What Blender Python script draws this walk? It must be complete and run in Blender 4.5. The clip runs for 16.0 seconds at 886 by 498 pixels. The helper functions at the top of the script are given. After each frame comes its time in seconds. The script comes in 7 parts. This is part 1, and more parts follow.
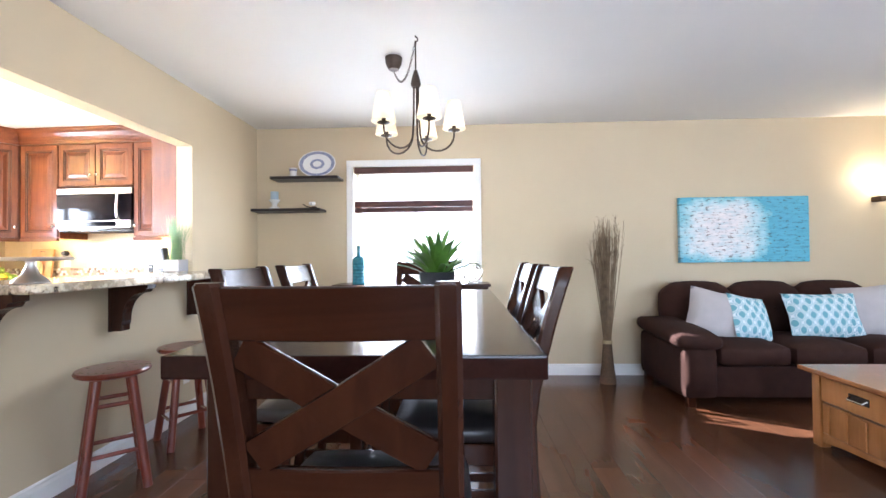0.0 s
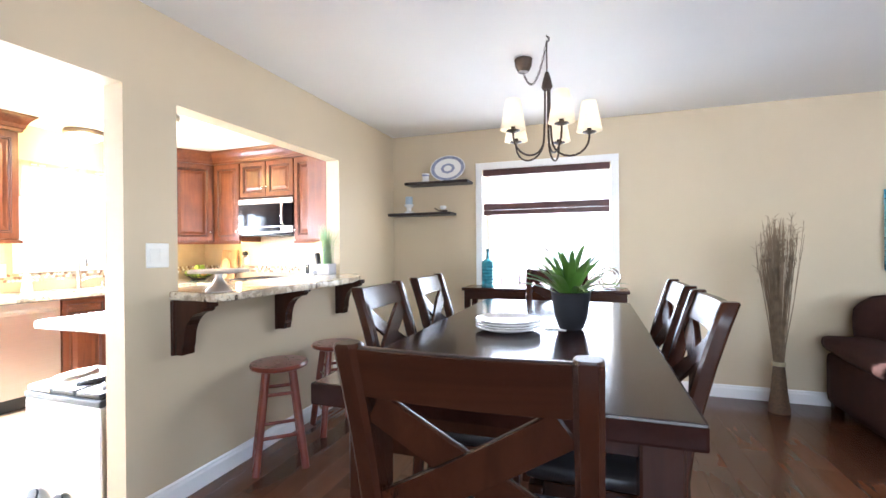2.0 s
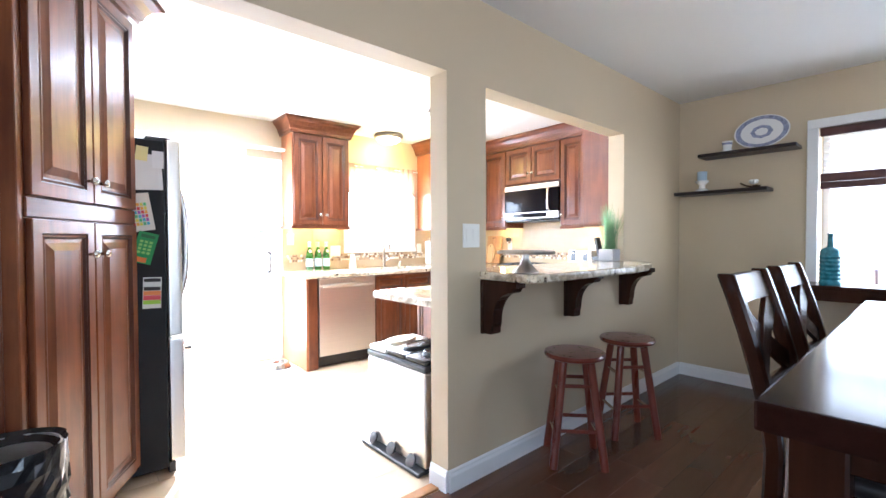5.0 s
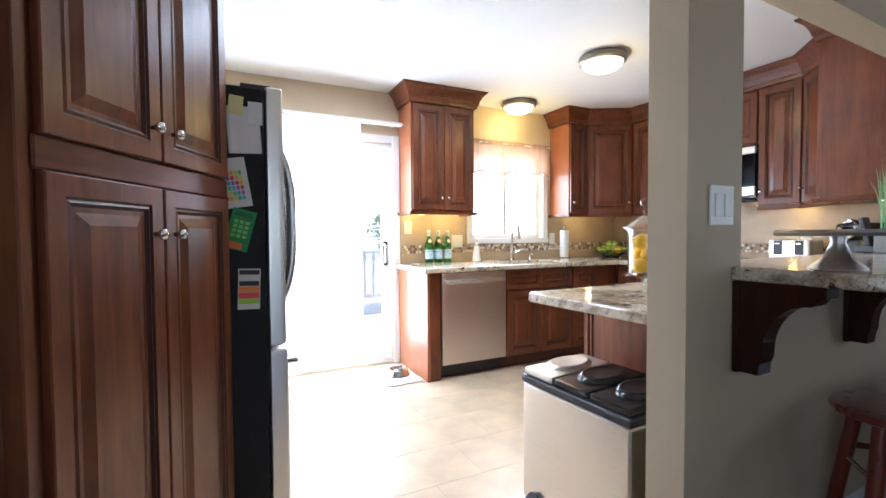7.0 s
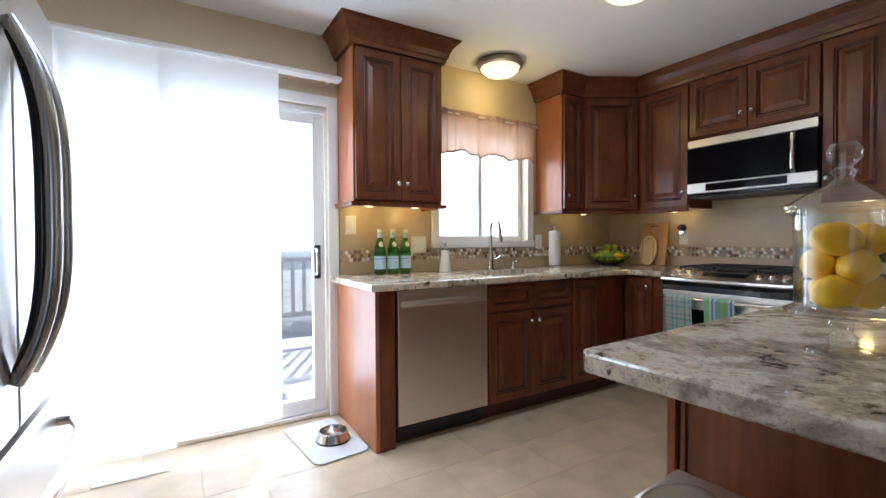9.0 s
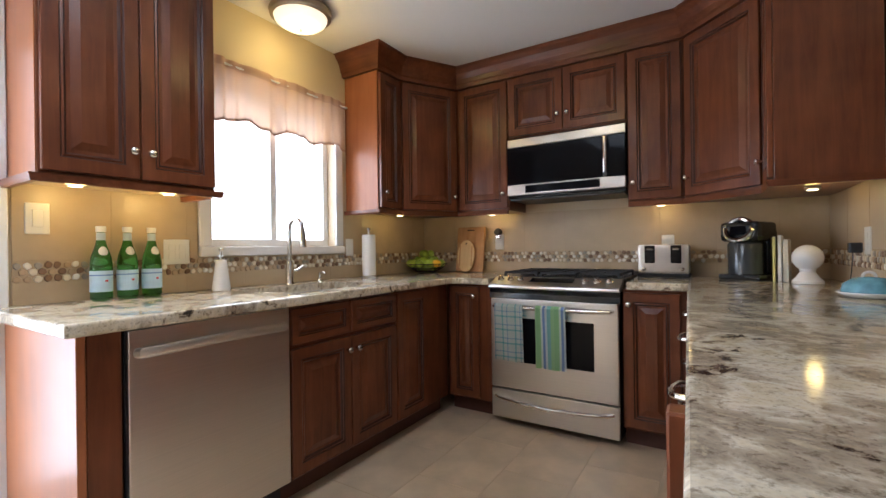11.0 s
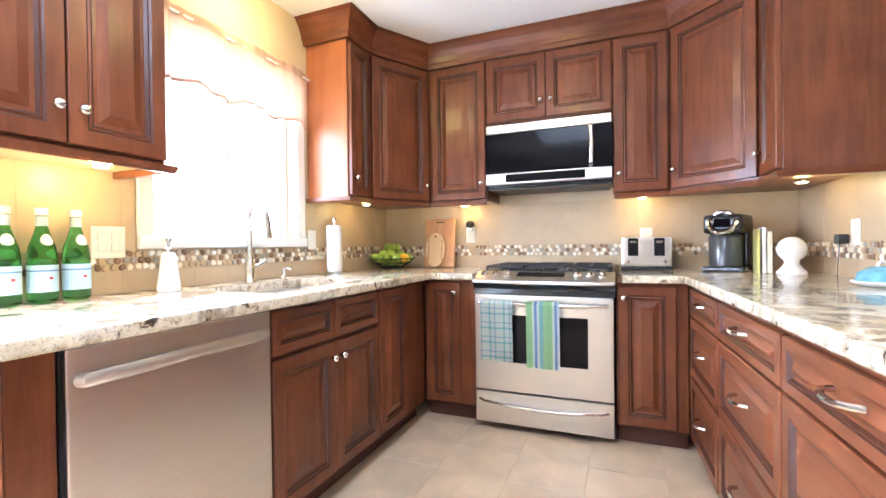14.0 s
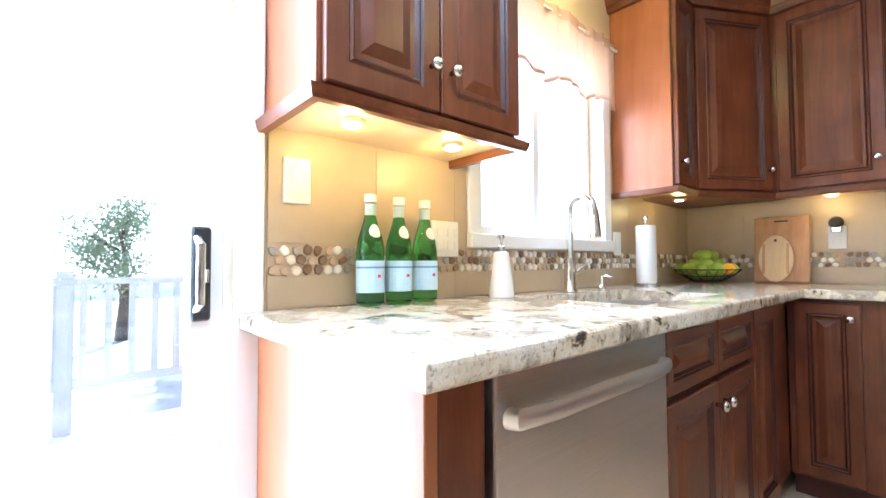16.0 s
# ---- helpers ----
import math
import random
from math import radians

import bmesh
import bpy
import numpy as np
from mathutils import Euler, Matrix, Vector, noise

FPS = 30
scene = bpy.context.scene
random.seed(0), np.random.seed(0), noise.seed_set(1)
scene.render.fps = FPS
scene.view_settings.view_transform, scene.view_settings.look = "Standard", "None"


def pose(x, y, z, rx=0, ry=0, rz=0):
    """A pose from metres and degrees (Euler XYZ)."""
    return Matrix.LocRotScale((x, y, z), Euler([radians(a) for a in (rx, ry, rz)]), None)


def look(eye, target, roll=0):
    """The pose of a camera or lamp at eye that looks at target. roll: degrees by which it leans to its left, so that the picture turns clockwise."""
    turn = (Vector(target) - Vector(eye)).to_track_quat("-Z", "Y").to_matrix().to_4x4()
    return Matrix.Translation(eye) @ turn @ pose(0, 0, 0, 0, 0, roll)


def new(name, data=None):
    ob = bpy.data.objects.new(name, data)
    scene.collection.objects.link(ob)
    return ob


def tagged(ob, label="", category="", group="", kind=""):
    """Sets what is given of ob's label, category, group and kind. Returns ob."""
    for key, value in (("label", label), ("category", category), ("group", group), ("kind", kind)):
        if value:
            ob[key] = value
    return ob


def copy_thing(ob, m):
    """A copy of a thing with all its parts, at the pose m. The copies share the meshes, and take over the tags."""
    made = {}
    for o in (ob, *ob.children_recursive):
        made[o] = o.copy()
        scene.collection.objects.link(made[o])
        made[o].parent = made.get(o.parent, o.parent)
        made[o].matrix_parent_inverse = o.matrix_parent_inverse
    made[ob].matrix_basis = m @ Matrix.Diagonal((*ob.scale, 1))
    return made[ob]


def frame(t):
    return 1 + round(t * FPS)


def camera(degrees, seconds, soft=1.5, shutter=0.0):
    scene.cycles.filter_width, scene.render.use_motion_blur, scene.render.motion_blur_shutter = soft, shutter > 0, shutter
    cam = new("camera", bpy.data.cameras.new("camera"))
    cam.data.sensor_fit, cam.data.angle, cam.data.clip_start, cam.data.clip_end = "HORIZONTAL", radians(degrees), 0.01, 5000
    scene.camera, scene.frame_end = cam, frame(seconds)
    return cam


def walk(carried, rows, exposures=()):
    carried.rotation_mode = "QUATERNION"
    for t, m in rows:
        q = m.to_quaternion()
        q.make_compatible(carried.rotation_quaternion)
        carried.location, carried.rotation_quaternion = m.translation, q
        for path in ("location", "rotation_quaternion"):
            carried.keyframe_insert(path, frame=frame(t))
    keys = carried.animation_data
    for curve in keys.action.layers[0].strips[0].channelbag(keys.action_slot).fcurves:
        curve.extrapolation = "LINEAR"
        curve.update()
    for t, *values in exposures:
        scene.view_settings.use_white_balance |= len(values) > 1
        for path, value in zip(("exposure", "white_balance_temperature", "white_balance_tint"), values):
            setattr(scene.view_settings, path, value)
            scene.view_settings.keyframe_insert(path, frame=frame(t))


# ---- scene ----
cam = camera(90.4, 16.0)
PATH = [
    (0, (0.551, 0.541, 1.13), (0.473, 2.539, 1.161), -0.6),
    (0.5, (0.566, 0.567, 1.157), (0.341, 2.554, 1.185), -0.6),
    (1, (0.573, 0.586, 1.175), (0.207, 2.552, 1.201), -0.7),
    (1.5, (0.556, 0.59, 1.212), (0.052, 2.526, 1.221), -0.5),
    (2, (0.54, 0.583, 1.237), (-0.107, 2.475, 1.234), -0.5),
    (2.5, (0.519, 0.578, 1.252), (-0.277, 2.413, 1.242), -0.4),
    (3, (0.495, 0.578, 1.267), (-0.457, 2.336, 1.249), -0.4),
    (3.5, (0.463, 0.579, 1.269), (-0.645, 2.243, 1.246), -0.3),
    (4, (0.401, 0.568, 1.261), (-0.856, 2.122, 1.231), -0.2),
    (4.5, (0.273, 0.57, 1.232), (-1.12, 2.004, 1.197), -0.2),
    (5, (0.105, 0.578, 1.195), (-1.388, 1.909, 1.153), -0.2),
    (5.2, (0.022, 0.593, 1.189), (-1.503, 1.886, 1.141), -0.3),
    (7.3, (-0.68, 0.973, 1.106), (-2.489, 1.825, 1.051), -0.4),
    (7.5, (-0.796, 1.027, 1.086), (-2.607, 1.873, 1.039), -0.4),
    (8, (-1.052, 1.152, 1.088), (-2.866, 1.993, 1.047), -0.3),
    (8.5, (-1.284, 1.278, 1.093), (-3.061, 2.196, 1.052), -0.3),
    (9, (-1.477, 1.391, 1.103), (-3.186, 2.429, 1.065), -0.3),
    (9.5, (-1.656, 1.511, 1.104), (-3.233, 2.74, 1.071), -0.3),
    (10, (-1.806, 1.645, 1.105), (-3.227, 3.052, 1.078), -0.5),
    (10.2, (-1.86, 1.687, 1.097), (-3.212, 3.161, 1.076), -0.6),
    (12.3, (-2.294, 1.794, 1.066), (-3.028, 3.655, 1.068), -0.6),
    (12.5, (-2.31, 1.79, 1.069), (-3.029, 3.657, 1.068), -0.6),
    (13, (-2.344, 1.777, 1.06), (-3.041, 3.652, 1.052), -0.6),
    (13.5, (-2.392, 1.791, 1.054), (-3.092, 3.664, 1.03), -0.6),
    (14, (-2.477, 1.825, 1.052), (-3.23, 3.677, 1.032), -0.7),
    (14.5, (-2.582, 1.837, 1.035), (-3.536, 3.594, 1.049), -0.6),
    (15, (-2.746, 1.847, 1.024), (-3.913, 3.471, 1.056), -0.4),
    (15.5, (-2.926, 1.88, 1.006), (-4.273, 3.358, 1.053), -0.1),
    (16, (-3.142, 1.907, 0.994), (-4.645, 3.224, 1.063), -0.3),
]
# the dining and living room stand turned a little against the kitchen
ROOM = Matrix.Translation((-2.9, 4.57, 0)) @ pose(0, 0, 0, 0, 0, 2.4) @ Matrix.Translation((2.9, -4.57, 0))
EXPOSURES = [(0, 3.08, 5480, 13), (2.0, 3.02, 5450, 13), (3.5, 2.72, 5350, 12), (5.2, 2.25, 5250, 12), (7.3, 0.74, 5150, 10), (8.5, 0.10, 5150, 9), (10.2, -0.52, 5500, 11), (12.3, 1.32, 5450, 13), (14.5, 1.70, 5000, 12), (16, 1.10, 4900, 9)]
walk(cam, [(t, (ROOM if t < 6 else Matrix()) @ look(eye, target, roll)) for t, eye, target, roll in PATH], EXPOSURES)

# ---- world, sun and daylight ----
SUN_WAY = Vector((0.88, -0.45, -0.53)).normalized()
world = bpy.data.worlds.new("sky")
scene.world = world
world.use_nodes = True
_sky = world.node_tree.nodes.new("ShaderNodeTexSky")
_sky.sky_type, _sky.sun_disc = "NISHITA", False
_sky.sun_elevation, _sky.sun_rotation = radians(28), radians(-63)
world.node_tree.links.new(_sky.outputs[0], world.node_tree.nodes["Background"].inputs[0])
world.node_tree.nodes["Background"].inputs[1].default_value = 0.15

sun = new("sun", bpy.data.lights.new("sun", "SUN"))
sun.data.energy, sun.data.angle, sun.data.color = 5.0, radians(0.6), (1.0, 0.95, 0.86)
sun.matrix_world = Matrix.Translation((-8, 6, 8)) @ SUN_WAY.to_track_quat("-Z", "Y").to_matrix().to_4x4()


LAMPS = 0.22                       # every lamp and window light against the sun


def area_lamp(name, eye, target, w, h, watts, color=(1, 1, 1)):
    lamp = new(name, bpy.data.lights.new(name, "AREA"))
    lamp.data.shape, lamp.data.size, lamp.data.size_y = "RECTANGLE", w, h
    lamp.data.energy, lamp.data.color = watts * LAMPS, color
    lamp.matrix_world = look(eye, target)
    return lamp


def point_lamp(name, at, watts, color, radius=0.03):
    lamp = new(name, bpy.data.lights.new(name, "POINT"))
    lamp.data.energy, lamp.data.color, lamp.data.shadow_soft_size = watts * LAMPS, color, radius
    lamp.location = at
    return lamp


DAY = (0.93, 0.97, 1.0)
WARM = (1.0, 0.66, 0.18)
area_lamp("daylight_slider", (-4.45, 1.33, 1.0), (0, 1.33, 0.7), 1.7, 1.8, 320, DAY)
area_lamp("daylight_sink_window", (-4.42, 3.44, 1.5), (0, 3.44, 1.1), 0.8, 0.8, 70, DAY)
area_lamp("daylight_dining_window", (0.11, 5.0, 1.4), (0.11, 0, 1.0), 1.1, 1.1, 20, DAY)
area_lamp("daylight_skylight", (-3.11, 1.83, 2.75), (-3.11, 1.83, 0), 0.55, 1.1, 110, DAY)
# the next two are added room fill, in assumed windows out of view
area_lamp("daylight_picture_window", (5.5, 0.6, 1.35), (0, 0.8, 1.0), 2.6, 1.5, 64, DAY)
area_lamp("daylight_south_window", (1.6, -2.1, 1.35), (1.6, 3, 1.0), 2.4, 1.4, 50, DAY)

# ---- materials ----


def shader(name):
    m = bpy.data.materials.new(name)
    m.use_nodes = True
    nt = m.node_tree
    b = nt.nodes["Principled BSDF"]
    return m, nt, b


def nd(nt, kind, **values):
    n = nt.nodes.new(kind)
    for k, v in values.items():
        n.inputs[k].default_value = v
    return n


def coords(nt, scale=(1, 1, 1), rot=(0, 0, 0)):
    tc = nt.nodes.new("ShaderNodeTexCoord")
    mp = nt.nodes.new("ShaderNodeMapping")
    mp.inputs["Scale"].default_value = scale
    mp.inputs["Rotation"].default_value = rot
    nt.links.new(tc.outputs["Object"], mp.inputs["Vector"])
    return mp


def ramp(nt, source, stops):
    r = nt.nodes.new("ShaderNodeValToRGB")
    e = r.color_ramp.elements
    while len(e) < len(stops):
        e.new(0.5)
    for el, (p, c) in zip(e, stops):
        el.position, el.color = p, (*c, 1)
    nt.links.new(source, r.inputs[0])
    return r


def bump(nt, b, source, strength, distance=0.002):
    bp = nd(nt, "ShaderNodeBump", Strength=strength, Distance=distance)
    nt.links.new(source, bp.inputs["Height"])
    nt.links.new(bp.outputs[0], b.inputs["Normal"])


def shade(c, k):
    return tuple(min(1, v * k) for v in c)


def plain(name, color, rough=0.5, metal=0.0, vary=0.06, scale=6.0, grain=0.1, fine=180.0, coat=0.0, piece=0.0, spec=0.5):
    """A surface of one colour with soft blotches, fine relief and uneven gloss."""
    m, nt, b = shader(name)
    mp = coords(nt)
    n1 = nd(nt, "ShaderNodeTexNoise", Scale=scale, Detail=4.0)
    n2 = nd(nt, "ShaderNodeTexNoise", Scale=fine, Detail=2.0)
    for n in (n1, n2):
        nt.links.new(mp.outputs[0], n.inputs["Vector"])
    r = ramp(nt, n1.outputs[0], [(0.3, shade(color, 1 - vary)), (0.7, shade(color, 1 + vary))])
    out = r.outputs[0]
    if piece:
        info = nt.nodes.new("ShaderNodeObjectInfo")
        hv = nd(nt, "ShaderNodeHueSaturation")
        mr = nd(nt, "ShaderNodeMapRange")
        mr.inputs["To Min"].default_value, mr.inputs["To Max"].default_value = 1 - piece, 1 + piece
        nt.links.new(info.outputs["Random"], mr.inputs["Value"])
        nt.links.new(mr.outputs[0], hv.inputs["Value"])
        nt.links.new(out, hv.inputs["Color"])
        out = hv.outputs[0]
    nt.links.new(out, b.inputs["Base Color"])
    rr = nd(nt, "ShaderNodeMapRange")
    rr.inputs["To Min"].default_value, rr.inputs["To Max"].default_value = max(0.02, rough * 0.85), min(1, rough * 1.15)
    nt.links.new(n1.outputs[0], rr.inputs["Value"])
    nt.links.new(rr.outputs[0], b.inputs["Roughness"])
    b.inputs["Metallic"].default_value = metal
    b.inputs["Coat Weight"].default_value = coat
    b.inputs["Coat Roughness"].default_value = 0.12
    b.inputs["Specular IOR Level"].default_value = spec
    if grain:
        bump(nt, b, n2.outputs[0], grain, 0.001)
    return m


def wood(name, dark, light, rough=0.3, along="z", scale=1.0, coat=0.3, piece=0.0, grain=0.15, spec=0.5, even=False):
    """Stained wood with streaks along one axis and cloudy stain."""
    m, nt, b = shader(name)
    k = {"x": (2.2, 26, 26), "y": (26, 2.2, 26), "z": (26, 26, 2.2)}[along]
    tc = nt.nodes.new("ShaderNodeTexCoord")
    add = nt.nodes.new("ShaderNodeVectorMath")
    info = nt.nodes.new("ShaderNodeObjectInfo")
    mul = nd(nt, "ShaderNodeMath")
    mul.operation = "MULTIPLY"
    mul.inputs[1].default_value = 37.0 if piece else 0.0
    nt.links.new(info.outputs["Random"], mul.inputs[0])
    nt.links.new(tc.outputs["Object"], add.inputs[0])
    nt.links.new(mul.outputs[0], add.inputs[1])
    mp = nt.nodes.new("ShaderNodeMapping")
    mp.inputs["Scale"].default_value = [v * scale for v in k]
    nt.links.new(add.outputs[0], mp.inputs["Vector"])
    n1 = nd(nt, "ShaderNodeTexNoise", Scale=1.0, Detail=6.0, Roughness=0.62, Distortion=0.6)
    nt.links.new(mp.outputs[0], n1.inputs["Vector"])
    n2 = nd(nt, "ShaderNodeTexNoise", Scale=5.0 * scale, Detail=3.0)
    nt.links.new(add.outputs[0], n2.inputs["Vector"])
    mix = nd(nt, "ShaderNodeMath")
    mix.operation = "MULTIPLY_ADD"
    mix.inputs[1].default_value = 0.55
    half = nd(nt, "ShaderNodeMath")
    half.operation = "MULTIPLY"
    half.inputs[1].default_value = 0.45
    nt.links.new(n2.outputs[0], half.inputs[0])
    nt.links.new(n1.outputs[0], mix.inputs[0])
    nt.links.new(half.outputs[0], mix.inputs[2])
    mid = tuple((a + c) / 2 for a, c in zip(dark, light))
    r = ramp(nt, mix.outputs[0], [(0.36, dark), (0.5, mid), (0.64, light)])
    out = r.outputs[0]
    if piece:
        hv = nd(nt, "ShaderNodeHueSaturation")
        mr = nd(nt, "ShaderNodeMapRange")
        mr.inputs["To Min"].default_value, mr.inputs["To Max"].default_value = 1 - piece, 1 + piece
        nt.links.new(info.outputs["Random"], mr.inputs["Value"])
        nt.links.new(mr.outputs[0], hv.inputs["Value"])
        nt.links.new(out, hv.inputs["Color"])
        out = hv.outputs[0]
    nt.links.new(out, b.inputs["Base Color"])
    rr = nd(nt, "ShaderNodeMapRange")
    rr.inputs["To Min"].default_value, rr.inputs["To Max"].default_value = (rough * 0.97, rough * 1.03) if even else (rough * 0.8, rough * 1.25)
    nt.links.new(n1.outputs[0], rr.inputs["Value"])
    nt.links.new(rr.outputs[0], b.inputs["Roughness"])
    b.inputs["Coat Weight"].default_value = coat
    b.inputs["Coat Roughness"].default_value = 0.15
    b.inputs["Specular IOR Level"].default_value = spec
    bump(nt, b, n1.outputs[0], grain, 0.001)
    return m


def granite(name):
    """Cream stone with drifting taupe bands, patchy black flecks and wine-red specks."""
    m, nt, b = shader(name)
    mp = coords(nt)
    flow = coords(nt, (1.0, 1.2, 1.2), (0, 0, 0.6))
    warp = nd(nt, "ShaderNodeTexNoise", Scale=6.0, Detail=7.0, Roughness=0.64, Distortion=0.35)
    nt.links.new(flow.outputs[0], warp.inputs["Vector"])
    speck = nd(nt, "ShaderNodeTexNoise", Scale=85.0, Detail=4.0, Roughness=0.7)
    vein = nd(nt, "ShaderNodeTexNoise", Scale=15.0, Detail=6.0, Roughness=0.68, Distortion=0.4)
    patch = nd(nt, "ShaderNodeTexNoise", Scale=3.4, Detail=3.0, Distortion=0.8)
    grains = nd(nt, "ShaderNodeTexVoronoi", Scale=150.0)
    for n in (speck, vein, patch, grains):
        nt.links.new(mp.outputs[0], n.inputs["Vector"])
    base = ramp(nt, warp.outputs[0], [(0.28, (0.50, 0.40, 0.25)), (0.40, (0.70, 0.61, 0.44)), (0.47, (0.78, 0.71, 0.57)), (0.54, (0.50, 0.42, 0.31)), (0.60, (0.35, 0.295, 0.22)), (0.66, (0.66, 0.55, 0.38)), (0.75, (0.46, 0.35, 0.20))])
    fleck = ramp(nt, speck.outputs[0], [(0.34, (0.42, 0.37, 0.32)), (0.47, (1, 1, 1)), (0.66, (1.0, 0.97, 0.90))])
    both = nd(nt, "ShaderNodeMath")
    both.operation = "MULTIPLY_ADD"
    both.inputs[1].default_value = 0.55
    nt.links.new(patch.outputs[0], both.inputs[0])
    nt.links.new(vein.outputs[0], both.inputs[2])
    dark = ramp(nt, both.outputs[0], [(0.597, (0.03, 0.026, 0.028)), (0.622, (0.18, 0.125, 0.11)), (0.648, (0.76, 0.71, 0.66)), (0.70, (1, 1, 1))])
    dots = ramp(nt, grains.outputs["Distance"], [(0.0, (0.78, 0.75, 0.72)), (0.5, (1, 1, 1))])
    last = base.outputs[0]
    for layer, share in ((fleck, 0.8), (dark, 0.95), (dots, 0.7)):
        mx = nt.nodes.new("ShaderNodeMix")
        mx.data_type, mx.blend_type = "RGBA", "MULTIPLY"
        mx.inputs[0].default_value = share
        nt.links.new(last, mx.inputs[6])
        nt.links.new(layer.outputs[0], mx.inputs[7])
        last = mx.outputs[2]
    nt.links.new(last, b.inputs["Base Color"])
    b.inputs["Roughness"].default_value = 0.10
    bump(nt, b, speck.outputs[0], 0.03, 0.0005)
    return m


def brushed(name, color, rough, along="x"):
    """Brushed metal: fine streaks along one axis."""
    m, nt, b = shader(name)
    mp = coords(nt, {"x": (3, 260, 260), "z": (260, 260, 3)}[along])
    n1 = nd(nt, "ShaderNodeTexNoise", Scale=1.0, Detail=3.0)
    nt.links.new(mp.outputs[0], n1.inputs["Vector"])
    r = ramp(nt, n1.outputs[0], [(0.3, shade(color, 0.96)), (0.7, shade(color, 1.04))])
    nt.links.new(r.outputs[0], b.inputs["Base Color"])
    rr = nd(nt, "ShaderNodeMapRange")
    rr.inputs["To Min"].default_value, rr.inputs["To Max"].default_value = rough * 0.8, rough * 1.2
    nt.links.new(n1.outputs[0], rr.inputs["Value"])
    nt.links.new(rr.outputs[0], b.inputs["Roughness"])
    b.inputs["Metallic"].default_value = 1.0
    return m


def clear_glass(name, color=(1, 1, 1), rough=0.0):
    m, nt, b = shader(name)
    b.inputs["Base Color"].default_value = (*color, 1)
    b.inputs["Roughness"].default_value = rough
    b.inputs["Transmission Weight"].default_value = 1.0
    b.inputs["IOR"].default_value = 1.45
    return m


def thin_glass(name):
    m, nt, b = shader(name)
    out = nt.nodes["Material Output"]
    tr = nt.nodes.new("ShaderNodeBsdfTransparent")
    gl = nd(nt, "ShaderNodeBsdfGlossy", Roughness=0.02)
    mx = nd(nt, "ShaderNodeMixShader", Fac=0.06)
    nt.links.new(tr.outputs[0], mx.inputs[1])
    nt.links.new(gl.outputs[0], mx.inputs[2])
    nt.links.new(mx.outputs[0], out.inputs[0])
    return m


def blown_glass(name):
    """Thin clear glass: see-through, with gloss that grows at grazing angles."""
    m, nt, b = shader(name)
    out = nt.nodes["Material Output"]
    tr = nt.nodes.new("ShaderNodeBsdfTransparent")
    tr.inputs[0].default_value = (0.97, 0.985, 0.98, 1)
    gl = nd(nt, "ShaderNodeBsdfGlossy", Roughness=0.03)
    lw = nd(nt, "ShaderNodeLayerWeight", Blend=0.5)
    pw = nt.nodes.new("ShaderNodeMath")
    pw.operation = "POWER"
    pw.inputs[1].default_value = 2.6
    nt.links.new(lw.outputs["Facing"], pw.inputs[0])
    mr = nd(nt, "ShaderNodeMapRange")
    mr.inputs["To Min"].default_value, mr.inputs["To Max"].default_value = 0.03, 0.85
    nt.links.new(pw.outputs[0], mr.inputs["Value"])
    mx = nt.nodes.new("ShaderNodeMixShader")
    nt.links.new(mr.outputs[0], mx.inputs[0])
    nt.links.new(tr.outputs[0], mx.inputs[1])
    nt.links.new(gl.outputs[0], mx.inputs[2])
    nt.links.new(mx.outputs[0], out.inputs[0])
    return m


def sheer(name, color, through_share, clear_share=0.0):
    """Thin cloth that lets light through."""
    m, nt, b = shader(name)
    out = nt.nodes["Material Output"]
    mp = coords(nt)
    n = nd(nt, "ShaderNodeTexNoise", Scale=3.0, Detail=3.0)
    nt.links.new(mp.outputs[0], n.inputs["Vector"])
    r = ramp(nt, n.outputs[0], [(0.3, shade(color, 0.93)), (0.7, color)])
    di = nt.nodes.new("ShaderNodeBsdfDiffuse")
    tl = nt.nodes.new("ShaderNodeBsdfTranslucent")
    tr = nt.nodes.new("ShaderNodeBsdfTransparent")
    nt.links.new(r.outputs[0], di.inputs[0])
    nt.links.new(r.outputs[0], tl.inputs[0])
    m1 = nd(nt, "ShaderNodeMixShader", Fac=through_share)
    m2 = nd(nt, "ShaderNodeMixShader", Fac=clear_share)
    nt.links.new(di.outputs[0], m1.inputs[1])
    nt.links.new(tl.outputs[0], m1.inputs[2])
    nt.links.new(m1.outputs[0], m2.inputs[1])
    nt.links.new(tr.outputs[0], m2.inputs[2])
    nt.links.new(m2.outputs[0], out.inputs[0])
    return m


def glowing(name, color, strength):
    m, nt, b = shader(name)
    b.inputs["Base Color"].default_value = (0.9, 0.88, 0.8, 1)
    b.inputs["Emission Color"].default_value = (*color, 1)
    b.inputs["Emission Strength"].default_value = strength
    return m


M_WALL = plain("wall_paint", (0.58, 0.472, 0.315), 0.6, vary=0.025, scale=1.6, grain=0.25, fine=260)
M_CEIL = plain("ceiling_paint", (0.80, 0.79, 0.77), 0.8, vary=0.02, scale=1.2, grain=0.35, fine=120)
M_TRIM = plain("white_trim_paint", (0.82, 0.81, 0.79), 0.35, vary=0.02, scale=4, grain=0.05)
M_CHERRY = wood("cherry_cabinet_wood", (0.098, 0.026, 0.010), (0.205, 0.066, 0.025), 0.3, "z", 1.0, 0.14, piece=0.08, spec=0.36)
M_CHERRY_X = wood("cherry_cabinet_wood_level", (0.098, 0.026, 0.010), (0.205, 0.066, 0.025), 0.3, "x", 1.0, 0.14, spec=0.36)
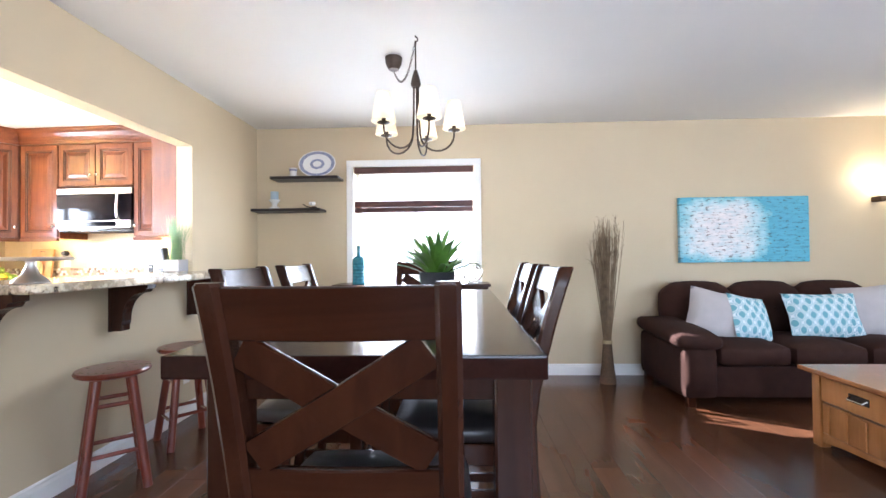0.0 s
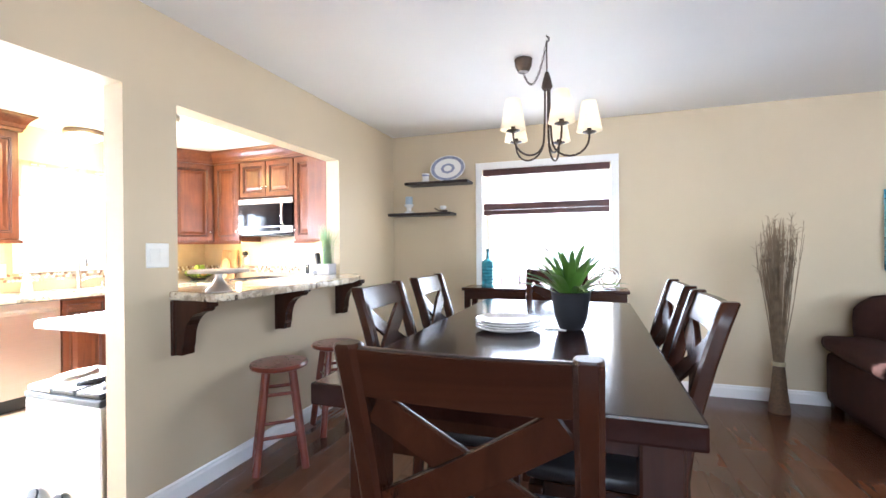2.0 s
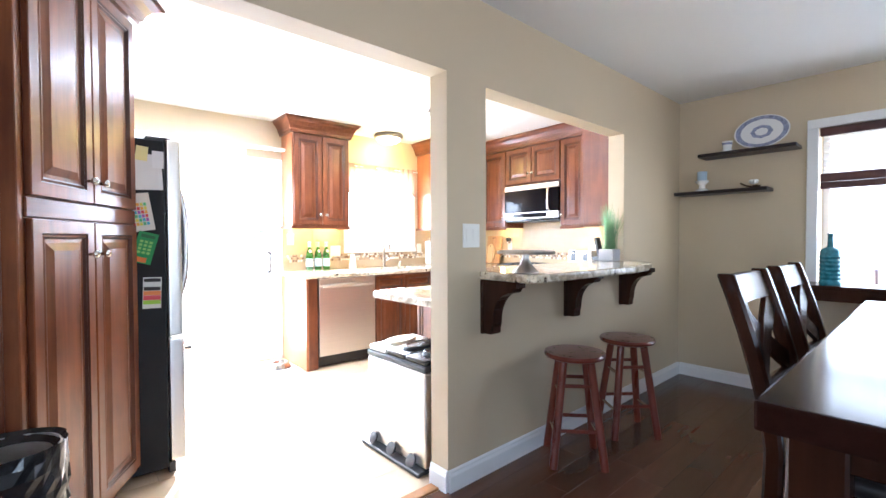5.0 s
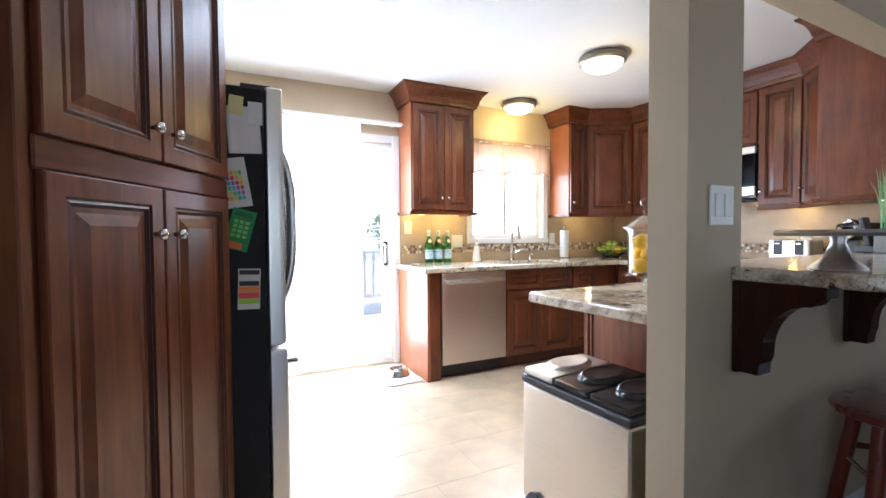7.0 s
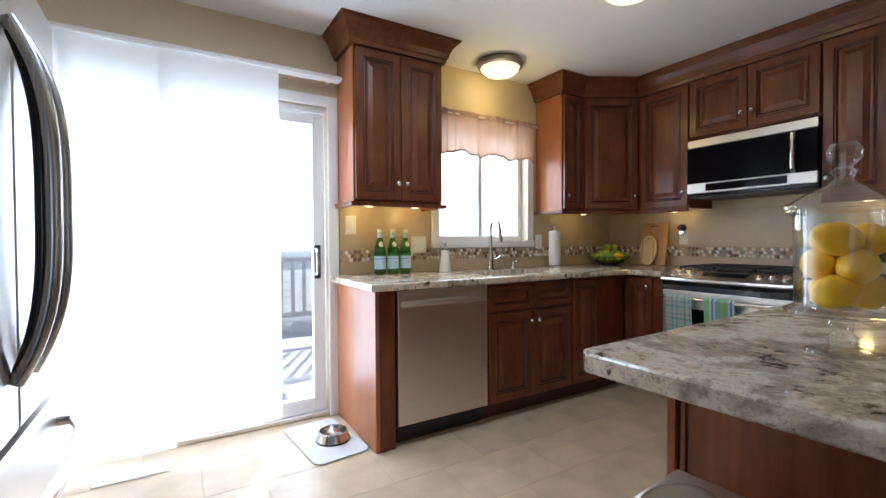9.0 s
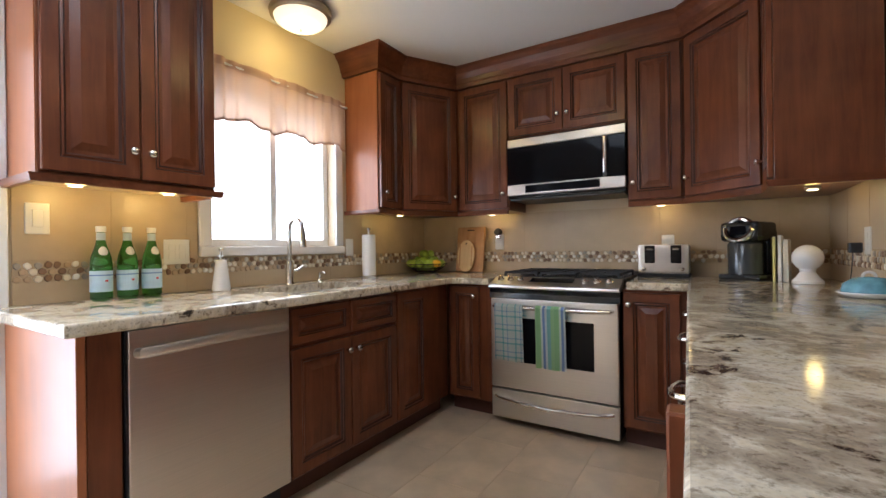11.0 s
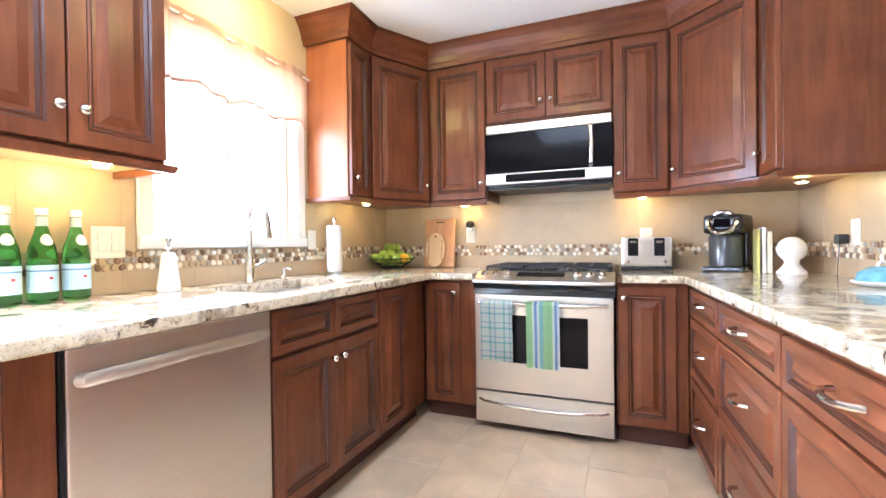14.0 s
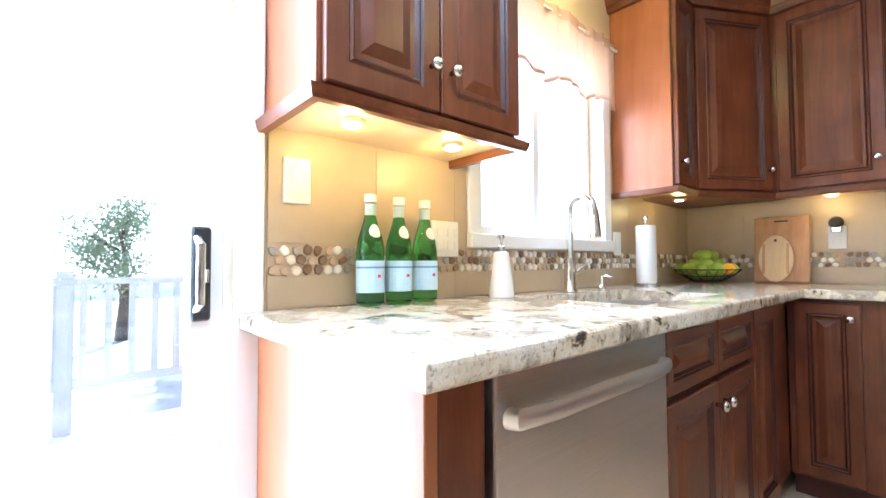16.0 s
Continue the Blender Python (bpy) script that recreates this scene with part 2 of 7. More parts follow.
# cherry with the lit orange look of the sides put into its colour
M_LIT_PANEL = wood("cherry_lit_side_panel", (0.29, 0.098, 0.034), (0.42, 0.155, 0.060), 0.36, "z", 0.6, 0.08, spec=0.3)
M_GLAZE = plain("dark_groove_glaze", (0.050, 0.014, 0.007), 0.4)
M_KICK = plain("dark_toe_kick", (0.085, 0.026, 0.015), 0.5)
M_FRIDGE_SIDE = plain("textured_black_panel", (0.008, 0.008, 0.009), 0.55, grain=0.3, fine=300, spec=0.25)
M_ESPRESSO = wood("espresso_wood", (0.024, 0.0072, 0.0035), (0.041, 0.0130, 0.0060), 0.27, "z", 0.8, 0.05, spec=0.24, grain=0.03, even=True)
M_ESPRESSO_X = wood("espresso_wood_level", (0.024, 0.0072, 0.0035), (0.041, 0.0130, 0.0060), 0.27, "x", 0.8, 0.05, spec=0.24, grain=0.03, even=True)
M_ESPRESSO_Y = wood("espresso_table_wood", (0.014, 0.0045, 0.0035), (0.026, 0.0085, 0.006), 0.14, "y", 0.7, 0.0, grain=0.0, spec=0.20, even=True)
M_SHELF = plain("black_brown_shelf", (0.016, 0.010, 0.010), 0.35)
M_MAPLE = wood("pale_maple", (0.50, 0.36, 0.20), (0.62, 0.46, 0.28), 0.4, "y", 0.6, 0.1)
M_STOOL = wood("red_cherry_stool_wood", (0.115, 0.017, 0.008), (0.205, 0.037, 0.017), 0.28, "z", 1.0, 0.3)
M_OAK = wood("honey_oak", (0.30, 0.115, 0.028), (0.47, 0.21, 0.065), 0.3, "z", 0.8, 0.35)
M_OAK_TOP = wood("oak_table_top", (0.24, 0.085, 0.028), (0.36, 0.15, 0.055), 0.25, "y", 0.8, 0.45)
M_PLANK = wood("walnut_plank", (0.082, 0.033, 0.016), (0.128, 0.053, 0.027), 0.20, "y", 0.28, 0.0, piece=0.28, grain=0.0, even=True)
M_JOINT = plain("dark_floor_joint", (0.045, 0.020, 0.012), 0.6)
M_TILE = plain("beige_floor_tile", (0.58, 0.44, 0.285), 0.36, vary=0.18, scale=4.5, grain=0.12, fine=40, piece=0.05)
M_GROUT = plain("floor_grout", (0.55, 0.425, 0.285), 0.9)
M_SPLASH = plain("tan_wall_tile", (0.50, 0.385, 0.245), 0.34, vary=0.07, scale=7, grain=0.1, fine=60, piece=0.04)
M_SPLASH_GROUT = plain("wall_grout", (0.49, 0.38, 0.245), 0.9)
M_PEBBLES = [plain("pebble_" + n, c, 0.4, vary=0.15, scale=30) for n, c in (
    ("cream", (0.72, 0.64, 0.50)), ("brown", (0.22, 0.13, 0.075)), ("tan", (0.46, 0.33, 0.20)), ("grey", (0.34, 0.30, 0.25)), ("white", (0.80, 0.77, 0.70)))]
M_GRANITE = granite("cream_granite")
M_STEEL = brushed("brushed_steel", (0.69, 0.655, 0.615), 0.34)
M_NICKEL = plain("aged_nickel", (0.30, 0.27, 0.225), 0.36, 0.9, vary=0.1)
M_DARKSTEEL = brushed("dark_handle_steel", (0.50, 0.50, 0.51), 0.26, "z")
M_LID = plain("glossy_black_plastic", (0.016, 0.016, 0.018), 0.22, vary=0.1)
M_CHROME = plain("satin_nickel", (0.72, 0.70, 0.67), 0.18, 1.0, vary=0.02, grain=0)
M_BLACK = plain("black_enamel", (0.012, 0.012, 0.014), 0.18, vary=0.1)
M_BLACKGLASS = plain("black_glass", (0.006, 0.006, 0.008), 0.06, vary=0.0, grain=0, spec=0.14)
M_IRON = plain("cast_iron", (0.02, 0.02, 0.022), 0.6, grain=0.4)
M_RUBBER = plain("black_plastic", (0.022, 0.022, 0.024), 0.4)
M_BRONZE = plain("dark_bronze", (0.055, 0.036, 0.024), 0.38, 0.7)
M_LEATHER = plain("black_leather", (0.018, 0.016, 0.017), 0.32, grain=0.35, fine=220)
M_SOFA = plain("brown_microfibre", (0.036, 0.015, 0.011), 0.9, vary=0.22, scale=9, grain=0.35, fine=160, spec=0.15)
M_LINEN = plain("grey_linen", (0.46, 0.42, 0.42), 0.9, vary=0.05, scale=12, grain=0.6, fine=320)
M_WHITE = plain("white_ceramic", (0.82, 0.81, 0.79), 0.16, vary=0.02, grain=0.02)
M_PLASTIC = plain("white_plastic", (0.78, 0.76, 0.70), 0.35, vary=0.01, grain=0.02)
M_PAPER = plain("white_paper", (0.80, 0.79, 0.77), 0.85, vary=0.03, grain=0.2)
M_LEMON = plain("lemon_peel", (0.90, 0.50, 0.012), 0.4, vary=0.08, scale=14, grain=0.4, fine=140)
M_LIME = plain("green_fruit_skin", (0.33, 0.46, 0.045), 0.35, vary=0.18, scale=20, grain=0.2)
M_LEAF = plain("plant_leaf", (0.105, 0.225, 0.035), 0.38, vary=0.3, scale=14, grain=0.1)
M_GRASS = plain("grass_blade", (0.10, 0.25, 0.07), 0.5, vary=0.3, scale=20, grain=0.1)
M_REED = plain("dry_reed", (0.19, 0.13, 0.075), 0.8, vary=0.3, scale=20, grain=0.2)
M_WICKER = plain("woven_fibre", (0.095, 0.055, 0.028), 0.8, vary=0.25, scale=60, grain=0.6, fine=150)
M_POT = plain("charcoal_pot", (0.022, 0.022, 0.026), 0.45, vary=0.1, grain=0.1)
M_GREYBOX = plain("grey_planter", (0.16, 0.14, 0.125), 0.55, vary=0.1)
M_GLASS = blown_glass("clear_glass")
M_PANE = thin_glass("window_glass")
M_BOTTLE = clear_glass("green_bottle_glass", (0.16, 0.60, 0.17), 0.02)
M_CURTAIN = sheer("white_panel_cloth", (0.84, 0.83, 0.815), 0.5, 0.14)
M_VALANCE = sheer("peach_sheer_cloth", (0.62, 0.42, 0.29), 0.22, 0.03)
M_VALANCE_HEM = sheer("peach_gathered_cloth", (0.50, 0.33, 0.25), 0.15)
M_BLIND = wood("mahogany_blind_slat", (0.040, 0.012, 0.010), (0.10, 0.030, 0.022), 0.4, "x", 1.0, 0.2)
M_WHITEBLIND = sheer("white_blind_cloth", (0.86, 0.86, 0.86), 0.6)
M_SHADE = sheer("cream_lamp_shade", (0.92, 0.86, 0.74), 0.55)
M_BOARD = wood("cutting_board_wood", (0.42, 0.21, 0.085), (0.58, 0.33, 0.15), 0.5, "z", 1.2, 0.0)
M_BOARD_PALE = wood("pale_board_wood", (0.62, 0.42, 0.20), (0.74, 0.54, 0.29), 0.5, "z", 1.2, 0.0)
M_LIGHTGLASS = glowing("lit_frosted_glass", (1.0, 0.82, 0.52), 1.1)
M_PUCK = glowing("lit_puck_lens", (1.0, 0.90, 0.68), 2.7)
M_BULB = glowing("lit_bulb", (1.0, 0.80, 0.52), 2.0)

# ---- mesh helpers ----
HERE = Matrix()                    # where the things built next belong: the kitchen, or ROOM


def part(name, bm, material, parent=None, label="", smooth=False, second=None):
    """Links a bmesh as one mesh object, under a parent if given."""
    bmesh.ops.recalc_face_normals(bm, faces=bm.faces)
    me = bpy.data.meshes.new(name)
    bm.to_mesh(me)
    bm.free()
    me.materials.append(material)
    if second:
        me.materials.append(second)
    if smooth:
        me.shade_smooth()
        me.set_sharp_from_angle(angle=radians(40))
    ob = new(name, me)
    if parent is not None:
        ob.parent = parent
    else:
        ob.matrix_basis = HERE
    if label:
        ob["label"] = label
    return ob


def thing(name, label, category, at=(0, 0, 0), turn=0, group=""):
    ob = new(name)
    ob.empty_display_size = 0.1
    ob.matrix_basis = HERE @ pose(*at, 0, 0, turn)
    return tagged(ob, label, category, group)


def setting(ob):
    ob["kind"] = "structure"
    return ob


def box(x0, x1, y0, y1, z0, z1, bevel=0.0, bm=None, seg=1):
    own = bmesh.new()
    vs = [own.verts.new((x, y, z)) for x in (x0, x1) for y in (y0, y1) for z in (z0, z1)]
    for f in ((0, 1, 3, 2), (4, 6, 7, 5), (0, 4, 5, 1), (2, 3, 7, 6), (0, 2, 6, 4), (1, 5, 7, 3)):
        own.faces.new([vs[i] for i in f])
    bmesh.ops.recalc_face_normals(own, faces=own.faces)
    if bevel:
        bmesh.ops.bevel(own, geom=own.edges[:], offset=bevel, segments=seg, profile=0.7, affect="EDGES")
    return join(bm, own)


def join(bm, own):
    if bm is None:
        return own
    me = bpy.data.meshes.new("scratch")
    own.to_mesh(me)
    own.free()
    bm.from_mesh(me)
    bpy.data.meshes.remove(me)
    return bm


def moved(bm, m):
    bmesh.ops.transform(bm, matrix=m, verts=bm.verts)
    return bm


def prism(outline, z0, z1, bevel=0.0, bm=None, seg=2):
    """A flat slab with the given outline in x and y."""
    own = bmesh.new()
    top = own.faces.new([own.verts.new((x, y, z1)) for x, y in outline])
    res = bmesh.ops.extrude_face_region(own, geom=[top])
    for v in res["geom"]:
        if isinstance(v, bmesh.types.BMVert):
            v.co.z = z0
    bmesh.ops.recalc_face_normals(own, faces=own.faces)
    if bevel:
        es = [e for e in own.edges if abs(e.verts[0].co.z - e.verts[1].co.z) < 1e-6]
        bmesh.ops.bevel(own, geom=es, offset=bevel, segments=seg, profile=0.6, affect="EDGES")
    return join(bm, own)


def lathe(profile, n=24, bm=None, at=(0, 0, 0)):
    """Turns a profile of (radius, height) round the upright axis."""
    own = bmesh.new()
    rings = []
    for r, z in profile:
        if r < 1e-5:
            rings.append([own.verts.new((at[0], at[1], at[2] + z))])
        else:
            rings.append([own.verts.new((at[0] + r * math.cos(2 * math.pi * i / n), at[1] + r * math.sin(2 * math.pi * i / n), at[2] + z)) for i in range(n)])
    for a, b in zip(rings, rings[1:]):
        if len(a) == len(b) == 1:
            continue
        for i in range(n):
            j = (i + 1) % n
            if len(a) == 1:
                own.faces.new((a[0], b[j], b[i]))
            elif len(b) == 1:
                own.faces.new((a[i], a[j], b[0]))
            else:
                own.faces.new((a[i], a[j], b[j], b[i]))
    return join(bm, own)


def tube(points, radius, n=8, bm=None, taper=None):
    """A round bar along a line of points."""
    own = bmesh.new()
    pts = [Vector(p) for p in points]
    rings = []
    side = None
    for i, p in enumerate(pts):
        d = (pts[min(i + 1, len(pts) - 1)] - pts[max(i - 1, 0)]).normalized()
        if side is None:
            side = d.orthogonal().normalized()
        side = (side - d * side.dot(d)).normalized()
        up = d.cross(side)
        r = radius if taper is None else radius + (taper - radius) * i / (len(pts) - 1)
        rings.append([own.verts.new(p + r * (math.cos(2 * math.pi * k / n) * side + math.sin(2 * math.pi * k / n) * up)) for k in range(n)])
    for a, b in zip(rings, rings[1:]):
        for k in range(n):
            own.faces.new((a[k], a[(k + 1) % n], b[(k + 1) % n], b[k]))
    own.faces.new(rings[0])
    own.faces.new(rings[-1])
    return join(bm, own)


def ball(r, at, squash=(1, 1, 1), bm=None, n=14):
    own = bmesh.new()
    bmesh.ops.create_uvsphere(own, u_segments=n, v_segments=max(6, n // 2), radius=r)
    bmesh.ops.transform(own, matrix=Matrix.Translation(at) @ Matrix.Diagonal((*squash, 1)), verts=own.verts)
    return join(bm, own)


def soft_box(x0, x1, y0, y1, z0, z1, r, bulge=0.0):
    """An upholstered block with rounded edges and softly swollen faces."""
    bm = box(x0, x1, y0, y1, z0, z1, 0)
    bmesh.ops.subdivide_edges(bm, edges=bm.edges[:], cuts=5, use_grid_fill=True)
    c = Vector(((x0 + x1) / 2, (y0 + y1) / 2, (z0 + z1) / 2))
    h = Vector(((x1 - x0) / 2, (y1 - y0) / 2, (z1 - z0) / 2))
    for v in bm.verts:
        q = v.co - c
        inner = Vector([max(-h[i] + r, min(h[i] - r, q[i])) for i in range(3)])
        d = q - inner
        if d.length > 1e-6:
            d = d.normalized() * r
        u = Vector([q[i] / h[i] for i in range(3)])
        swell = Vector([u[i] * bulge * (1 - u[(i + 1) % 3] ** 2) * (1 - u[(i + 2) % 3] ** 2) for i in range(3)])
        v.co = c + inner + d + swell
    return bm


def arc(centre, r, a0, a1, n=10, plane="xz"):
    pts = []
    for i in range(n + 1):
        a = radians(a0 + (a1 - a0) * i / n)
        u, v = r * math.cos(a), r * math.sin(a)
        c = centre
        pts.append((c[0] + u, c[1], c[2] + v) if plane == "xz" else (c[0], c[1] + u, c[2] + v) if plane == "yz" else (c[0] + u, c[1] + v, c[2]))
    return pts


def wall_with_openings(name, axis, face0, face1, u0, u1, z0, z1, openings, material, label):
    """A thick wall along x (axis 'x') or y, with openings (u0, u1, z0, z1) right through it."""
    bm = bmesh.new()
    cuts = sorted({u0, u1, *[o[0] for o in openings], *[o[1] for o in openings]})
    for a, b in zip(cuts, cuts[1:]):
        mid = (a + b) / 2
        spans = [(z0, z1)]
        for o in openings:
            if o[0] < mid < o[1]:
                spans = [s for lo, hi in spans for s in ((lo, min(hi, o[2])), (max(lo, o[3]), hi)) if s[1] - s[0] > 1e-4]
        for lo, hi in spans:
            if axis == "x":
                box(a, b, face0, face1, lo, hi, bm=bm)
            else:
                box(face0, face1, a, b, lo, hi, bm=bm)
    bmesh.ops.remove_doubles(bm, verts=bm.verts, dist=1e-5)
    seen = {}
    for f in bm.faces:
        c = f.calc_center_median()
        seen.setdefault(tuple(round(v, 4) for v in c), []).append(f)
    bmesh.ops.delete(bm, geom=[f for fs in seen.values() if len(fs) > 1 for f in fs], context="FACES_ONLY")
    return setting(part(name, bm, material, None, label))


# ---- the shell of the house ----
CEIL = 2.38
DX0, DX1 = -1.535, -1.415          # wall between kitchen and dining room
WX = -4.22                         # kitchen west wall
NY, NKY = 4.735, 4.90              # north walls: dining side, kitchen side
SY, EX = -2.2, 5.7                 # south and east walls of the living room
KS = 0.33                          # kitchen south wall

HERE = ROOM
tagged(wall_with_openings("wall_divider", "y", DX0, DX1, SY, NKY, 0, CEIL, [(0.15, 1.96, 0, 1.98), (2.225, 3.70, 0.995, 1.96)], M_WALL,
                          "beige painted wall with a pass-through and a wide doorway"), category="wall")
tagged(wall_with_openings("wall_north", "x", NY, 5.06, DX1, EX + 0.15, 0, CEIL, [(-0.47, 0.69, 0.82, 1.99)], M_WALL,
                          "beige painted dining and living room wall with a window"), category="wall")
HERE = Matrix()
tagged(wall_with_openings("wall_north_kitchen", "x", NKY, 5.06, WX - 0.15, DX1, 0, CEIL, [], M_WALL, "beige painted kitchen wall behind the range"), category="wall")
tagged(wall_with_openings("wall_west", "y", WX - 0.15, WX, KS - 0.13, NKY, 0, CEIL, [(0.44, 2.21, 0.0, 1.94), (3.02, 3.86, 1.10, 1.98)], M_WALL,
                          "beige painted kitchen wall with sliding door and window"), category="wall")
tagged(wall_with_openings("wall_kitchen_south", "x", KS - 0.13, KS, WX, DX0 + 0.14, 0, CEIL, [], M_WALL, "beige painted wall behind the fridge"), category="wall")
HERE = ROOM
tagged(wall_with_openings("wall_south", "x", SY - 0.15, SY, DX0, EX + 0.15, 0, CEIL, [(0.4, 2.8, 0.65, 2.05)], M_WALL, "beige painted living room wall with an assumed wide window"), category="wall")
tagged(wall_with_openings("wall_east", "y", EX, EX + 0.15, SY, NY, 0, CEIL, [(-0.7, 1.9, 0.6, 2.1)], M_WALL, "beige painted living room wall with an assumed picture window"), category="wall")

HERE = Matrix()
SKY_X0, SKY_X1, SKY_Y0, SKY_Y1 = -3.42, -2.81, 1.23, 2.43
_bm = bmesh.new()
for _b in ((WX - 0.15, SKY_X0, SY - 0.3, 5.5), (SKY_X1, EX + 0.5, SY - 0.3, 5.5), (SKY_X0, SKY_X1, SY - 0.3, SKY_Y0), (SKY_X0, SKY_X1, SKY_Y1, 5.5)):
    box(_b[0], _b[1], _b[2], _b[3], CEIL, CEIL + 0.12, bm=_bm)
tagged(setting(part("ceiling", _bm, M_CEIL, None, "white painted ceiling")), category="ceiling")
_bm = bmesh.new()
for _b in ((SKY_X0 - 0.03, SKY_X0, SKY_Y0, SKY_Y1), (SKY_X1, SKY_X1 + 0.03, SKY_Y0, SKY_Y1), (SKY_X0, SKY_X1, SKY_Y0 - 0.03, SKY_Y0), (SKY_X0, SKY_X1, SKY_Y1, SKY_Y1 + 0.03)):
    box(_b[0], _b[1], _b[2], _b[3], CEIL + 0.121, CEIL + 0.42, bm=_bm)
tagged(setting(part("skylight_shaft", _bm, M_TRIM, None, "white skylight shaft in the kitchen ceiling")), category="skylight")

# subfloors, under the planks and the tiles
HERE = ROOM
tagged(setting(part("floor_living", box(DX0 + 0.04, EX + 0.15, SY - 0.15, 5.06, -0.12, -0.012), M_JOINT, None, "dark brown hardwood plank floor")), category="floor")
HERE = Matrix()
tagged(setting(part("floor_kitchen", box(WX - 0.15, DX0 + 0.24, KS - 0.13, 5.06, -0.13, -0.0028), M_GROUT, None, "beige stone-look tile floor")), category="floor")
HERE = ROOM
tagged(setting(part("threshold", box(DX0 + 0.01, DX0 + 0.07, 0.15, 1.96, -0.006, 0.008, 0.003), M_OAK, None, "wooden threshold strip in the doorway")), category="threshold")

# baseboards
def baseboard(name, pts):
    """A moulded board along the foot of a wall, from point to point; the room lies to the left of the way."""
    bm = bmesh.new()
    for (x0, y0), (x1, y1) in zip(pts, pts[1:]):
        d = Vector((x1 - x0, y1 - y0, 0)).normalized()
        n = Vector((-d.y, d.x, 0))
        prof = [(0, 0), (0.016, 0), (0.016, 0.075), (0.010, 0.088), (0.010, 0.096), (0.004, 0.104), (0, 0.104)]
        a = [bm.verts.new(Vector((x0, y0, z)) + n * o) for o, z in prof]
        b = [bm.verts.new(Vector((x1, y1, z)) + n * o) for o, z in prof]
        for i in range(len(prof)):
            j = (i + 1) % len(prof)
            bm.faces.new((a[i], a[j], b[j], b[i]))
        bm.faces.new(a)
        bm.faces.new(b)
    return tagged(setting(part(name, bm, M_TRIM, None, "white moulded baseboard")), category="baseboard")


baseboard("baseboard", [(DX1, NY), (DX1, 1.96), (DX0, 1.96)])
baseboard("baseboard", [(EX, NY), (DX1 + 0.017, NY)])
baseboard("baseboard", [(DX1, 0.15), (DX1, SY)])
baseboard("baseboard", [(DX1, SY), (EX, SY), (EX, NY)])


# ---- windows and doors ----
def window_unit(name, axis, face, depth, u0, u1, z0, z1, label, casing=0.065, inward=1, sashes=2, outer=None, sill=True):
    """Casing, frame and sashes of a window in an opening. face: the room side of the wall; inward: sign towards the room."""
    w = setting(thing(name, label, "window"))

    def b(ua, ub, fa, fb, za, zb, bev=0.004):
        lo, hi = sorted((face + fa * inward, face + fb * inward))
        return box(ua, ub, lo, hi, za, zb, bev) if axis == "x" else box(lo, hi, ua, ub, za, zb, bev)
    part("casing", b(u0 - casing, u1 + casing, 0, 0.018, z1, z1 + casing), M_TRIM, w)
    part("casing", b(u0 - casing, u0, 0, 0.018, z0, z1), M_TRIM, w)
    part("casing", b(u1, u1 + casing, 0, 0.018, z0, z1), M_TRIM, w)
    if sill:
        part("window_sill", b(u0 - casing, u1 + casing, 0, 0.03, z0 - 0.05, z0), M_TRIM, w)
    f0, f1 = -depth + 0.02, -depth + 0.07
    for ua, ub, za, zb in ((u0, u1, z1 - 0.04, z1), (u0, u1, z0, z0 + 0.04), (u0, u0 + 0.04, z0 + 0.04, z1 - 0.04), (u1 - 0.04, u1, z0 + 0.04, z1 - 0.04)):
        part("window_frame", b(ua, ub, f0, f1, za, zb, 0.003), M_TRIM, w)
    step = (u1 - u0 - 0.08) / sashes
    for i in range(sashes):
        if i:
            c = u0 + 0.04 + step * i
            part("mullion", b(c - 0.02, c + 0.02, f0 + 0.004, f1 - 0.004, z0 + 0.04, z1 - 0.04, 0.002), M_TRIM, w)
        pane = part("pane", b(u0 + 0.04 + step * i + 0.02 * (i > 0), u0 + 0.04 + step * (i + 1) - 0.02 * (i < sashes - 1), f0 + 0.02, f0 + 0.025, z0 + 0.04, z1 - 0.04, 0), M_PANE, w)
        pane.visible_shadow = False
    return w


window_unit("window_1", "x", NY, 0.27, -0.47, 0.69, 0.82, 1.99, "white-framed dining room window with a bamboo blind", inward=-1, sashes=2)
HERE = Matrix()
window_unit("window_2", "y", WX, 0.13, 3.02, 3.86, 1.10, 1.98, "white sliding window over the kitchen sink", inward=1, sashes=2)
HERE = ROOM
# assumed windows, never in view, that house the two fill lamps
window_unit("window_3", "x", SY, 0.13, 0.4, 2.8, 0.65, 2.05, "wide white living room window, unseen and assumed", inward=1, sashes=2)
window_unit("window_4", "y", EX, 0.13, -0.7, 1.9, 0.6, 2.1, "white living room picture window, unseen and assumed", inward=-1, sashes=3)

# sliding patio door
HERE = Matrix()
door = setting(thing("door_1", "white-framed glass sliding patio door with dark handle", "door"))
for _b in ((2.21, 2.275, 0.0, 2.005), (0.375, 0.44, 0.0, 2.005)):
    part("casing", box(WX, WX + 0.018, _b[0], _b[1], _b[2], _b[3], 0.004), M_TRIM, door)
part("casing", box(WX, WX + 0.018, 0.44, 2.21, 1.94, 2.005, 0.004), M_TRIM, door)
part("door_track", box(WX - 0.14, WX - 0.005, 0.44, 2.21, 0.0, 0.03, 0.004), M_STEEL, door)
part("door_frame", box(WX - 0.13, WX - 0.02, 0.44, 2.21, 1.90, 1.94, 0.003), M_TRIM, door)
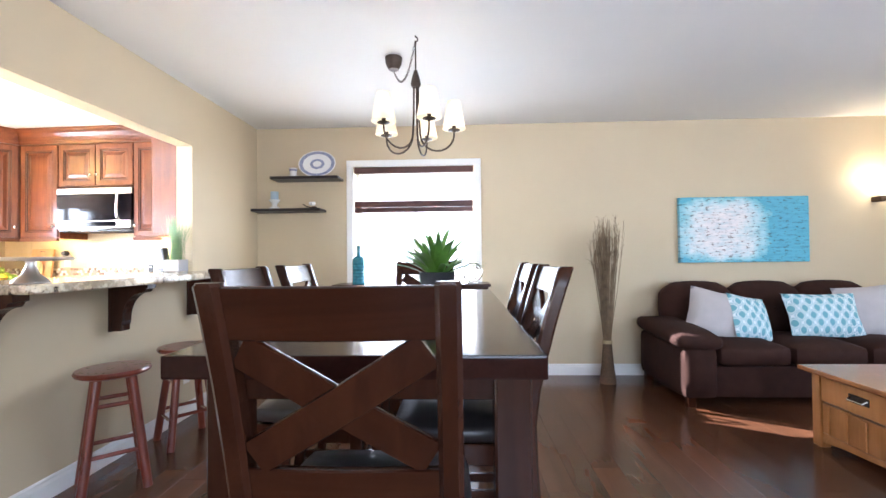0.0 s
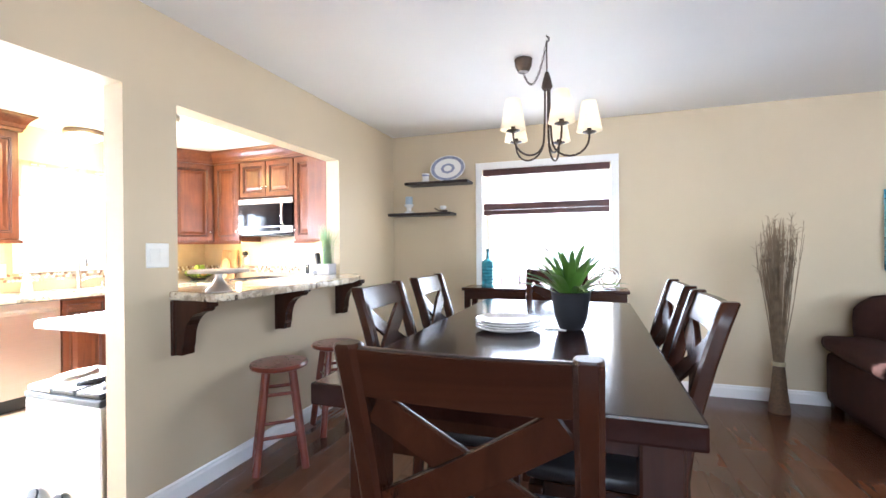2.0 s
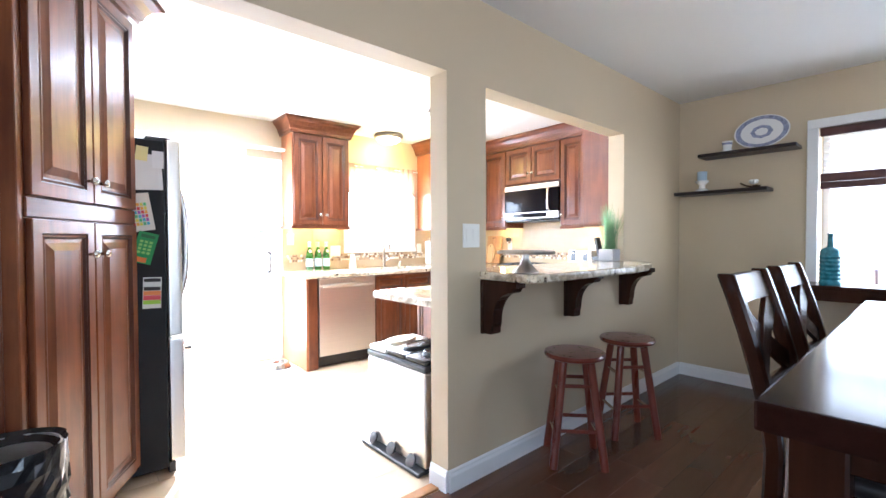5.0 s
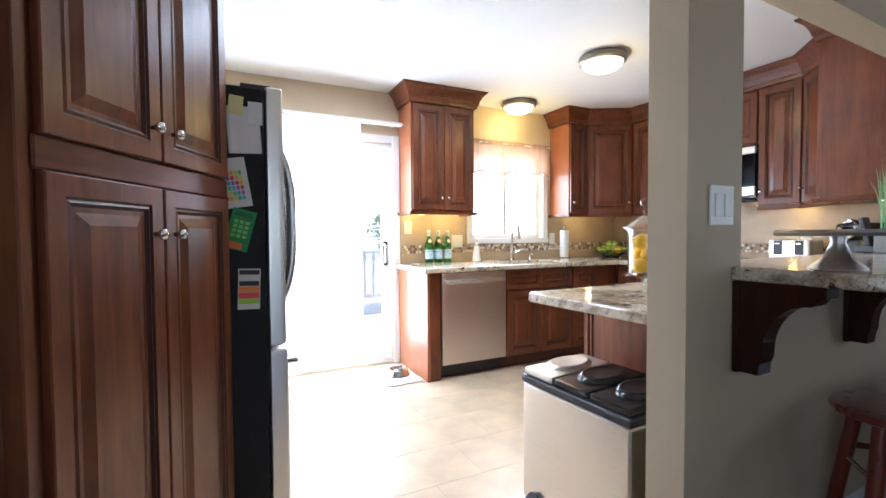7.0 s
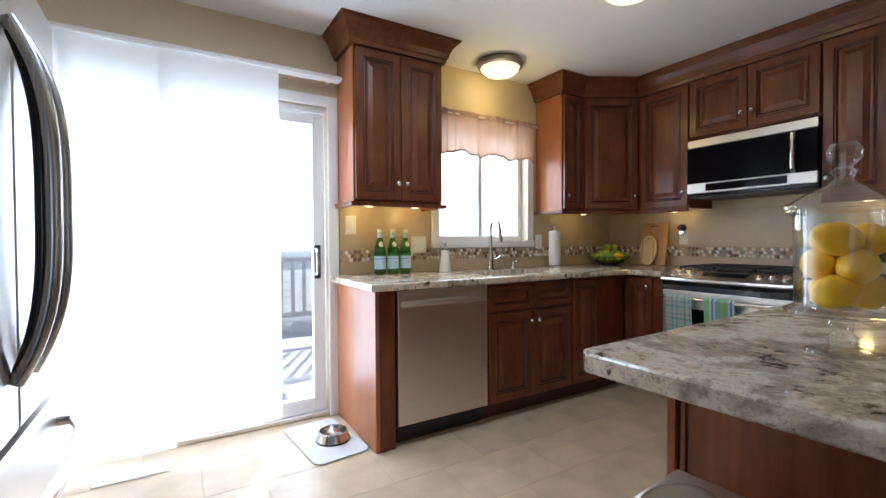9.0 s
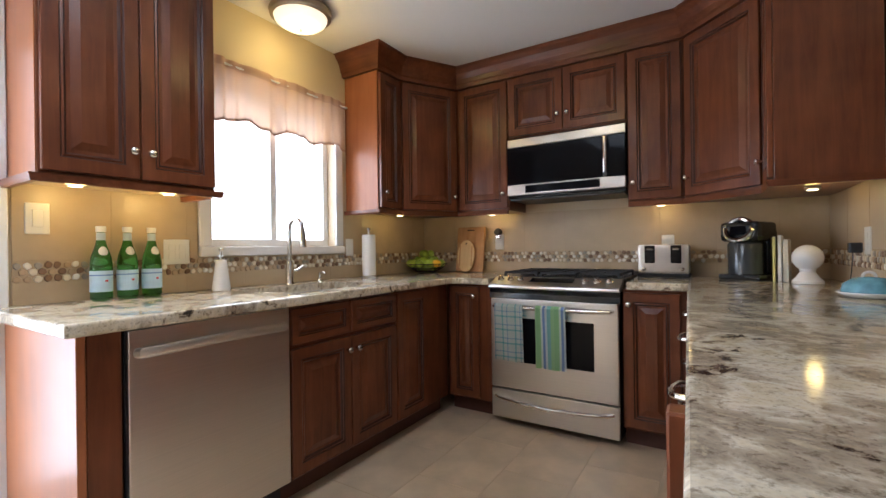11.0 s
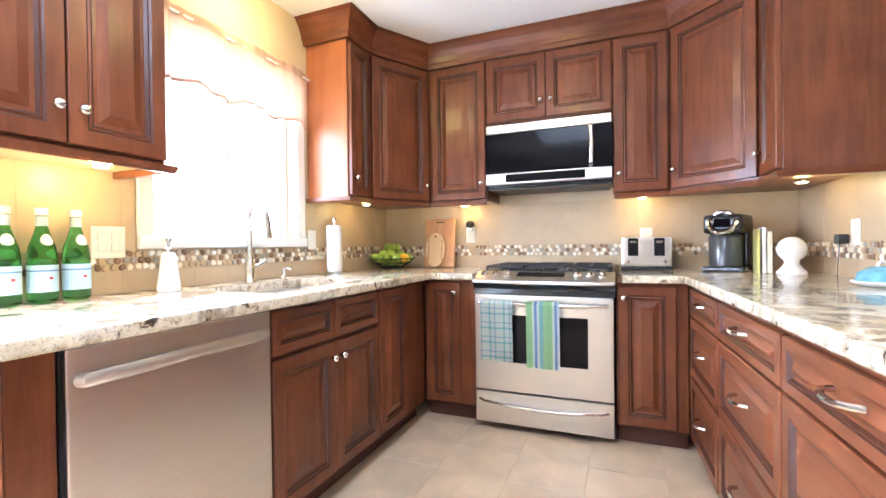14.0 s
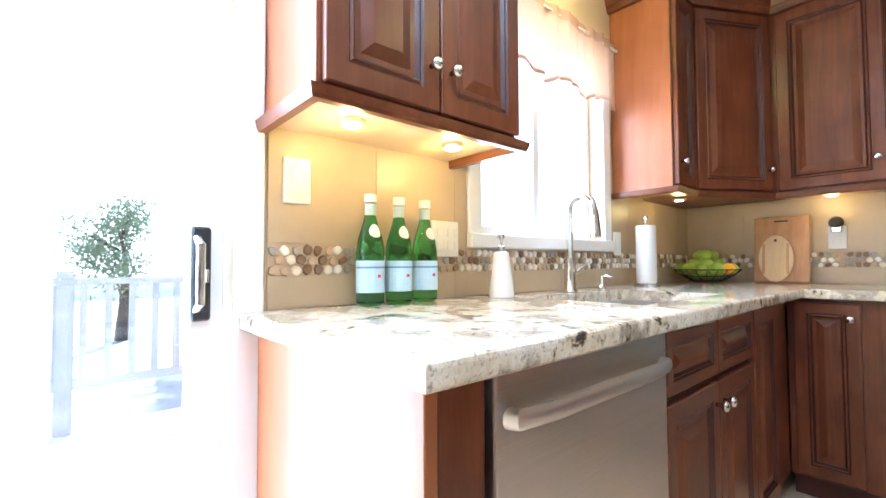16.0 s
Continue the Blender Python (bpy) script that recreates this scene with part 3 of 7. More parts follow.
for _y0, _y1, _x in ((0.46, 1.36, -0.10), (1.29, 2.20, -0.05)):
    leaf = part("sliding_leaf", box(WX + _x - 0.02, WX + _x + 0.02, _y0, _y0 + 0.075, 0.035, 1.895, 0.004), M_TRIM, door)
    part("stile", box(WX + _x - 0.02, WX + _x + 0.02, _y1 - 0.075, _y1, 0.035, 1.895, 0.004), M_TRIM, leaf)
    part("rail", box(WX + _x - 0.018, WX + _x + 0.018, _y0 + 0.075, _y1 - 0.075, 0.035, 0.12, 0.003), M_TRIM, leaf)
    part("rail", box(WX + _x - 0.018, WX + _x + 0.018, _y0 + 0.075, _y1 - 0.075, 1.83, 1.895, 0.003), M_TRIM, leaf)
    pane = part("pane", box(WX + _x - 0.003, WX + _x + 0.003, _y0 + 0.075, _y1 - 0.075, 0.12, 1.83), M_PANE, leaf)
    pane.visible_shadow = False
handle = part("door_handle", box(WX - 0.03, WX - 0.012, 2.128, 2.168, 0.87, 1.08, 0.005), M_RUBBER, door, "black and chrome pull handle")
part("grip", tube([(WX - 0.012, 2.14, 0.895), (WX + 0.02, 2.14, 0.91), (WX + 0.02, 2.14, 1.04), (WX - 0.012, 2.14, 1.055)], 0.009), M_CHROME, handle)
part("latch", box(WX - 0.012, WX - 0.004, 2.154, 2.163, 0.955, 0.985, 0.002), M_CHROME, handle)

# kitchen pieces that hang over the door: rail and sheer panels
rail = thing("curtain_rail", "slim white curtain rail above the patio door", "curtain rail")
part("track", box(WX + 0.06, WX + 0.13, 0.40, 2.27, 2.075, 2.10, 0.004), M_TRIM, rail)
part("bracket", box(WX, WX + 0.06, 2.20, 2.22, 2.08, 2.10, 0.003), M_TRIM, rail)
part("bracket", box(WX, WX + 0.06, 0.50, 0.52, 2.08, 2.10, 0.003), M_TRIM, rail)


def cloth_panel(y0, y1, x, z0, z1, amp, seed):
    rng = random.Random(seed)
    bm = bmesh.new()
    nu, nz = 28, 12
    ph = rng.random() * 6
    grid = []
    for i in range(nu + 1):
        u = i / nu
        col = []
        for k in range(nz + 1):
            v = k / nz
            dx = amp * math.sin(u * 11 + ph + 0.8 * math.sin(v * 3)) * (0.4 + 0.6 * (1 - v))
            col.append(bm.verts.new((x + dx, y0 + (y1 - y0) * u, z0 + (z1 - z0) * v)))
        grid.append(col)
    for i in range(nu):
        for k in range(nz):
            bm.faces.new((grid[i][k], grid[i + 1][k], grid[i + 1][k + 1], grid[i][k + 1]))
    return bm


for _i, (_y0, _y1, _z0) in enumerate(((0.50, 0.98, 0.06), (0.94, 1.38, 0.045), (1.33, 1.90, 0.09))):
    ob = part("sheer_curtain", cloth_panel(_y0, _y1, WX + 0.10 + 0.014 * _i, _z0, 2.072, 0.006, _i), M_CURTAIN, None, "white translucent hanging curtain panel", True)
    tagged(ob, "white translucent curtain panel hanging before the patio door", "curtain", "patio door curtain panels")

# ---- kitchen cabinets ----
KNOB = lathe([(0.0, 0.0), (0.006, 0.0), (0.006, 0.012), (0.014, 0.018), (0.016, 0.026), (0.011, 0.033), (0.0, 0.035)], 14)
moved(KNOB, pose(0, 0, 0, 90, 0, 0))
KNOB_MESH = bpy.data.meshes.new("knob")
KNOB.to_mesh(KNOB_MESH)
KNOB.free()
KNOB_MESH.materials.append(M_CHROME)
KNOB_MESH.shade_smooth()


def knob_on(parent, x, z, y=-0.022):
    k = new("knob", KNOB_MESH)
    k.parent = parent
    k.location = (x, y, z)
    k["label"] = "satin nickel round knob"


def raised_panel(x0, x1, z0, z1, thick=0.022, rail=0.055, y=0.0):
    """A cabinet door front: frame, beaded groove and raised centre field. It faces -y."""
    bm = box(x0, x1, y - thick, y, z0, z1, 0.003)
    front = min(bm.faces, key=lambda f: f.calc_center_median().y + (0 if f.calc_area() > 0.5 * (x1 - x0) * (z1 - z0) else 1))
    rail = min(rail, 0.24 * min(x1 - x0, z1 - z0))
    for t, d in ((rail * 0.8, 0.0), (rail * 0.10, -0.005), (rail * 0.12, 0.003), (rail * 0.14, -0.008), (rail * 0.22, 0.0), (rail * 0.5, 0.010)):
        ring = bmesh.ops.inset_individual(bm, faces=[front], thickness=t, depth=d, use_even_offset=True)["faces"]
        if d < 0:
            for f in ring:
                f.material_index = 1
    return bm


def pull_bar(parent, x, z, w=0.11):
    pts = [(x - w / 2, -0.022, z), (x - w / 2 + 0.008, -0.042, z), (x - w / 4, -0.052, z - 0.003), (x, -0.055, z - 0.004), (x + w / 4, -0.052, z - 0.003), (x + w / 2 - 0.008, -0.042, z), (x + w / 2, -0.022, z)]
    part("handle", tube(pts, 0.0065, 8), M_CHROME, parent, "satin nickel arched pull", True)


def cabinet(name, label, at, turn, w, depth, z0, z1, doors=(), drawers=(), body_outline=None, kick=False, panel=None, group="", knob=(0.028, 0.10, 0.06)):
    """A cabinet whose front lies along local x and faces -y. doors: (x0, x1, z0, z1, knob side, knob end);
    knob: how far a knob sits from the stile's edge, from a door's foot and from its head."""
    c = thing(name, label, "cabinet", (at[0], at[1], 0), turn, group)
    bm = box(0, w, 0, depth, z0, z1, 0.002) if body_outline is None else prism(body_outline, z0, z1)
    part("body", bm, M_CHERRY, c)
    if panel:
        part("side_panel", box(-0.004, -0.0002, 0.003, depth - 0.004, z0, min(z1, 2.238), 0.0015), panel, c, "glossy side panel, coloured orange-brown as if lit")
    if z0 == UZ0 and body_outline is None:
        part("underside", box(0.004, w - 0.004, 0.004, depth - 0.004, z0 - 0.0035, z0 - 0.0005), M_MAPLE, c, "pale maple underside")
    if kick:
        part("toe_kick", box(0.0, w, 0.06, depth, 0.0, z0 - 0.001), M_KICK, c)
    for x0, x1, za, zb, side, end in doors:
        d = part("door", raised_panel(x0, x1, za, zb), M_CHERRY, c, second=M_GLAZE)
        if side:
            knob_on(d, x1 - knob[0] if side == "r" else x0 + knob[0], zb - knob[2] if end == "t" else za + knob[1])
    for x0, x1, za, zb, pull in drawers:
        d = part("drawer_front", raised_panel(x0, x1, za, zb, rail=0.045), M_CHERRY_X, c, second=M_GLAZE)
        if pull:
            pull_bar(d, (x0 + x1) / 2, (za + zb) / 2 + 0.015)
    return c


UZ0, UZ1 = 1.335, 2.27
FX, FY = -3.93, 4.595              # fronts of the upper cabinets, west and north
D0, D1 = 1.348, 2.225
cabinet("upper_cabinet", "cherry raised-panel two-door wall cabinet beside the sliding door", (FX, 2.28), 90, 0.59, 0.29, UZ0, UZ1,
        [(0.006, 0.292, D0, D1, "r", "b"), (0.298, 0.584, D0, D1, "l", "b")], panel=M_LIT_PANEL)
cabinet("upper_cabinet", "narrow cherry wall cabinet with side panel coloured orange as if lit", (FX, 3.97), 90, 0.219, 0.29, UZ0, UZ1, [(0.006, 0.213, D0, D1, "l", "b")], panel=M_LIT_PANEL)
_c = cabinet("corner_upper_cabinet", "diagonal cherry corner wall cabinet", (FX, 4.19), 60.4, 0.466, 0.3, UZ0, UZ1, [(0.02, 0.446, D0, D1, "r", "b")],
             body_outline=[(0.0, 0.0), (0.466, 0.0), (0.72, 0.135), (0.335, 0.80), (-0.09, 0.24)])
cabinet("upper_cabinet", "tall cherry raised-panel wall cabinet beside the microwave", (-3.70, FY), 0, 0.414, 0.305, UZ0, UZ1, [(0.03, 0.408, D0, D1, "r", "b")])
cabinet("upper_cabinet", "short cherry two-door wall cabinet above the microwave", (-3.285, FY), 0, 0.764, 0.305, 1.822, UZ1,
        [(0.006, 0.379, 1.832, D1, "r", "b"), (0.385, 0.758, 1.832, D1, "l", "b")])
cabinet("upper_cabinet", "narrow cherry raised-panel wall cabinet between microwave and corner", (-2.52, FY), 0, 0.299, 0.305, UZ0, UZ1, [(0.006, 0.285, D0, D1, "l", "b")])
cabinet("corner_upper_cabinet", "diagonal cherry corner wall cabinet above the coffee maker", (-2.22, FY), -44.6, 0.491, 0.3, UZ0, UZ1, [(0.02, 0.471, D0, D1, "l", "b")],
        body_outline=[(0.0, 0.0), (0.491, 0.0), (0.727, 0.23), (0.27, 0.692), (-0.214, 0.215)])
cabinet("upper_cabinet", "cherry wall cabinet at the pass-through with plain side", (-1.87, 4.249), -90, 0.249, 0.33, UZ0, UZ1, [(0.006, 0.243, D0, D1, "l", "b")])


def sweep(path, profile):
    """A moulding along a path in plan, mitred at its corners; profile (out, z) lies to the right of the way."""
    bm = bmesh.new()
    pts = [Vector((x, y, 0)) for x, y in path]
    dirs = [(b - a).normalized() for a, b in zip(pts, pts[1:])]
    rings = []
    for i, p in enumerate(pts):
        a, b = dirs[max(i - 1, 0)], dirs[min(i, len(dirs) - 1)]
        na, nb = Vector((a.y, -a.x, 0)), Vector((b.y, -b.x, 0))
        n = (na + nb).normalized()
        k = 1 / max(0.3, n.dot(na))
        rings.append([bm.verts.new(p + n * (o * k) + Vector((0, 0, z))) for o, z in profile])
    m = len(profile)
    for r, s in zip(rings, rings[1:]):
        for i in range(m):
            bm.faces.new((r[i], r[(i + 1) % m], s[(i + 1) % m], s[i]))
    bm.faces.new(rings[0])
    bm.faces.new(rings[-1])
    return bm


CROWN = [(0.0, 2.24), (0.024, 2.24), (0.028, 2.262), (0.036, 2.27), (0.044, 2.30), (0.062, 2.335), (0.085, 2.36), (0.088, 2.375), (0.098, 2.368), (0.098, 2.378), (0.0, 2.378)]
RAIL = [(0.002, 1.334), (0.002, 1.308), (0.022, 1.308), (0.026, 1.316), (0.030, 1.334)]
_left = [(WX, 2.28), (FX, 2.28), (FX, 2.87), (WX, 2.87)]
_right = [(WX, 3.97), (FX, 3.97), (FX, 4.19), (-3.70, FY), (-2.22, FY), (-1.87, 4.249), (-1.87, 4.0), (DX0 - 0.001, 4.0)]
for _p in (_left, _right):
    tagged(part("crown_moulding", sweep(_p, CROWN), M_CHERRY_X, None), "cherry crown moulding on top of the wall cabinets", "moulding", kind="structure")
tagged(part("light_rail", sweep(_left, RAIL), M_CHERRY_X, None), "cherry light rail under the wall cabinets", "moulding", kind="structure")
tagged(part("light_rail", sweep(_right[:4] + [(-3.29, FY)], RAIL), M_CHERRY_X, None), "cherry light rail under the wall cabinets", "moulding", kind="structure")
tagged(part("light_rail", sweep([(-2.515, FY)] + _right[4:], RAIL), M_CHERRY_X, None), "cherry light rail under the wall cabinets", "moulding", kind="structure")

# puck lights under the wall cabinets
for _x, _y in ((-4.05, 2.42), (-4.05, 2.74), (-4.05, 4.35), (-3.5, 4.76), (-2.36, 4.76), (-1.70, 4.35)):
    u = thing("puck_light", "small lit puck light under a wall cabinet", "under-cabinet light", (_x, _y, 1.331), 0, "under-cabinet lights")
    part("housing", lathe([(0.0, 0.0), (0.031, 0.0), (0.031, -0.010), (0.026, -0.012), (0.0, -0.012)], 18), M_STEEL, u)
    part("lens", lathe([(0.0, -0.0122), (0.021, -0.0122), (0.021, -0.014), (0.0, -0.015)], 18), M_PUCK, u)
    point_lamp("puck_bulb", (_x, _y, 1.29), 4.2 if _y < 3 else 2.2, WARM, 0.03)

# base cabinets
BZ0, BZ1 = 0.10, 0.844
ends = thing("counter_end", "cherry end panel, coloured lighter as if lit, and dark stile beside the dishwasher", "cabinet end")
part("side_panel", box(WX + 0.002, -3.585, 2.262, 2.285, 0.0, BZ1, 0.002), M_LIT_PANEL, ends, "cherry side panel, coloured lighter as if lit")
part("stile", box(-3.64, -3.585, 2.286, 2.374, 0.0, BZ1, 0.003), M_CHERRY, ends, "dark cherry stile")
cabinet("sink_cabinet", "cherry sink base cabinet with two doors", (-3.602, 2.985), 90, 0.715, 0.60, BZ0, 0.66,
        [(0.006, 0.354, 0.115, 0.655, "r", "t"), (0.361, 0.709, 0.115, 0.655, "l", "t")],
        [(0.006, 0.354, 0.675, 0.828, False), (0.361, 0.709, 0.675, 0.828, False)], kick=True)
tagged(part("sink_cabinet_rail", box(-3.62, -3.602, 2.985, 3.70, 0.661, BZ1), M_CHERRY, None), "cherry face rail above the sink cabinet doors", "cabinet panel")
cabinet("base_cabinet", "narrow cherry corner base cabinet", (-3.602, 3.703), 90, 0.56, 0.60, BZ0, BZ1, [(0.006, 0.30, 0.115, 0.828, "", "t")], kick=True)
cabinet("base_cabinet", "narrow cherry base cabinet beside the range", (-3.60, 4.282), 0, 0.328, 0.60, BZ0, BZ1, [(0.025, 0.235, 0.115, 0.828, "r", "t")], kick=True)
cabinet("base_cabinet", "cherry base cabinet beside the range and corner", (-2.505, 4.282), 0, 0.33, 0.60, BZ0, BZ1, [(0.008, 0.275, 0.115, 0.828, "l", "t")], kick=True)
HERE = ROOM
for _u0, _u1 in ((0.0, 0.62), (0.623, 1.22), (1.223, 1.83)):
    _w = _u1 - _u0
    _lo = 0.10 if _u0 == 0 else 0.006
    cabinet("drawer_cabinet", "cherry base cabinet with three deep drawers", (-2.172, 4.28 - _u0), -90, _w, 0.61, BZ0, BZ1, [],
            [(_lo, _w - 0.006, 0.70, 0.828, True), (_lo, _w - 0.006, 0.42, 0.69, True), (_lo, _w - 0.006, 0.115, 0.41, True)], kick=True, group="peninsula drawer cabinets")
pil = thing("peninsula_end", "dark cherry end of the peninsula with grooved corner post", "cabinet end", (-2.196, 2.437, 0))
part("end_panel", box(0.0235, DX0 + 2.194, -0.012, 0.011, 0.0, BZ1, 0.002), M_CHERRY, pil, "plain dark cherry panel")
part("post", box(-0.023, 0.004, -0.023, 0.023, 0.0, BZ1, 0.004), M_CHERRY, pil)
part("groove_strip", box(0.0045, 0.010, -0.012, 0.023, 0.0, BZ1), M_GLAZE, pil, "dark groove beside the post")
part("inner_stile", box(0.0105, 0.023, -0.018, 0.023, 0.0, BZ1, 0.002), M_CHERRY, pil)

# granite tops
HERE = Matrix()
CT0, CT1 = 0.845, 0.885


def slab(outline, z0, z1, edge, bm=None, bevel=0.011):
    """A stone slab; edge(x, y) tells which rims are rounded."""
    own = prism(outline, z0, z1)
    es = []
    for e in own.edges:
        a, b = e.verts[0].co, e.verts[1].co
        if abs(a.z - b.z) < 1e-6 and edge((a + b) / 2, (a - b).normalized()):
            es.append(e)
    bmesh.ops.bevel(own, geom=es, offset=bevel, segments=3, profile=0.6, affect="EDGES")
    return join(bm, own)


SX0, SX1, SY0, SY1 = -4.03, -3.66, 3.05, 3.67    # sink cut-out
_bm = slab([(-3.84, 2.22), (-3.53, 2.22), (-3.53, 4.22), (-3.272, 4.22), (-3.272, NKY - 0.002), (-3.84, NKY - 0.002), (-3.84, SY1), (SX1, SY1), (SX1, SY0), (-3.84, SY0)],
           CT0, CT1, lambda c, d: c.x > -3.55 and c.y < 4.3 and c.x < -3.30 or c.y < 2.23)
slab([(WX + 0.002, 2.22), (-3.84, 2.22), (-3.84, SY0), (SX0, SY0), (SX0, SY1), (-3.84, SY1), (-3.84, NKY - 0.002), (WX + 0.002, NKY - 0.002)], CT0, CT1, lambda c, d: c.y < 2.23, _bm)
tagged(part("sink_countertop", _bm, M_GRANITE, None), "polished cream granite countertop round the sink", "countertop")
HERE = ROOM
_bm = slab([(-2.49, 4.215), (-2.212, 4.215), (-2.192, 2.06), (-2.165, 2.03), (DX0 - 0.002, 2.03), (DX0 - 0.002, 4.86), (-2.485, 4.86)],
           CT0, CT1, lambda c, d: c.x < -2.14 and c.y < 4.3 and c.x > -2.48 or c.y < 2.05)
tagged(part("peninsula_countertop", _bm, M_GRANITE, None), "polished cream granite countertop of the peninsula", "countertop")
tagged(part("granite_riser", box(DX0 - 0.022, DX0 - 0.002, 2.24, 3.80, CT1 + 0.001, 0.993, 0.002), M_GRANITE, None), "granite riser between counter and bar ledge", "backsplash")
_bm = slab([(DX0 - 0.075, 2.228), (DX1 + 0.002, 2.228), (DX1 + 0.002, 2.175), (-1.10, 2.15), (-1.07, 2.18), (-1.05, 3.10), (-1.08, 3.35), (-1.17, 3.60), (-1.30, 3.78), (DX1 + 0.002, 3.80), (DX1 + 0.002, 3.697), (DX0 - 0.002, 3.697), (DX0 - 0.002, 3.80), (DX0 - 0.075, 3.80)],
           0.997, 1.037, lambda c, d: c.x > DX1 + 0.01 or c.x < DX0 - 0.07)
tagged(part("breakfast_bar_top", _bm, M_GRANITE, None), "cream granite breakfast bar ledge through the wall", "countertop")


def corbel(y):
    """A dark scrolled bracket that carries the bar."""
    t = thing("bar_bracket", "dark espresso wooden scroll bracket under the bar", "bracket", (DX1, y, 0.996), 0, "bar brackets")
    pts = [(0.003, -0.001), (0.225, -0.001), (0.225, -0.03), (0.208, -0.035), (0.200, -0.05)]
    for i in range(9):
        a = radians(90 + 90 * i / 8)
        pts.append((0.192 + 0.112 * math.cos(a), -0.20 + 0.145 * math.sin(a)))
    pts += [(0.080, -0.215), (0.073, -0.235), (0.07, -0.268), (0.003, -0.268)]
    bm = bmesh.new()
    f = bm.faces.new([bm.verts.new((x, -0.035, z)) for x, z in pts])
    r = bmesh.ops.extrude_face_region(bm, geom=[f])
    for v in r["geom"]:
        if isinstance(v, bmesh.types.BMVert):
            v.co.y = 0.035
    part("scroll", bm, M_ESPRESSO, t)
    part("back_plate", box(0.002, 0.020, -0.042, 0.042, -0.272, -0.0015, 0.003), M_ESPRESSO, t)
    return t


for _y in (2.22, 2.96, 3.665):
    corbel(_y)

# ---- kitchen appliances ----
HERE = Matrix()
dw = thing("dishwasher", "stainless steel dishwasher with curved bar handle", "dishwasher", (-3.60, 2.38, 0), 90)
part("body", box(0.004, 0.596, 0.0, 0.55, 0.10, 0.84), M_RUBBER, dw)
part("door", box(0.006, 0.594, -0.024, -0.001, 0.115, 0.836, 0.005, None, 2), M_STEEL, dw, "brushed stainless steel door")
part("handle", moved(tube([(0.035, -0.06, 0.765), (0.04, -0.10, 0.766), (0.12, -0.138, 0.770), (0.30, -0.152, 0.774), (0.48, -0.138, 0.770), (0.56, -0.10, 0.766), (0.565, -0.06, 0.765)], 0.0165, 12), Matrix.Diagonal((1, 0.42, 1, 1))), M_STEEL, dw, "curved steel bar handle", True)
part("toe_kick", box(0.004, 0.596, 0.05, 0.09, 0.0, 0.099), M_RUBBER, dw)

rg = thing("range", "stainless slide-in gas range with two hanging towels", "stove", (-3.266, 4.262, 0), 0)
W_R = 0.752
part("body", box(0.0, W_R, 0.002, 0.62, 0.03, 0.862, 0.003), M_BLACK, rg)
dr = part("oven_door", box(0.004, W_R - 0.004, -0.03, 0.0, 0.225, 0.765, 0.006, None, 2), M_STEEL, rg, "stainless steel oven door")
part("oven_window", box(0.12, W_R - 0.13, -0.033, -0.029, 0.39, 0.655, 0.003), M_BLACKGLASS, dr, "dark oven window")
part("handle", tube([(0.035, -0.03, 0.725), (0.04, -0.065, 0.725), (0.15, -0.075, 0.723), (0.376, -0.08, 0.722), (0.60, -0.075, 0.723), (0.712, -0.065, 0.725), (0.717, -0.03, 0.725)], 0.012, 10), M_CHROME, dr, "steel bar handle", True)
lo = part("warming_drawer", box(0.004, W_R - 0.004, -0.028, 0.0, 0.04, 0.215, 0.006, None, 2), M_STEEL, rg, "stainless lower drawer")
part("handle", tube([(0.03, -0.028, 0.17), (0.06, -0.045, 0.165), (0.2, -0.052, 0.152), (0.376, -0.054, 0.146), (0.55, -0.052, 0.152), (0.69, -0.045, 0.165), (0.72, -0.028, 0.17)], 0.010, 8), M_CHROME, lo, "", True)
# control panel: a bowed steel slope over a black recessed band


def bowed(profile, n=14):
    """A profile (y, z, share of the bow) drawn along x, its front bowing outwards in the middle."""
    bm = bmesh.new()
    rows = []
    for i in range(n + 1):
        u = i / n
        out = 0.030 * (1 - (2 * u - 1) ** 2)
        rows.append([bm.verts.new((-0.004 + (W_R + 0.008) * u, y - out * k, z)) for y, z, k in profile])
    m = len(profile)
    for r, q in zip(rows, rows[1:]):
        for i in range(m):
            bm.faces.new((r[i], r[(i + 1) % m], q[(i + 1) % m], q[i]))
    bm.faces.new(rows[0])
    bm.faces.new(rows[-1])
    bmesh.ops.recalc_face_normals(bm, faces=bm.faces)
    return bm


part("black_band", bowed([(-0.030, 0.768, 0.2), (-0.022, 0.80, 0.4), (-0.030, 0.829, 0.9), (0.09, 0.829, 0), (0.09, 0.768, 0)]), M_BLACK, rg, "glossy black band under the controls")
cp = part("control_panel", bowed([(-0.040, 0.830, 1), (-0.046, 0.838, 1), (-0.042, 0.848, 1), (-0.030, 0.856, 0.9), (0.085, 0.893, 0), (0.10, 0.893, 0), (0.10, 0.830, 0)]), M_STEEL, rg, "bowed stainless control panel")
_slope = pose(0, 0.025, 0.8765, 17.8, 0, 0)
part("display", moved(box(0.24, 0.50, -0.028, 0.032, 0.0, 0.004, 0.001), _slope), M_BLACKGLASS, cp, "black control display")
for _x in (0.05, 0.115, 0.18, 0.565, 0.63, 0.695):
    part("control_knob", moved(lathe([(0.0, 0.0), (0.021, 0.0), (0.021, 0.006), (0.015, 0.010), (0.013, 0.024), (0.0, 0.026)], 16, at=(_x, 0.0, 0.0)), _slope), M_CHROME, cp, "", True)
part("cooktop", box(0.0, W_R, 0.10, 0.62, 0.863, 0.893, 0.004), M_BLACK, rg, "black enamel cooktop")
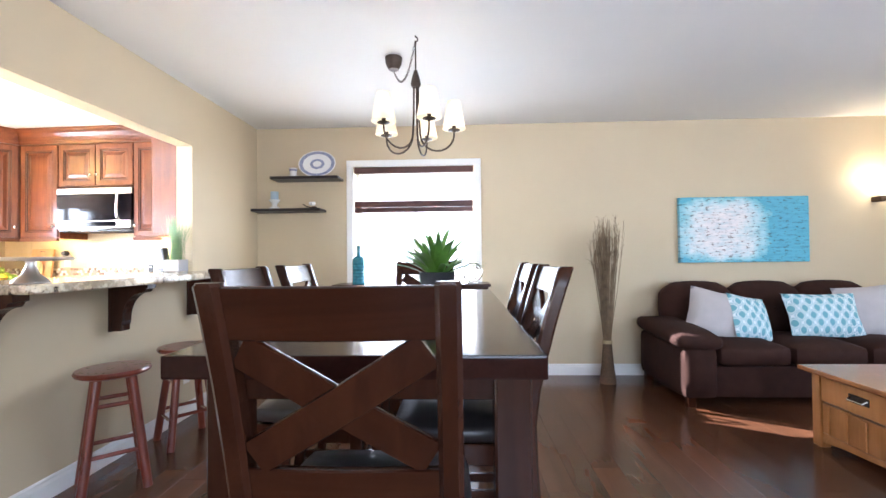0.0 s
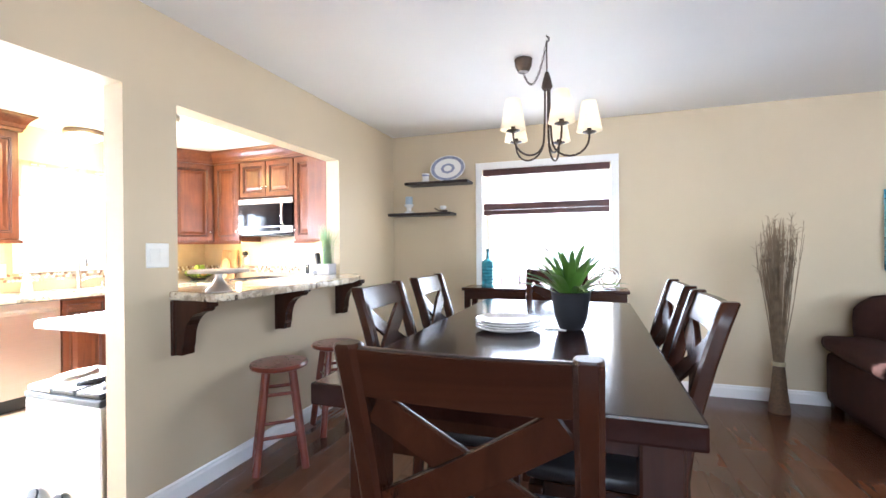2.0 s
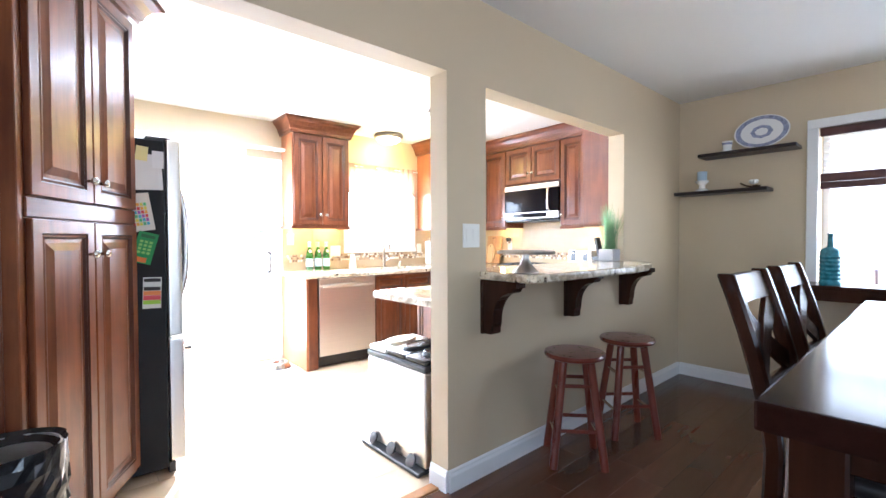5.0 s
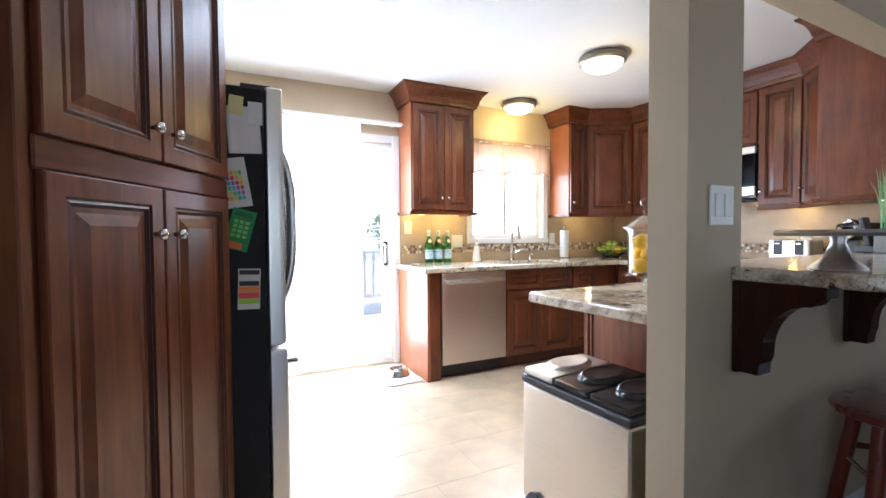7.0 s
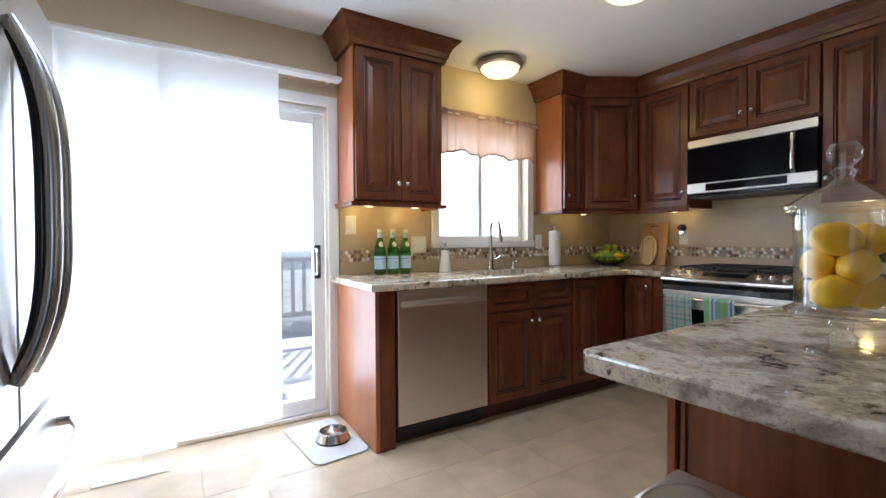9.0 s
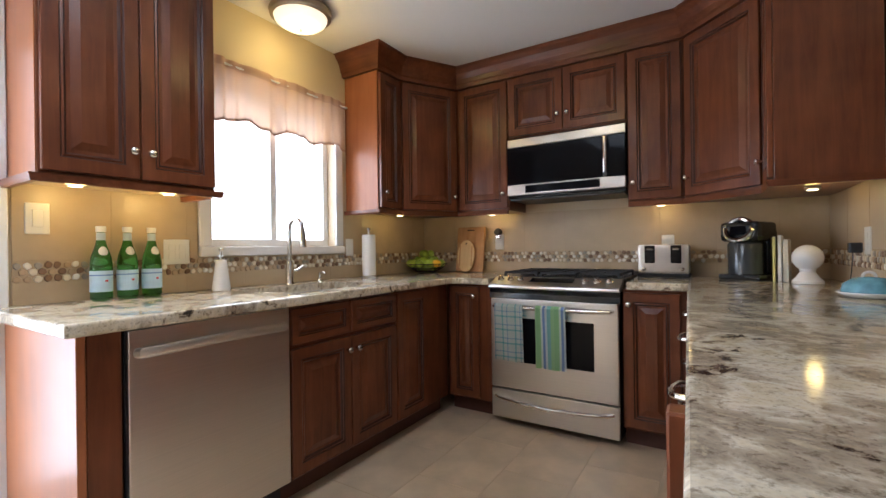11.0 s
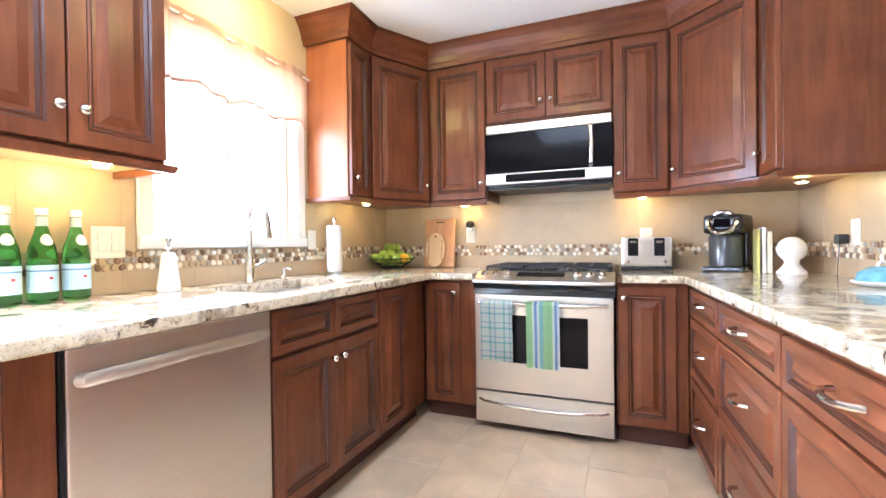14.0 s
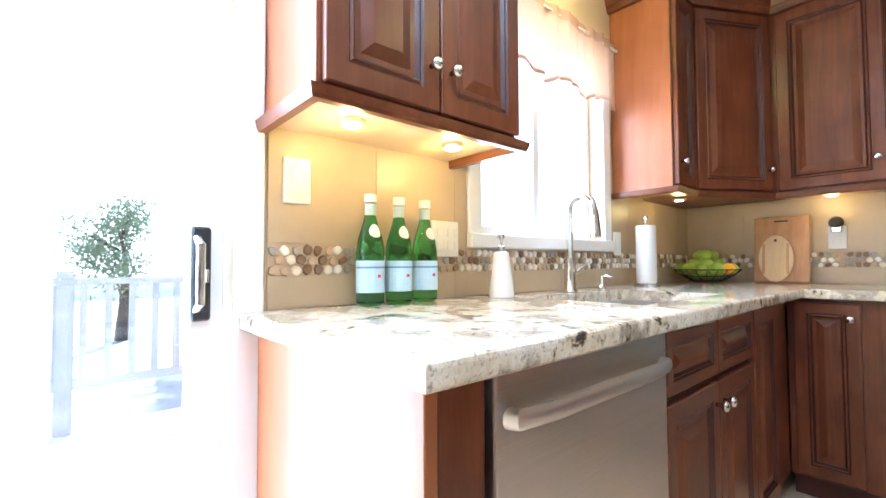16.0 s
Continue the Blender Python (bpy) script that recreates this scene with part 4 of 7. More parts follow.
for _gx in (0.03, 0.27, 0.51):
    bm = bmesh.new()
    for _o in (0.0, 0.105, 0.21):
        box(_gx + _o, _gx + _o + 0.012, 0.12, 0.60, 0.908, 0.922, 0.002, bm)
    for _o in (0.12, 0.28, 0.44, 0.588):
        box(_gx, _gx + 0.222, _o, _o + 0.012, 0.909, 0.923, 0.002, bm)
    for _px in (0.0, 0.21):
        for _py in (0.12, 0.588):
            box(_gx + _px, _gx + _px + 0.012, _py, _py + 0.012, 0.893, 0.91, 0, bm)
    part("grate", bm, M_IRON, rg, "black cast-iron grate")
for _x, _y in ((0.14, 0.24), (0.14, 0.48), (0.376, 0.36), (0.62, 0.24), (0.62, 0.48)):
    part("burner", lathe([(0.0, 0.893), (0.045, 0.893), (0.045, 0.900), (0.032, 0.903), (0.030, 0.906), (0.0, 0.907)], 20, at=(_x, _y, 0)), M_IRON, rg)
part("rear_trim", box(0.0, W_R, 0.605, 0.635, 0.863, 0.91, 0.003), M_STEEL, rg)

mw = thing("microwave", "stainless over-the-range microwave with black glass door", "microwave", (-3.283, 4.578, 1.405), 0)
W_M = 0.758
part("body", box(0.0, W_M, 0.0, 0.318, 0.0, 0.402, 0.003), M_BLACK, mw)
part("top_trim", box(0.0, W_M, -0.022, -0.001, 0.345, 0.402, 0.004), M_STEEL, mw)
md = part("door", box(0.0, W_M, -0.024, -0.001, 0.095, 0.343, 0.004), M_BLACKGLASS, mw, "black glass door")
part("bottom_trim", box(0.0, W_M, -0.026, -0.001, 0.022, 0.093, 0.004), M_STEEL, mw)
part("control_strip", box(0.13, 0.61, -0.0275, -0.0262, 0.034, 0.083, 0.0004), M_BLACKGLASS, mw)
part("handle", tube([(0.640, -0.024, 0.105), (0.644, -0.052, 0.120), (0.648, -0.062, 0.22), (0.644, -0.052, 0.325), (0.640, -0.024, 0.34)], 0.014, 12), M_CHROME, md, "vertical steel handle", True)
part("vent_grille", box(0.02, W_M - 0.02, -0.012, 0.30, -0.012, -0.001, 0.002), M_RUBBER, mw)

fr = thing("refrigerator", "stainless bottom-freezer refrigerator with black sides", "refrigerator", (-2.35, 1.035, 0), 180)
part("body", box(0.0, 0.76, 0.0, 0.66, 0.03, 1.70, 0.006), M_FRIDGE_SIDE, fr, "black painted side")
part("top_hinge", box(0.02, 0.12, -0.03, 0.08, 1.701, 1.72, 0.004), M_RUBBER, fr)
for _x0, _x1, _hx in ((0.0, 0.378, 0.325), (0.382, 0.76, 0.435)):
    fd = part("door", box(_x0, _x1, -0.07, -0.004, 0.705, 1.71, 0.018, None, 3), M_STEEL, fr, "brushed steel upper door")
    bow = [(0.82 + 0.0243 * k, 1 - abs(k / 15 - 1) ** 3.2) for k in range(31)]
    part("handle", tube([(_hx, -0.076 - 0.064 * o, z) for z, o in bow], 0.016, 12), M_DARKSTEEL, fd, "dark-edged curved steel handle", True)
    part("handle_liner", tube([(_hx, -0.074 - 0.050 * o, z) for z, o in bow[1:-1]], 0.0135, 10), M_BLACK, fd, "black inner edge of the handle", True)
fz = part("freezer_drawer", box(0.0, 0.76, -0.075, -0.004, 0.06, 0.69, 0.018, None, 3), M_STEEL, fr, "brushed steel freezer drawer")
part("handle", tube([(0.08, -0.075, 0.62), (0.08, -0.11, 0.62), (0.16, -0.135, 0.615), (0.38, -0.15, 0.61), (0.60, -0.135, 0.615), (0.68, -0.11, 0.62), (0.68, -0.075, 0.62)], 0.014, 10), M_CHROME, fz, "", True)
part("toe_grille", box(0.01, 0.75, -0.03, 0.0, 0.0, 0.055), M_RUBBER, fr)

# diagonal corner pantry
pantry = cabinet("pantry_cabinet", "tall dark cherry corner pantry with four raised-panel doors", (-1.636, 0.56), 153.6, 0.75, 0.3, 0.08, 2.27,
                 [(0.012, 0.372, 1.342, 2.22, "r", "b"), (0.378, 0.738, 1.342, 2.22, "l", "b"), (0.012, 0.372, 0.11, 1.268, "r", "t"), (0.378, 0.738, 0.11, 1.268, "l", "t")],
                 body_outline=[(0.0, 0.0), (0.75, 0.0), (0.51, 0.48), (-0.07, 0.20)], knob=(0.040, 0.085, 0.125))
part("toe_kick", prism([(0.03, 0.06), (0.69, 0.06), (0.50, 0.44), (-0.03, 0.19)], 0.0, 0.079), M_KICK, pantry)
part("mid_rail", box(0.0, 0.75, -0.012, -0.001, 1.271, 1.338, 0.004), M_CHERRY_X, pantry)
part("side_stile", box(-0.03, -0.001, -0.006, 0.04, 0.08, 2.27, 0.003), M_CHERRY, pantry)
part("crown", sweep([(-0.03, 0.0), (0.752, 0.0), (0.73, 0.04)], CROWN), M_CHERRY_X, pantry)

# ---- dining room ----
HERE = ROOM
tab = thing("dining_table", "counter-height espresso wood dining table with glossy top", "table", (0.30, 2.37, 0))
part("tabletop", box(-0.40, 0.433, -0.90, 0.90, 0.868, 0.92, 0.006, None, 2), M_ESPRESSO_Y, tab, "glossy espresso plank top")
for _x0, _x1, _y0, _y1 in ((-0.34, 0.38, -0.74, -0.72), (-0.34, 0.38, 0.72, 0.74), (-0.34, -0.32, -0.72, 0.72), (0.36, 0.38, -0.72, 0.72)):
    part("apron", box(_x0, _x1, _y0, _y1, 0.775, 0.867, 0.002), M_ESPRESSO, tab)
for _x in (-0.335, 0.375):
    for _y in (-0.72, 0.72):
        part("leg", box(_x - 0.045, _x + 0.045, _y - 0.045, _y + 0.045, 0, 0.867, 0.006), M_ESPRESSO, tab)


def leg_between(a, b, w, d, bm=None, bevel=0.005):
    """A squared bar from a to b, w wide (x) and d deep (y)."""
    own = box(-w / 2, w / 2, -d / 2, d / 2, 0, 1, 0)
    for v in own.verts:
        k = v.co.z
        p = Vector(a).lerp(Vector(b), k)
        v.co = Vector((v.co.x + p.x, v.co.y + p.y, p.z))
    if bevel:
        bmesh.ops.bevel(own, geom=own.edges[:], offset=bevel, segments=2, profile=0.7, affect="EDGES")
    return join(bm, own)


def swept_bar(line, w, d, top=0.006):
    """A squared bar along a line of points, w wide (x) and d deep (y), with eased edges and a rounded top."""
    bm = bmesh.new()
    line = [Vector(p) for p in line]
    end = line[-1] + (line[-1] - line[-2]).normalized() * top
    rings = []
    for i, p in enumerate(line + [end]):
        k = 1 if i < len(line) else 0.84
        hw, hd, e = w / 2 * k, d / 2 * k, 0.008
        ring = ((-hw + e, -hd), (hw - e, -hd), (hw, -hd + e), (hw, hd - e), (hw - e, hd), (-hw + e, hd), (-hw, hd - e), (-hw, -hd + e))
        rings.append([bm.verts.new((p.x + x, p.y + y, p.z)) for x, y in ring])
    for a, b in zip(rings, rings[1:]):
        for i in range(8):
            bm.faces.new((a[i], a[(i + 1) % 8], b[(i + 1) % 8], b[i]))
    bm.faces.new(rings[0])
    bm.faces.new(rings[-1])
    return bm


BACK = [(-0.035, 0.0), (-0.012, 0.25), (0.006, 0.48), (0.010, 0.62), (-0.003, 0.72), (-0.026, 0.82), (-0.055, 0.93), (-0.086, 1.03), (-0.106, 1.088)]


def back_depth(z):
    """How far back the chair's posts stand at a height."""
    for (y0, z0), (y1, z1) in zip(BACK, BACK[1:]):
        if z <= z1:
            return y0 + (y1 - y0) * (z - z0) / (z1 - z0)
    return BACK[-1][0]


def bent_board(a, b, w, thick, sag, n=12):
    """A board from a to b, given as (x, z), that follows the lean of the back and bows backwards; w: its width."""
    bm = bmesh.new()
    d = Vector((b[0] - a[0], b[1] - a[1])).normalized()
    across = Vector((-d.y, d.x))
    rings = []
    for i in range(n + 1):
        u = i / n
        c = Vector(a).lerp(Vector(b), u)
        ring = []
        for s, o in ((-1, -0.30), (-0.94, -0.5), (0, -0.5), (0.94, -0.5), (1, -0.30), (1, 0.30), (0.94, 0.5), (0, 0.5), (-0.94, 0.5), (-1, 0.30)):
            x, z = c + across * (s * w / 2)
            ring.append(bm.verts.new((x, back_depth(z) - sag * math.cos(min(1.0, abs(x) / 0.17) * math.pi / 2) + o * thick, z)))
        rings.append(ring)
    for p, q in zip(rings, rings[1:]):
        for i in range(10):
            bm.faces.new((p[i], p[(i + 1) % 10], q[(i + 1) % 10], q[i]))
    bm.faces.new(rings[0])
    bm.faces.new(rings[-1])
    return bm


def dining_chair(at, turn):
    """Counter-height chair with a crossed back; its seat points along local y."""
    c = thing("dining_chair", "counter-height espresso wood chair with crossed back and black leather seat", "chair", at, turn, "chairs round the table")
    for s in (-1, 1):
        part("back_post", swept_bar([(s * 0.176, y, z) for y, z in BACK], 0.040, 0.044), M_ESPRESSO, c, "", True)
        part("front_leg", leg_between((s * 0.18, 0.385, 0.0), (s * 0.18, 0.385, 0.555), 0.042, 0.042), M_ESPRESSO, c)
        part("side_rail", box(s * 0.18 - 0.011, s * 0.18 + 0.011, 0.035, 0.363, 0.50, 0.565, 0.003), M_ESPRESSO, c)
        part("stretcher", box(s * 0.18 - 0.010, s * 0.18 + 0.010, 0.012, 0.363, 0.20, 0.235, 0.003), M_ESPRESSO, c)
    part("top_rail", bent_board((-0.158, 1.046), (0.158, 1.046), 0.084, 0.024, 0.012), M_ESPRESSO_X, c, "", True)
    part("lower_rail", bent_board((-0.158, 0.756), (0.158, 0.756), 0.056, 0.022, 0.010), M_ESPRESSO_X, c, "", True)
    part("cross_slat", bent_board((-0.146, 0.802), (0.146, 0.988), 0.062, 0.018, 0.016), M_ESPRESSO, c, "", True)
    part("cross_slat", bent_board((0.146, 0.802), (-0.146, 0.988), 0.062, 0.016, 0.008), M_ESPRESSO, c, "", True)
    part("front_rail", box(-0.158, 0.158, 0.375, 0.397, 0.50, 0.565, 0.003), M_ESPRESSO_X, c)
    part("rear_rail", box(-0.155, 0.155, 0.0, 0.022, 0.50, 0.565, 0.003), M_ESPRESSO_X, c)
    part("stretcher", box(-0.158, 0.158, 0.375, 0.395, 0.255, 0.29, 0.003), M_ESPRESSO, c)
    part("seat", soft_box(-0.205, 0.205, 0.036, 0.42, 0.566, 0.628, 0.024, 0.008), M_LEATHER, c, "black leather padded seat", True)
    return c


_chair = dining_chair((0.357, 1.285, 0), 0)
for _x, _y, _t in ((-0.19, 2.21, -90), (-0.19, 2.76, -90), (0.762, 2.06, 90), (0.762, 2.55, 90), (0.31, 3.463, 180)):
    copy_thing(_chair, HERE @ pose(_x, _y, 0, 0, 0, _t))


def leaf_blade(length, width, bend, lift, n=6, fold=0.25):
    """A pointed, folded leaf that starts at the origin and leans out along +x."""
    bm = bmesh.new()
    rows = []
    for i in range(n + 1):
        u = i / n
        w = width * (0.55 + 0.9 * u) * (1 - u) ** 0.55 if u < 1 else 0
        a = radians(lift - bend * u)
        x = length * u * math.cos(radians(lift - bend * u * 0.5))
        z = length * u * math.sin(radians(lift - bend * u * 0.5))
        if i == n:
            rows.append([bm.verts.new((x, 0, z))])
        else:
            rows.append([bm.verts.new((x, -w, z + w * fold)), bm.verts.new((x, 0, z)), bm.verts.new((x, w, z + w * fold))])
    for a, b in zip(rows, rows[1:]):
        if len(b) == 1:
            bm.faces.new((a[0], a[1], b[0]))
            bm.faces.new((a[1], a[2], b[0]))
        else:
            bm.faces.new((a[0], a[1], b[1], b[0]))
            bm.faces.new((a[1], a[2], b[2], b[1]))
    return bm


def agave(at):
    p = thing("potted_plant", "spiky green succulent in a charcoal pot on the table", "plant", at)
    part("pot", lathe([(0.0, 0.0), (0.040, 0.0), (0.047, 0.006), (0.058, 0.04), (0.068, 0.09), (0.073, 0.135), (0.076, 0.142), (0.071, 0.144), (0.066, 0.125), (0.0, 0.12)], 32), M_POT, p, "matt charcoal rounded pot", True)
    rng = random.Random(4)
    for i in range(40):
        k = i / 40
        bm = leaf_blade(0.175 + 0.055 * rng.random() + 0.02 * k, 0.017 + 0.005 * rng.random(), 28 + 26 * rng.random() * (0.5 + k), 84 - 58 * k + 10 * rng.random(), 8)
        moved(bm, pose(0, 0, 0.122, 0, 0, i * 137.5 + 14 * rng.random()) @ Matrix.Translation((0.006 + 0.028 * k, 0, 0)))
        part("leaf", bm, M_LEAF, p, "", True)
    return p


agave((0.455, 2.36, 0.921))


def plate_profile(r):
    return [(0.0, 0.004), (r * 0.55, 0.004), (r * 0.6, 0.0), (r * 0.66, 0.0), (r * 0.98, 0.013), (r, 0.016), (r * 0.98, 0.019), (r * 0.68, 0.008), (r * 0.6, 0.007), (0.0, 0.008)]


for _i in range(4):
    ob = part("dinner_plate", lathe(plate_profile(0.125), 36, at=(0, 0, 0)), M_WHITE, None, "", True)
    ob.matrix_basis = HERE @ pose(0.225, 2.27, 0.921 + _i * 0.0095)
    tagged(ob, "white ceramic dinner plate stacked on the table", "plate", "stack of plates")
tagged(part("paper_note", box(0.36, 0.44, 2.30, 2.34, 0.9205, 0.922), M_PAPER, None), "small white folded card lying on the table", "card")

# sideboard under the window
sb = thing("sideboard", "long dark espresso console under the window", "sideboard", (0.115, 4.55, 0))
part("top", box(-0.70, 0.70, -0.17, 0.16, 0.855, 0.882, 0.004), M_ESPRESSO_X, sb)
part("frieze", box(-0.68, 0.68, -0.155, 0.15, 0.78, 0.854, 0.003), M_ESPRESSO_X, sb)
for _x in (-0.655, 0.655):
    for _y in (-0.13, 0.125):
        part("leg", box(_x - 0.025, _x + 0.025, _y - 0.025, _y + 0.025, 0, 0.779, 0.004), M_ESPRESSO, sb)
part("shelf", box(-0.63, 0.63, -0.13, 0.13, 0.20, 0.225, 0.003), M_ESPRESSO, sb)

bv = thing("blue_bottle_vase", "teal dimpled glass bottle vase on the console", "vase", (-0.37, 4.50, 0.883))
_prof = [(0.0, 0.0), (0.056, 0.0), (0.060, 0.008)]
for _i in range(7):
    _prof += [(0.060, 0.02 + _i * 0.028), (0.054, 0.034 + _i * 0.028)]
_prof += [(0.056, 0.222), (0.046, 0.240), (0.020, 0.255), (0.016, 0.27), (0.015, 0.33), (0.018, 0.338), (0.018, 0.345), (0.0, 0.346)]
part("bottle", lathe(_prof, 20), plain("teal_glazed_glass", (0.03, 0.19, 0.25), 0.12, vary=0.35, scale=40, coat=0.6), bv, "", True)
ring = thing("ring_sculpture", "silver ring sculpture standing on the console", "ornament", (0.66, 4.50, 0.883))
part("base", box(-0.05, 0.05, -0.025, 0.025, 0.0, 0.015, 0.003), M_CHROME, ring)
for _r, _o in ((0.085, 0.0), (0.06, 0.012)):
    part("ring", tube(arc((0, _o, 0.012 + 0.085), _r, 0, 360, 36), 0.008, 8), M_CHROME, ring, "", True)
orchid = thing("potted_orchid", "low white pot with dark green orchid leaves and bare stems", "plant", (0.22, 4.52, 0.883))
part("pot", lathe([(0.0, 0.0), (0.045, 0.0), (0.058, 0.09), (0.053, 0.09), (0.045, 0.075), (0.0, 0.07)], 24), M_WHITE, orchid, "", True)
for _i, _a in enumerate((10, 80, 165, 230, 300)):
    part("leaf", moved(leaf_blade(0.17, 0.028, 60, 62), pose(0, 0, 0.075, 0, 0, _a)), M_LEAF, orchid)
for _s in (-1, 1):
    part("stem", tube([(0.01 * _s, 0, 0.075), (0.02 * _s, 0, 0.2), (0.05 * _s, 0.0, 0.32), (0.12 * _s, 0, 0.38)], 0.003, 6), M_REED, orchid)

# window blind
bl = thing("bamboo_blind", "dark mahogany woven blind, half raised over white slats", "blind", (0.11, NY + 0.03, 0))
part("headrail", box(-0.572, 0.572, -0.04, -0.008, 1.93, 1.988, 0.004), M_BLIND, bl)
part("fold", box(-0.568, 0.568, -0.05, -0.012, 1.60, 1.66, 0.008, None, 2), M_BLIND, bl)
part("fold", box(-0.568, 0.568, -0.046, -0.010, 1.55, 1.598, 0.008, None, 2), M_BLIND, bl)
for _i in range(11):
    part("slat", moved(box(-0.56, 0.56, -0.0125, 0.0125, -0.0008, 0.0008), pose(0, 0.005, 1.675 + 0.0245 * _i, 28)), M_WHITEBLIND, bl)
for _x in (-0.5, 0.0, 0.5):
    part("cord", tube([(_x, -0.012, 1.66), (_x, -0.012, 1.93)], 0.0016, 5), M_TRIM, bl)

# wall shelves and what stands on them
for _x0, _x1, _z in ((-1.205, -0.565, 1.882), (-1.385, -0.735, 1.585)):
    sh = thing("wall_shelf", "thin black-brown floating shelf in the corner", "shelf", ((_x0 + _x1) / 2, NY - 0.10, _z), 0, "floating shelves")
    _w = (_x1 - _x0) / 2
    part("board", box(-_w, _w, -0.10, 0.098, -0.026, 0.0, 0.003), M_SHELF, sh)
    part("front_lip", box(-_w + 0.002, _w - 0.002, -0.104, -0.1005, -0.024, -0.002, 0.001), M_SHELF, sh)
plat = thing("oval_platter", "white oval platter with blue-grey rim leaning on the wall", "platter", (-0.80, NY - 0.06, 1.884))
_m = pose(0, 0, 0.131, 78, 0, 0) @ Matrix.Diagonal((1.75, 1.28, 1, 1))
part("dish", moved(lathe([(0.0, 0.004), (0.065, 0.004), (0.102, 0.014), (0.102, 0.019), (0.066, 0.010), (0.0, 0.009)], 40), _m), M_WHITE, plat, "", True)
M_BLUEGREY = plain("blue_grey_glaze", (0.30, 0.32, 0.44), 0.25, vary=0.4, scale=60)
part("rim_band", moved(lathe([(0.078, 0.0137), (0.097, 0.0188), (0.097, 0.0192), (0.078, 0.0143)], 40), _m), M_BLUEGREY, plat, "blue-grey patterned rim", True)
part("centre_motif", moved(lathe([(0.025, 0.0095), (0.042, 0.0095), (0.042, 0.0101), (0.025, 0.0101)], 8), _m), M_BLUEGREY, plat, "blue-grey centre pattern")
mug = thing("blue_white_cup", "small white and blue cup on the shelf", "cup", (-1.02, NY - 0.10, 1.8825))
part("cup", lathe([(0.0, 0.0), (0.035, 0.0), (0.035, 0.02), (0.030, 0.03), (0.036, 0.085), (0.040, 0.09), (0.033, 0.09), (0.026, 0.04), (0.0, 0.035)], 22), M_WHITE, mug, "", True)
part("band", lathe([(0.0335, 0.062), (0.0345, 0.062), (0.0365, 0.078), (0.0355, 0.078)], 22), M_BLUEGREY, mug)
cdl = thing("candle_holder", "pale blue candle on a white pedestal holder", "candle", (-1.20, NY - 0.10, 1.5855))
part("pedestal", lathe([(0.0, 0.0), (0.05, 0.0), (0.05, 0.012), (0.024, 0.03), (0.024, 0.055), (0.048, 0.08), (0.05, 0.09), (0.0, 0.09)], 24), M_WHITE, cdl, "white turned pedestal", True)
part("candle", lathe([(0.0, 0.0905), (0.036, 0.0905), (0.036, 0.165), (0.030, 0.168), (0.0, 0.163)], 24), plain("pale_blue_wax", (0.42, 0.52, 0.60), 0.5), cdl, "pale blue pillar candle", True)
bird = thing("flower_ornament", "small white and dark metal flower ornament on the shelf", "ornament", (-0.86, NY - 0.10, 1.5855))
part("stem", tube([(-0.07, 0, 0.045), (-0.03, 0, 0.022), (0.03, 0, 0.006)], 0.006, 6), M_BRONZE, bird)
part("base", ball(0.02, (0.035, 0, 0.014), (1.6, 1, 0.6)), M_BRONZE, bird)
for _i in range(5):
    part("petal", moved(ball(0.022, (0.022, 0, 0.012), (1.0, 0.55, 0.8), n=10), pose(0.02, 0, 0.028, 0, -30, _i * 72)), M_WHITE, bird)

# chandelier on a swagged cord
ch = thing("chandelier", "dark bronze five-arm chandelier with cream shades, lit", "chandelier", (0.31, 3.01, 0))
part("ceiling_hook", tube([(0, 0, 2.379), (0, 0, 2.375), (0.012, 0, 2.365), (0.012, 0, 2.350), (0, 0, 2.342)], 0.004, 6), M_BRONZE, ch)
_cx, _cy = -0.165, 0.27
part("canopy", lathe([(0.0, 2.379), (0.052, 2.379), (0.055, 2.385), (0.050, 2.34), (0.032, 2.305), (0.0, 2.298)], 24, at=(_cx, _cy, 0)), M_BRONZE, ch, "dark bronze ceiling canopy cup", True)


def chain(a, b, sag, parent, link=0.026):
    """A run of oval links from a to b."""
    n = 24
    for i in range(n):
        u = (i + 0.5) / n
        p = Vector(a).lerp(Vector(b), u) - Vector((0, 0, sag * 4 * u * (1 - u)))
        q = Vector(a).lerp(Vector(b), u + 0.01) - Vector((0, 0, sag * 4 * (u + 0.01) * (1 - u - 0.01)))
        d = (q - p).normalized()
        rot = d.to_track_quat("Z", "Y").to_matrix().to_4x4() @ pose(0, 0, 0, 0, 0, 90 * (i % 2))
        pts = [(0.006 * math.cos(k * math.pi / 5), 0, link / 2 * math.sin(k * math.pi / 5)) for k in range(11)]
        part("chain_link", moved(tube(pts, 0.0017, 5), Matrix.Translation(p) @ rot), M_BRONZE, parent)


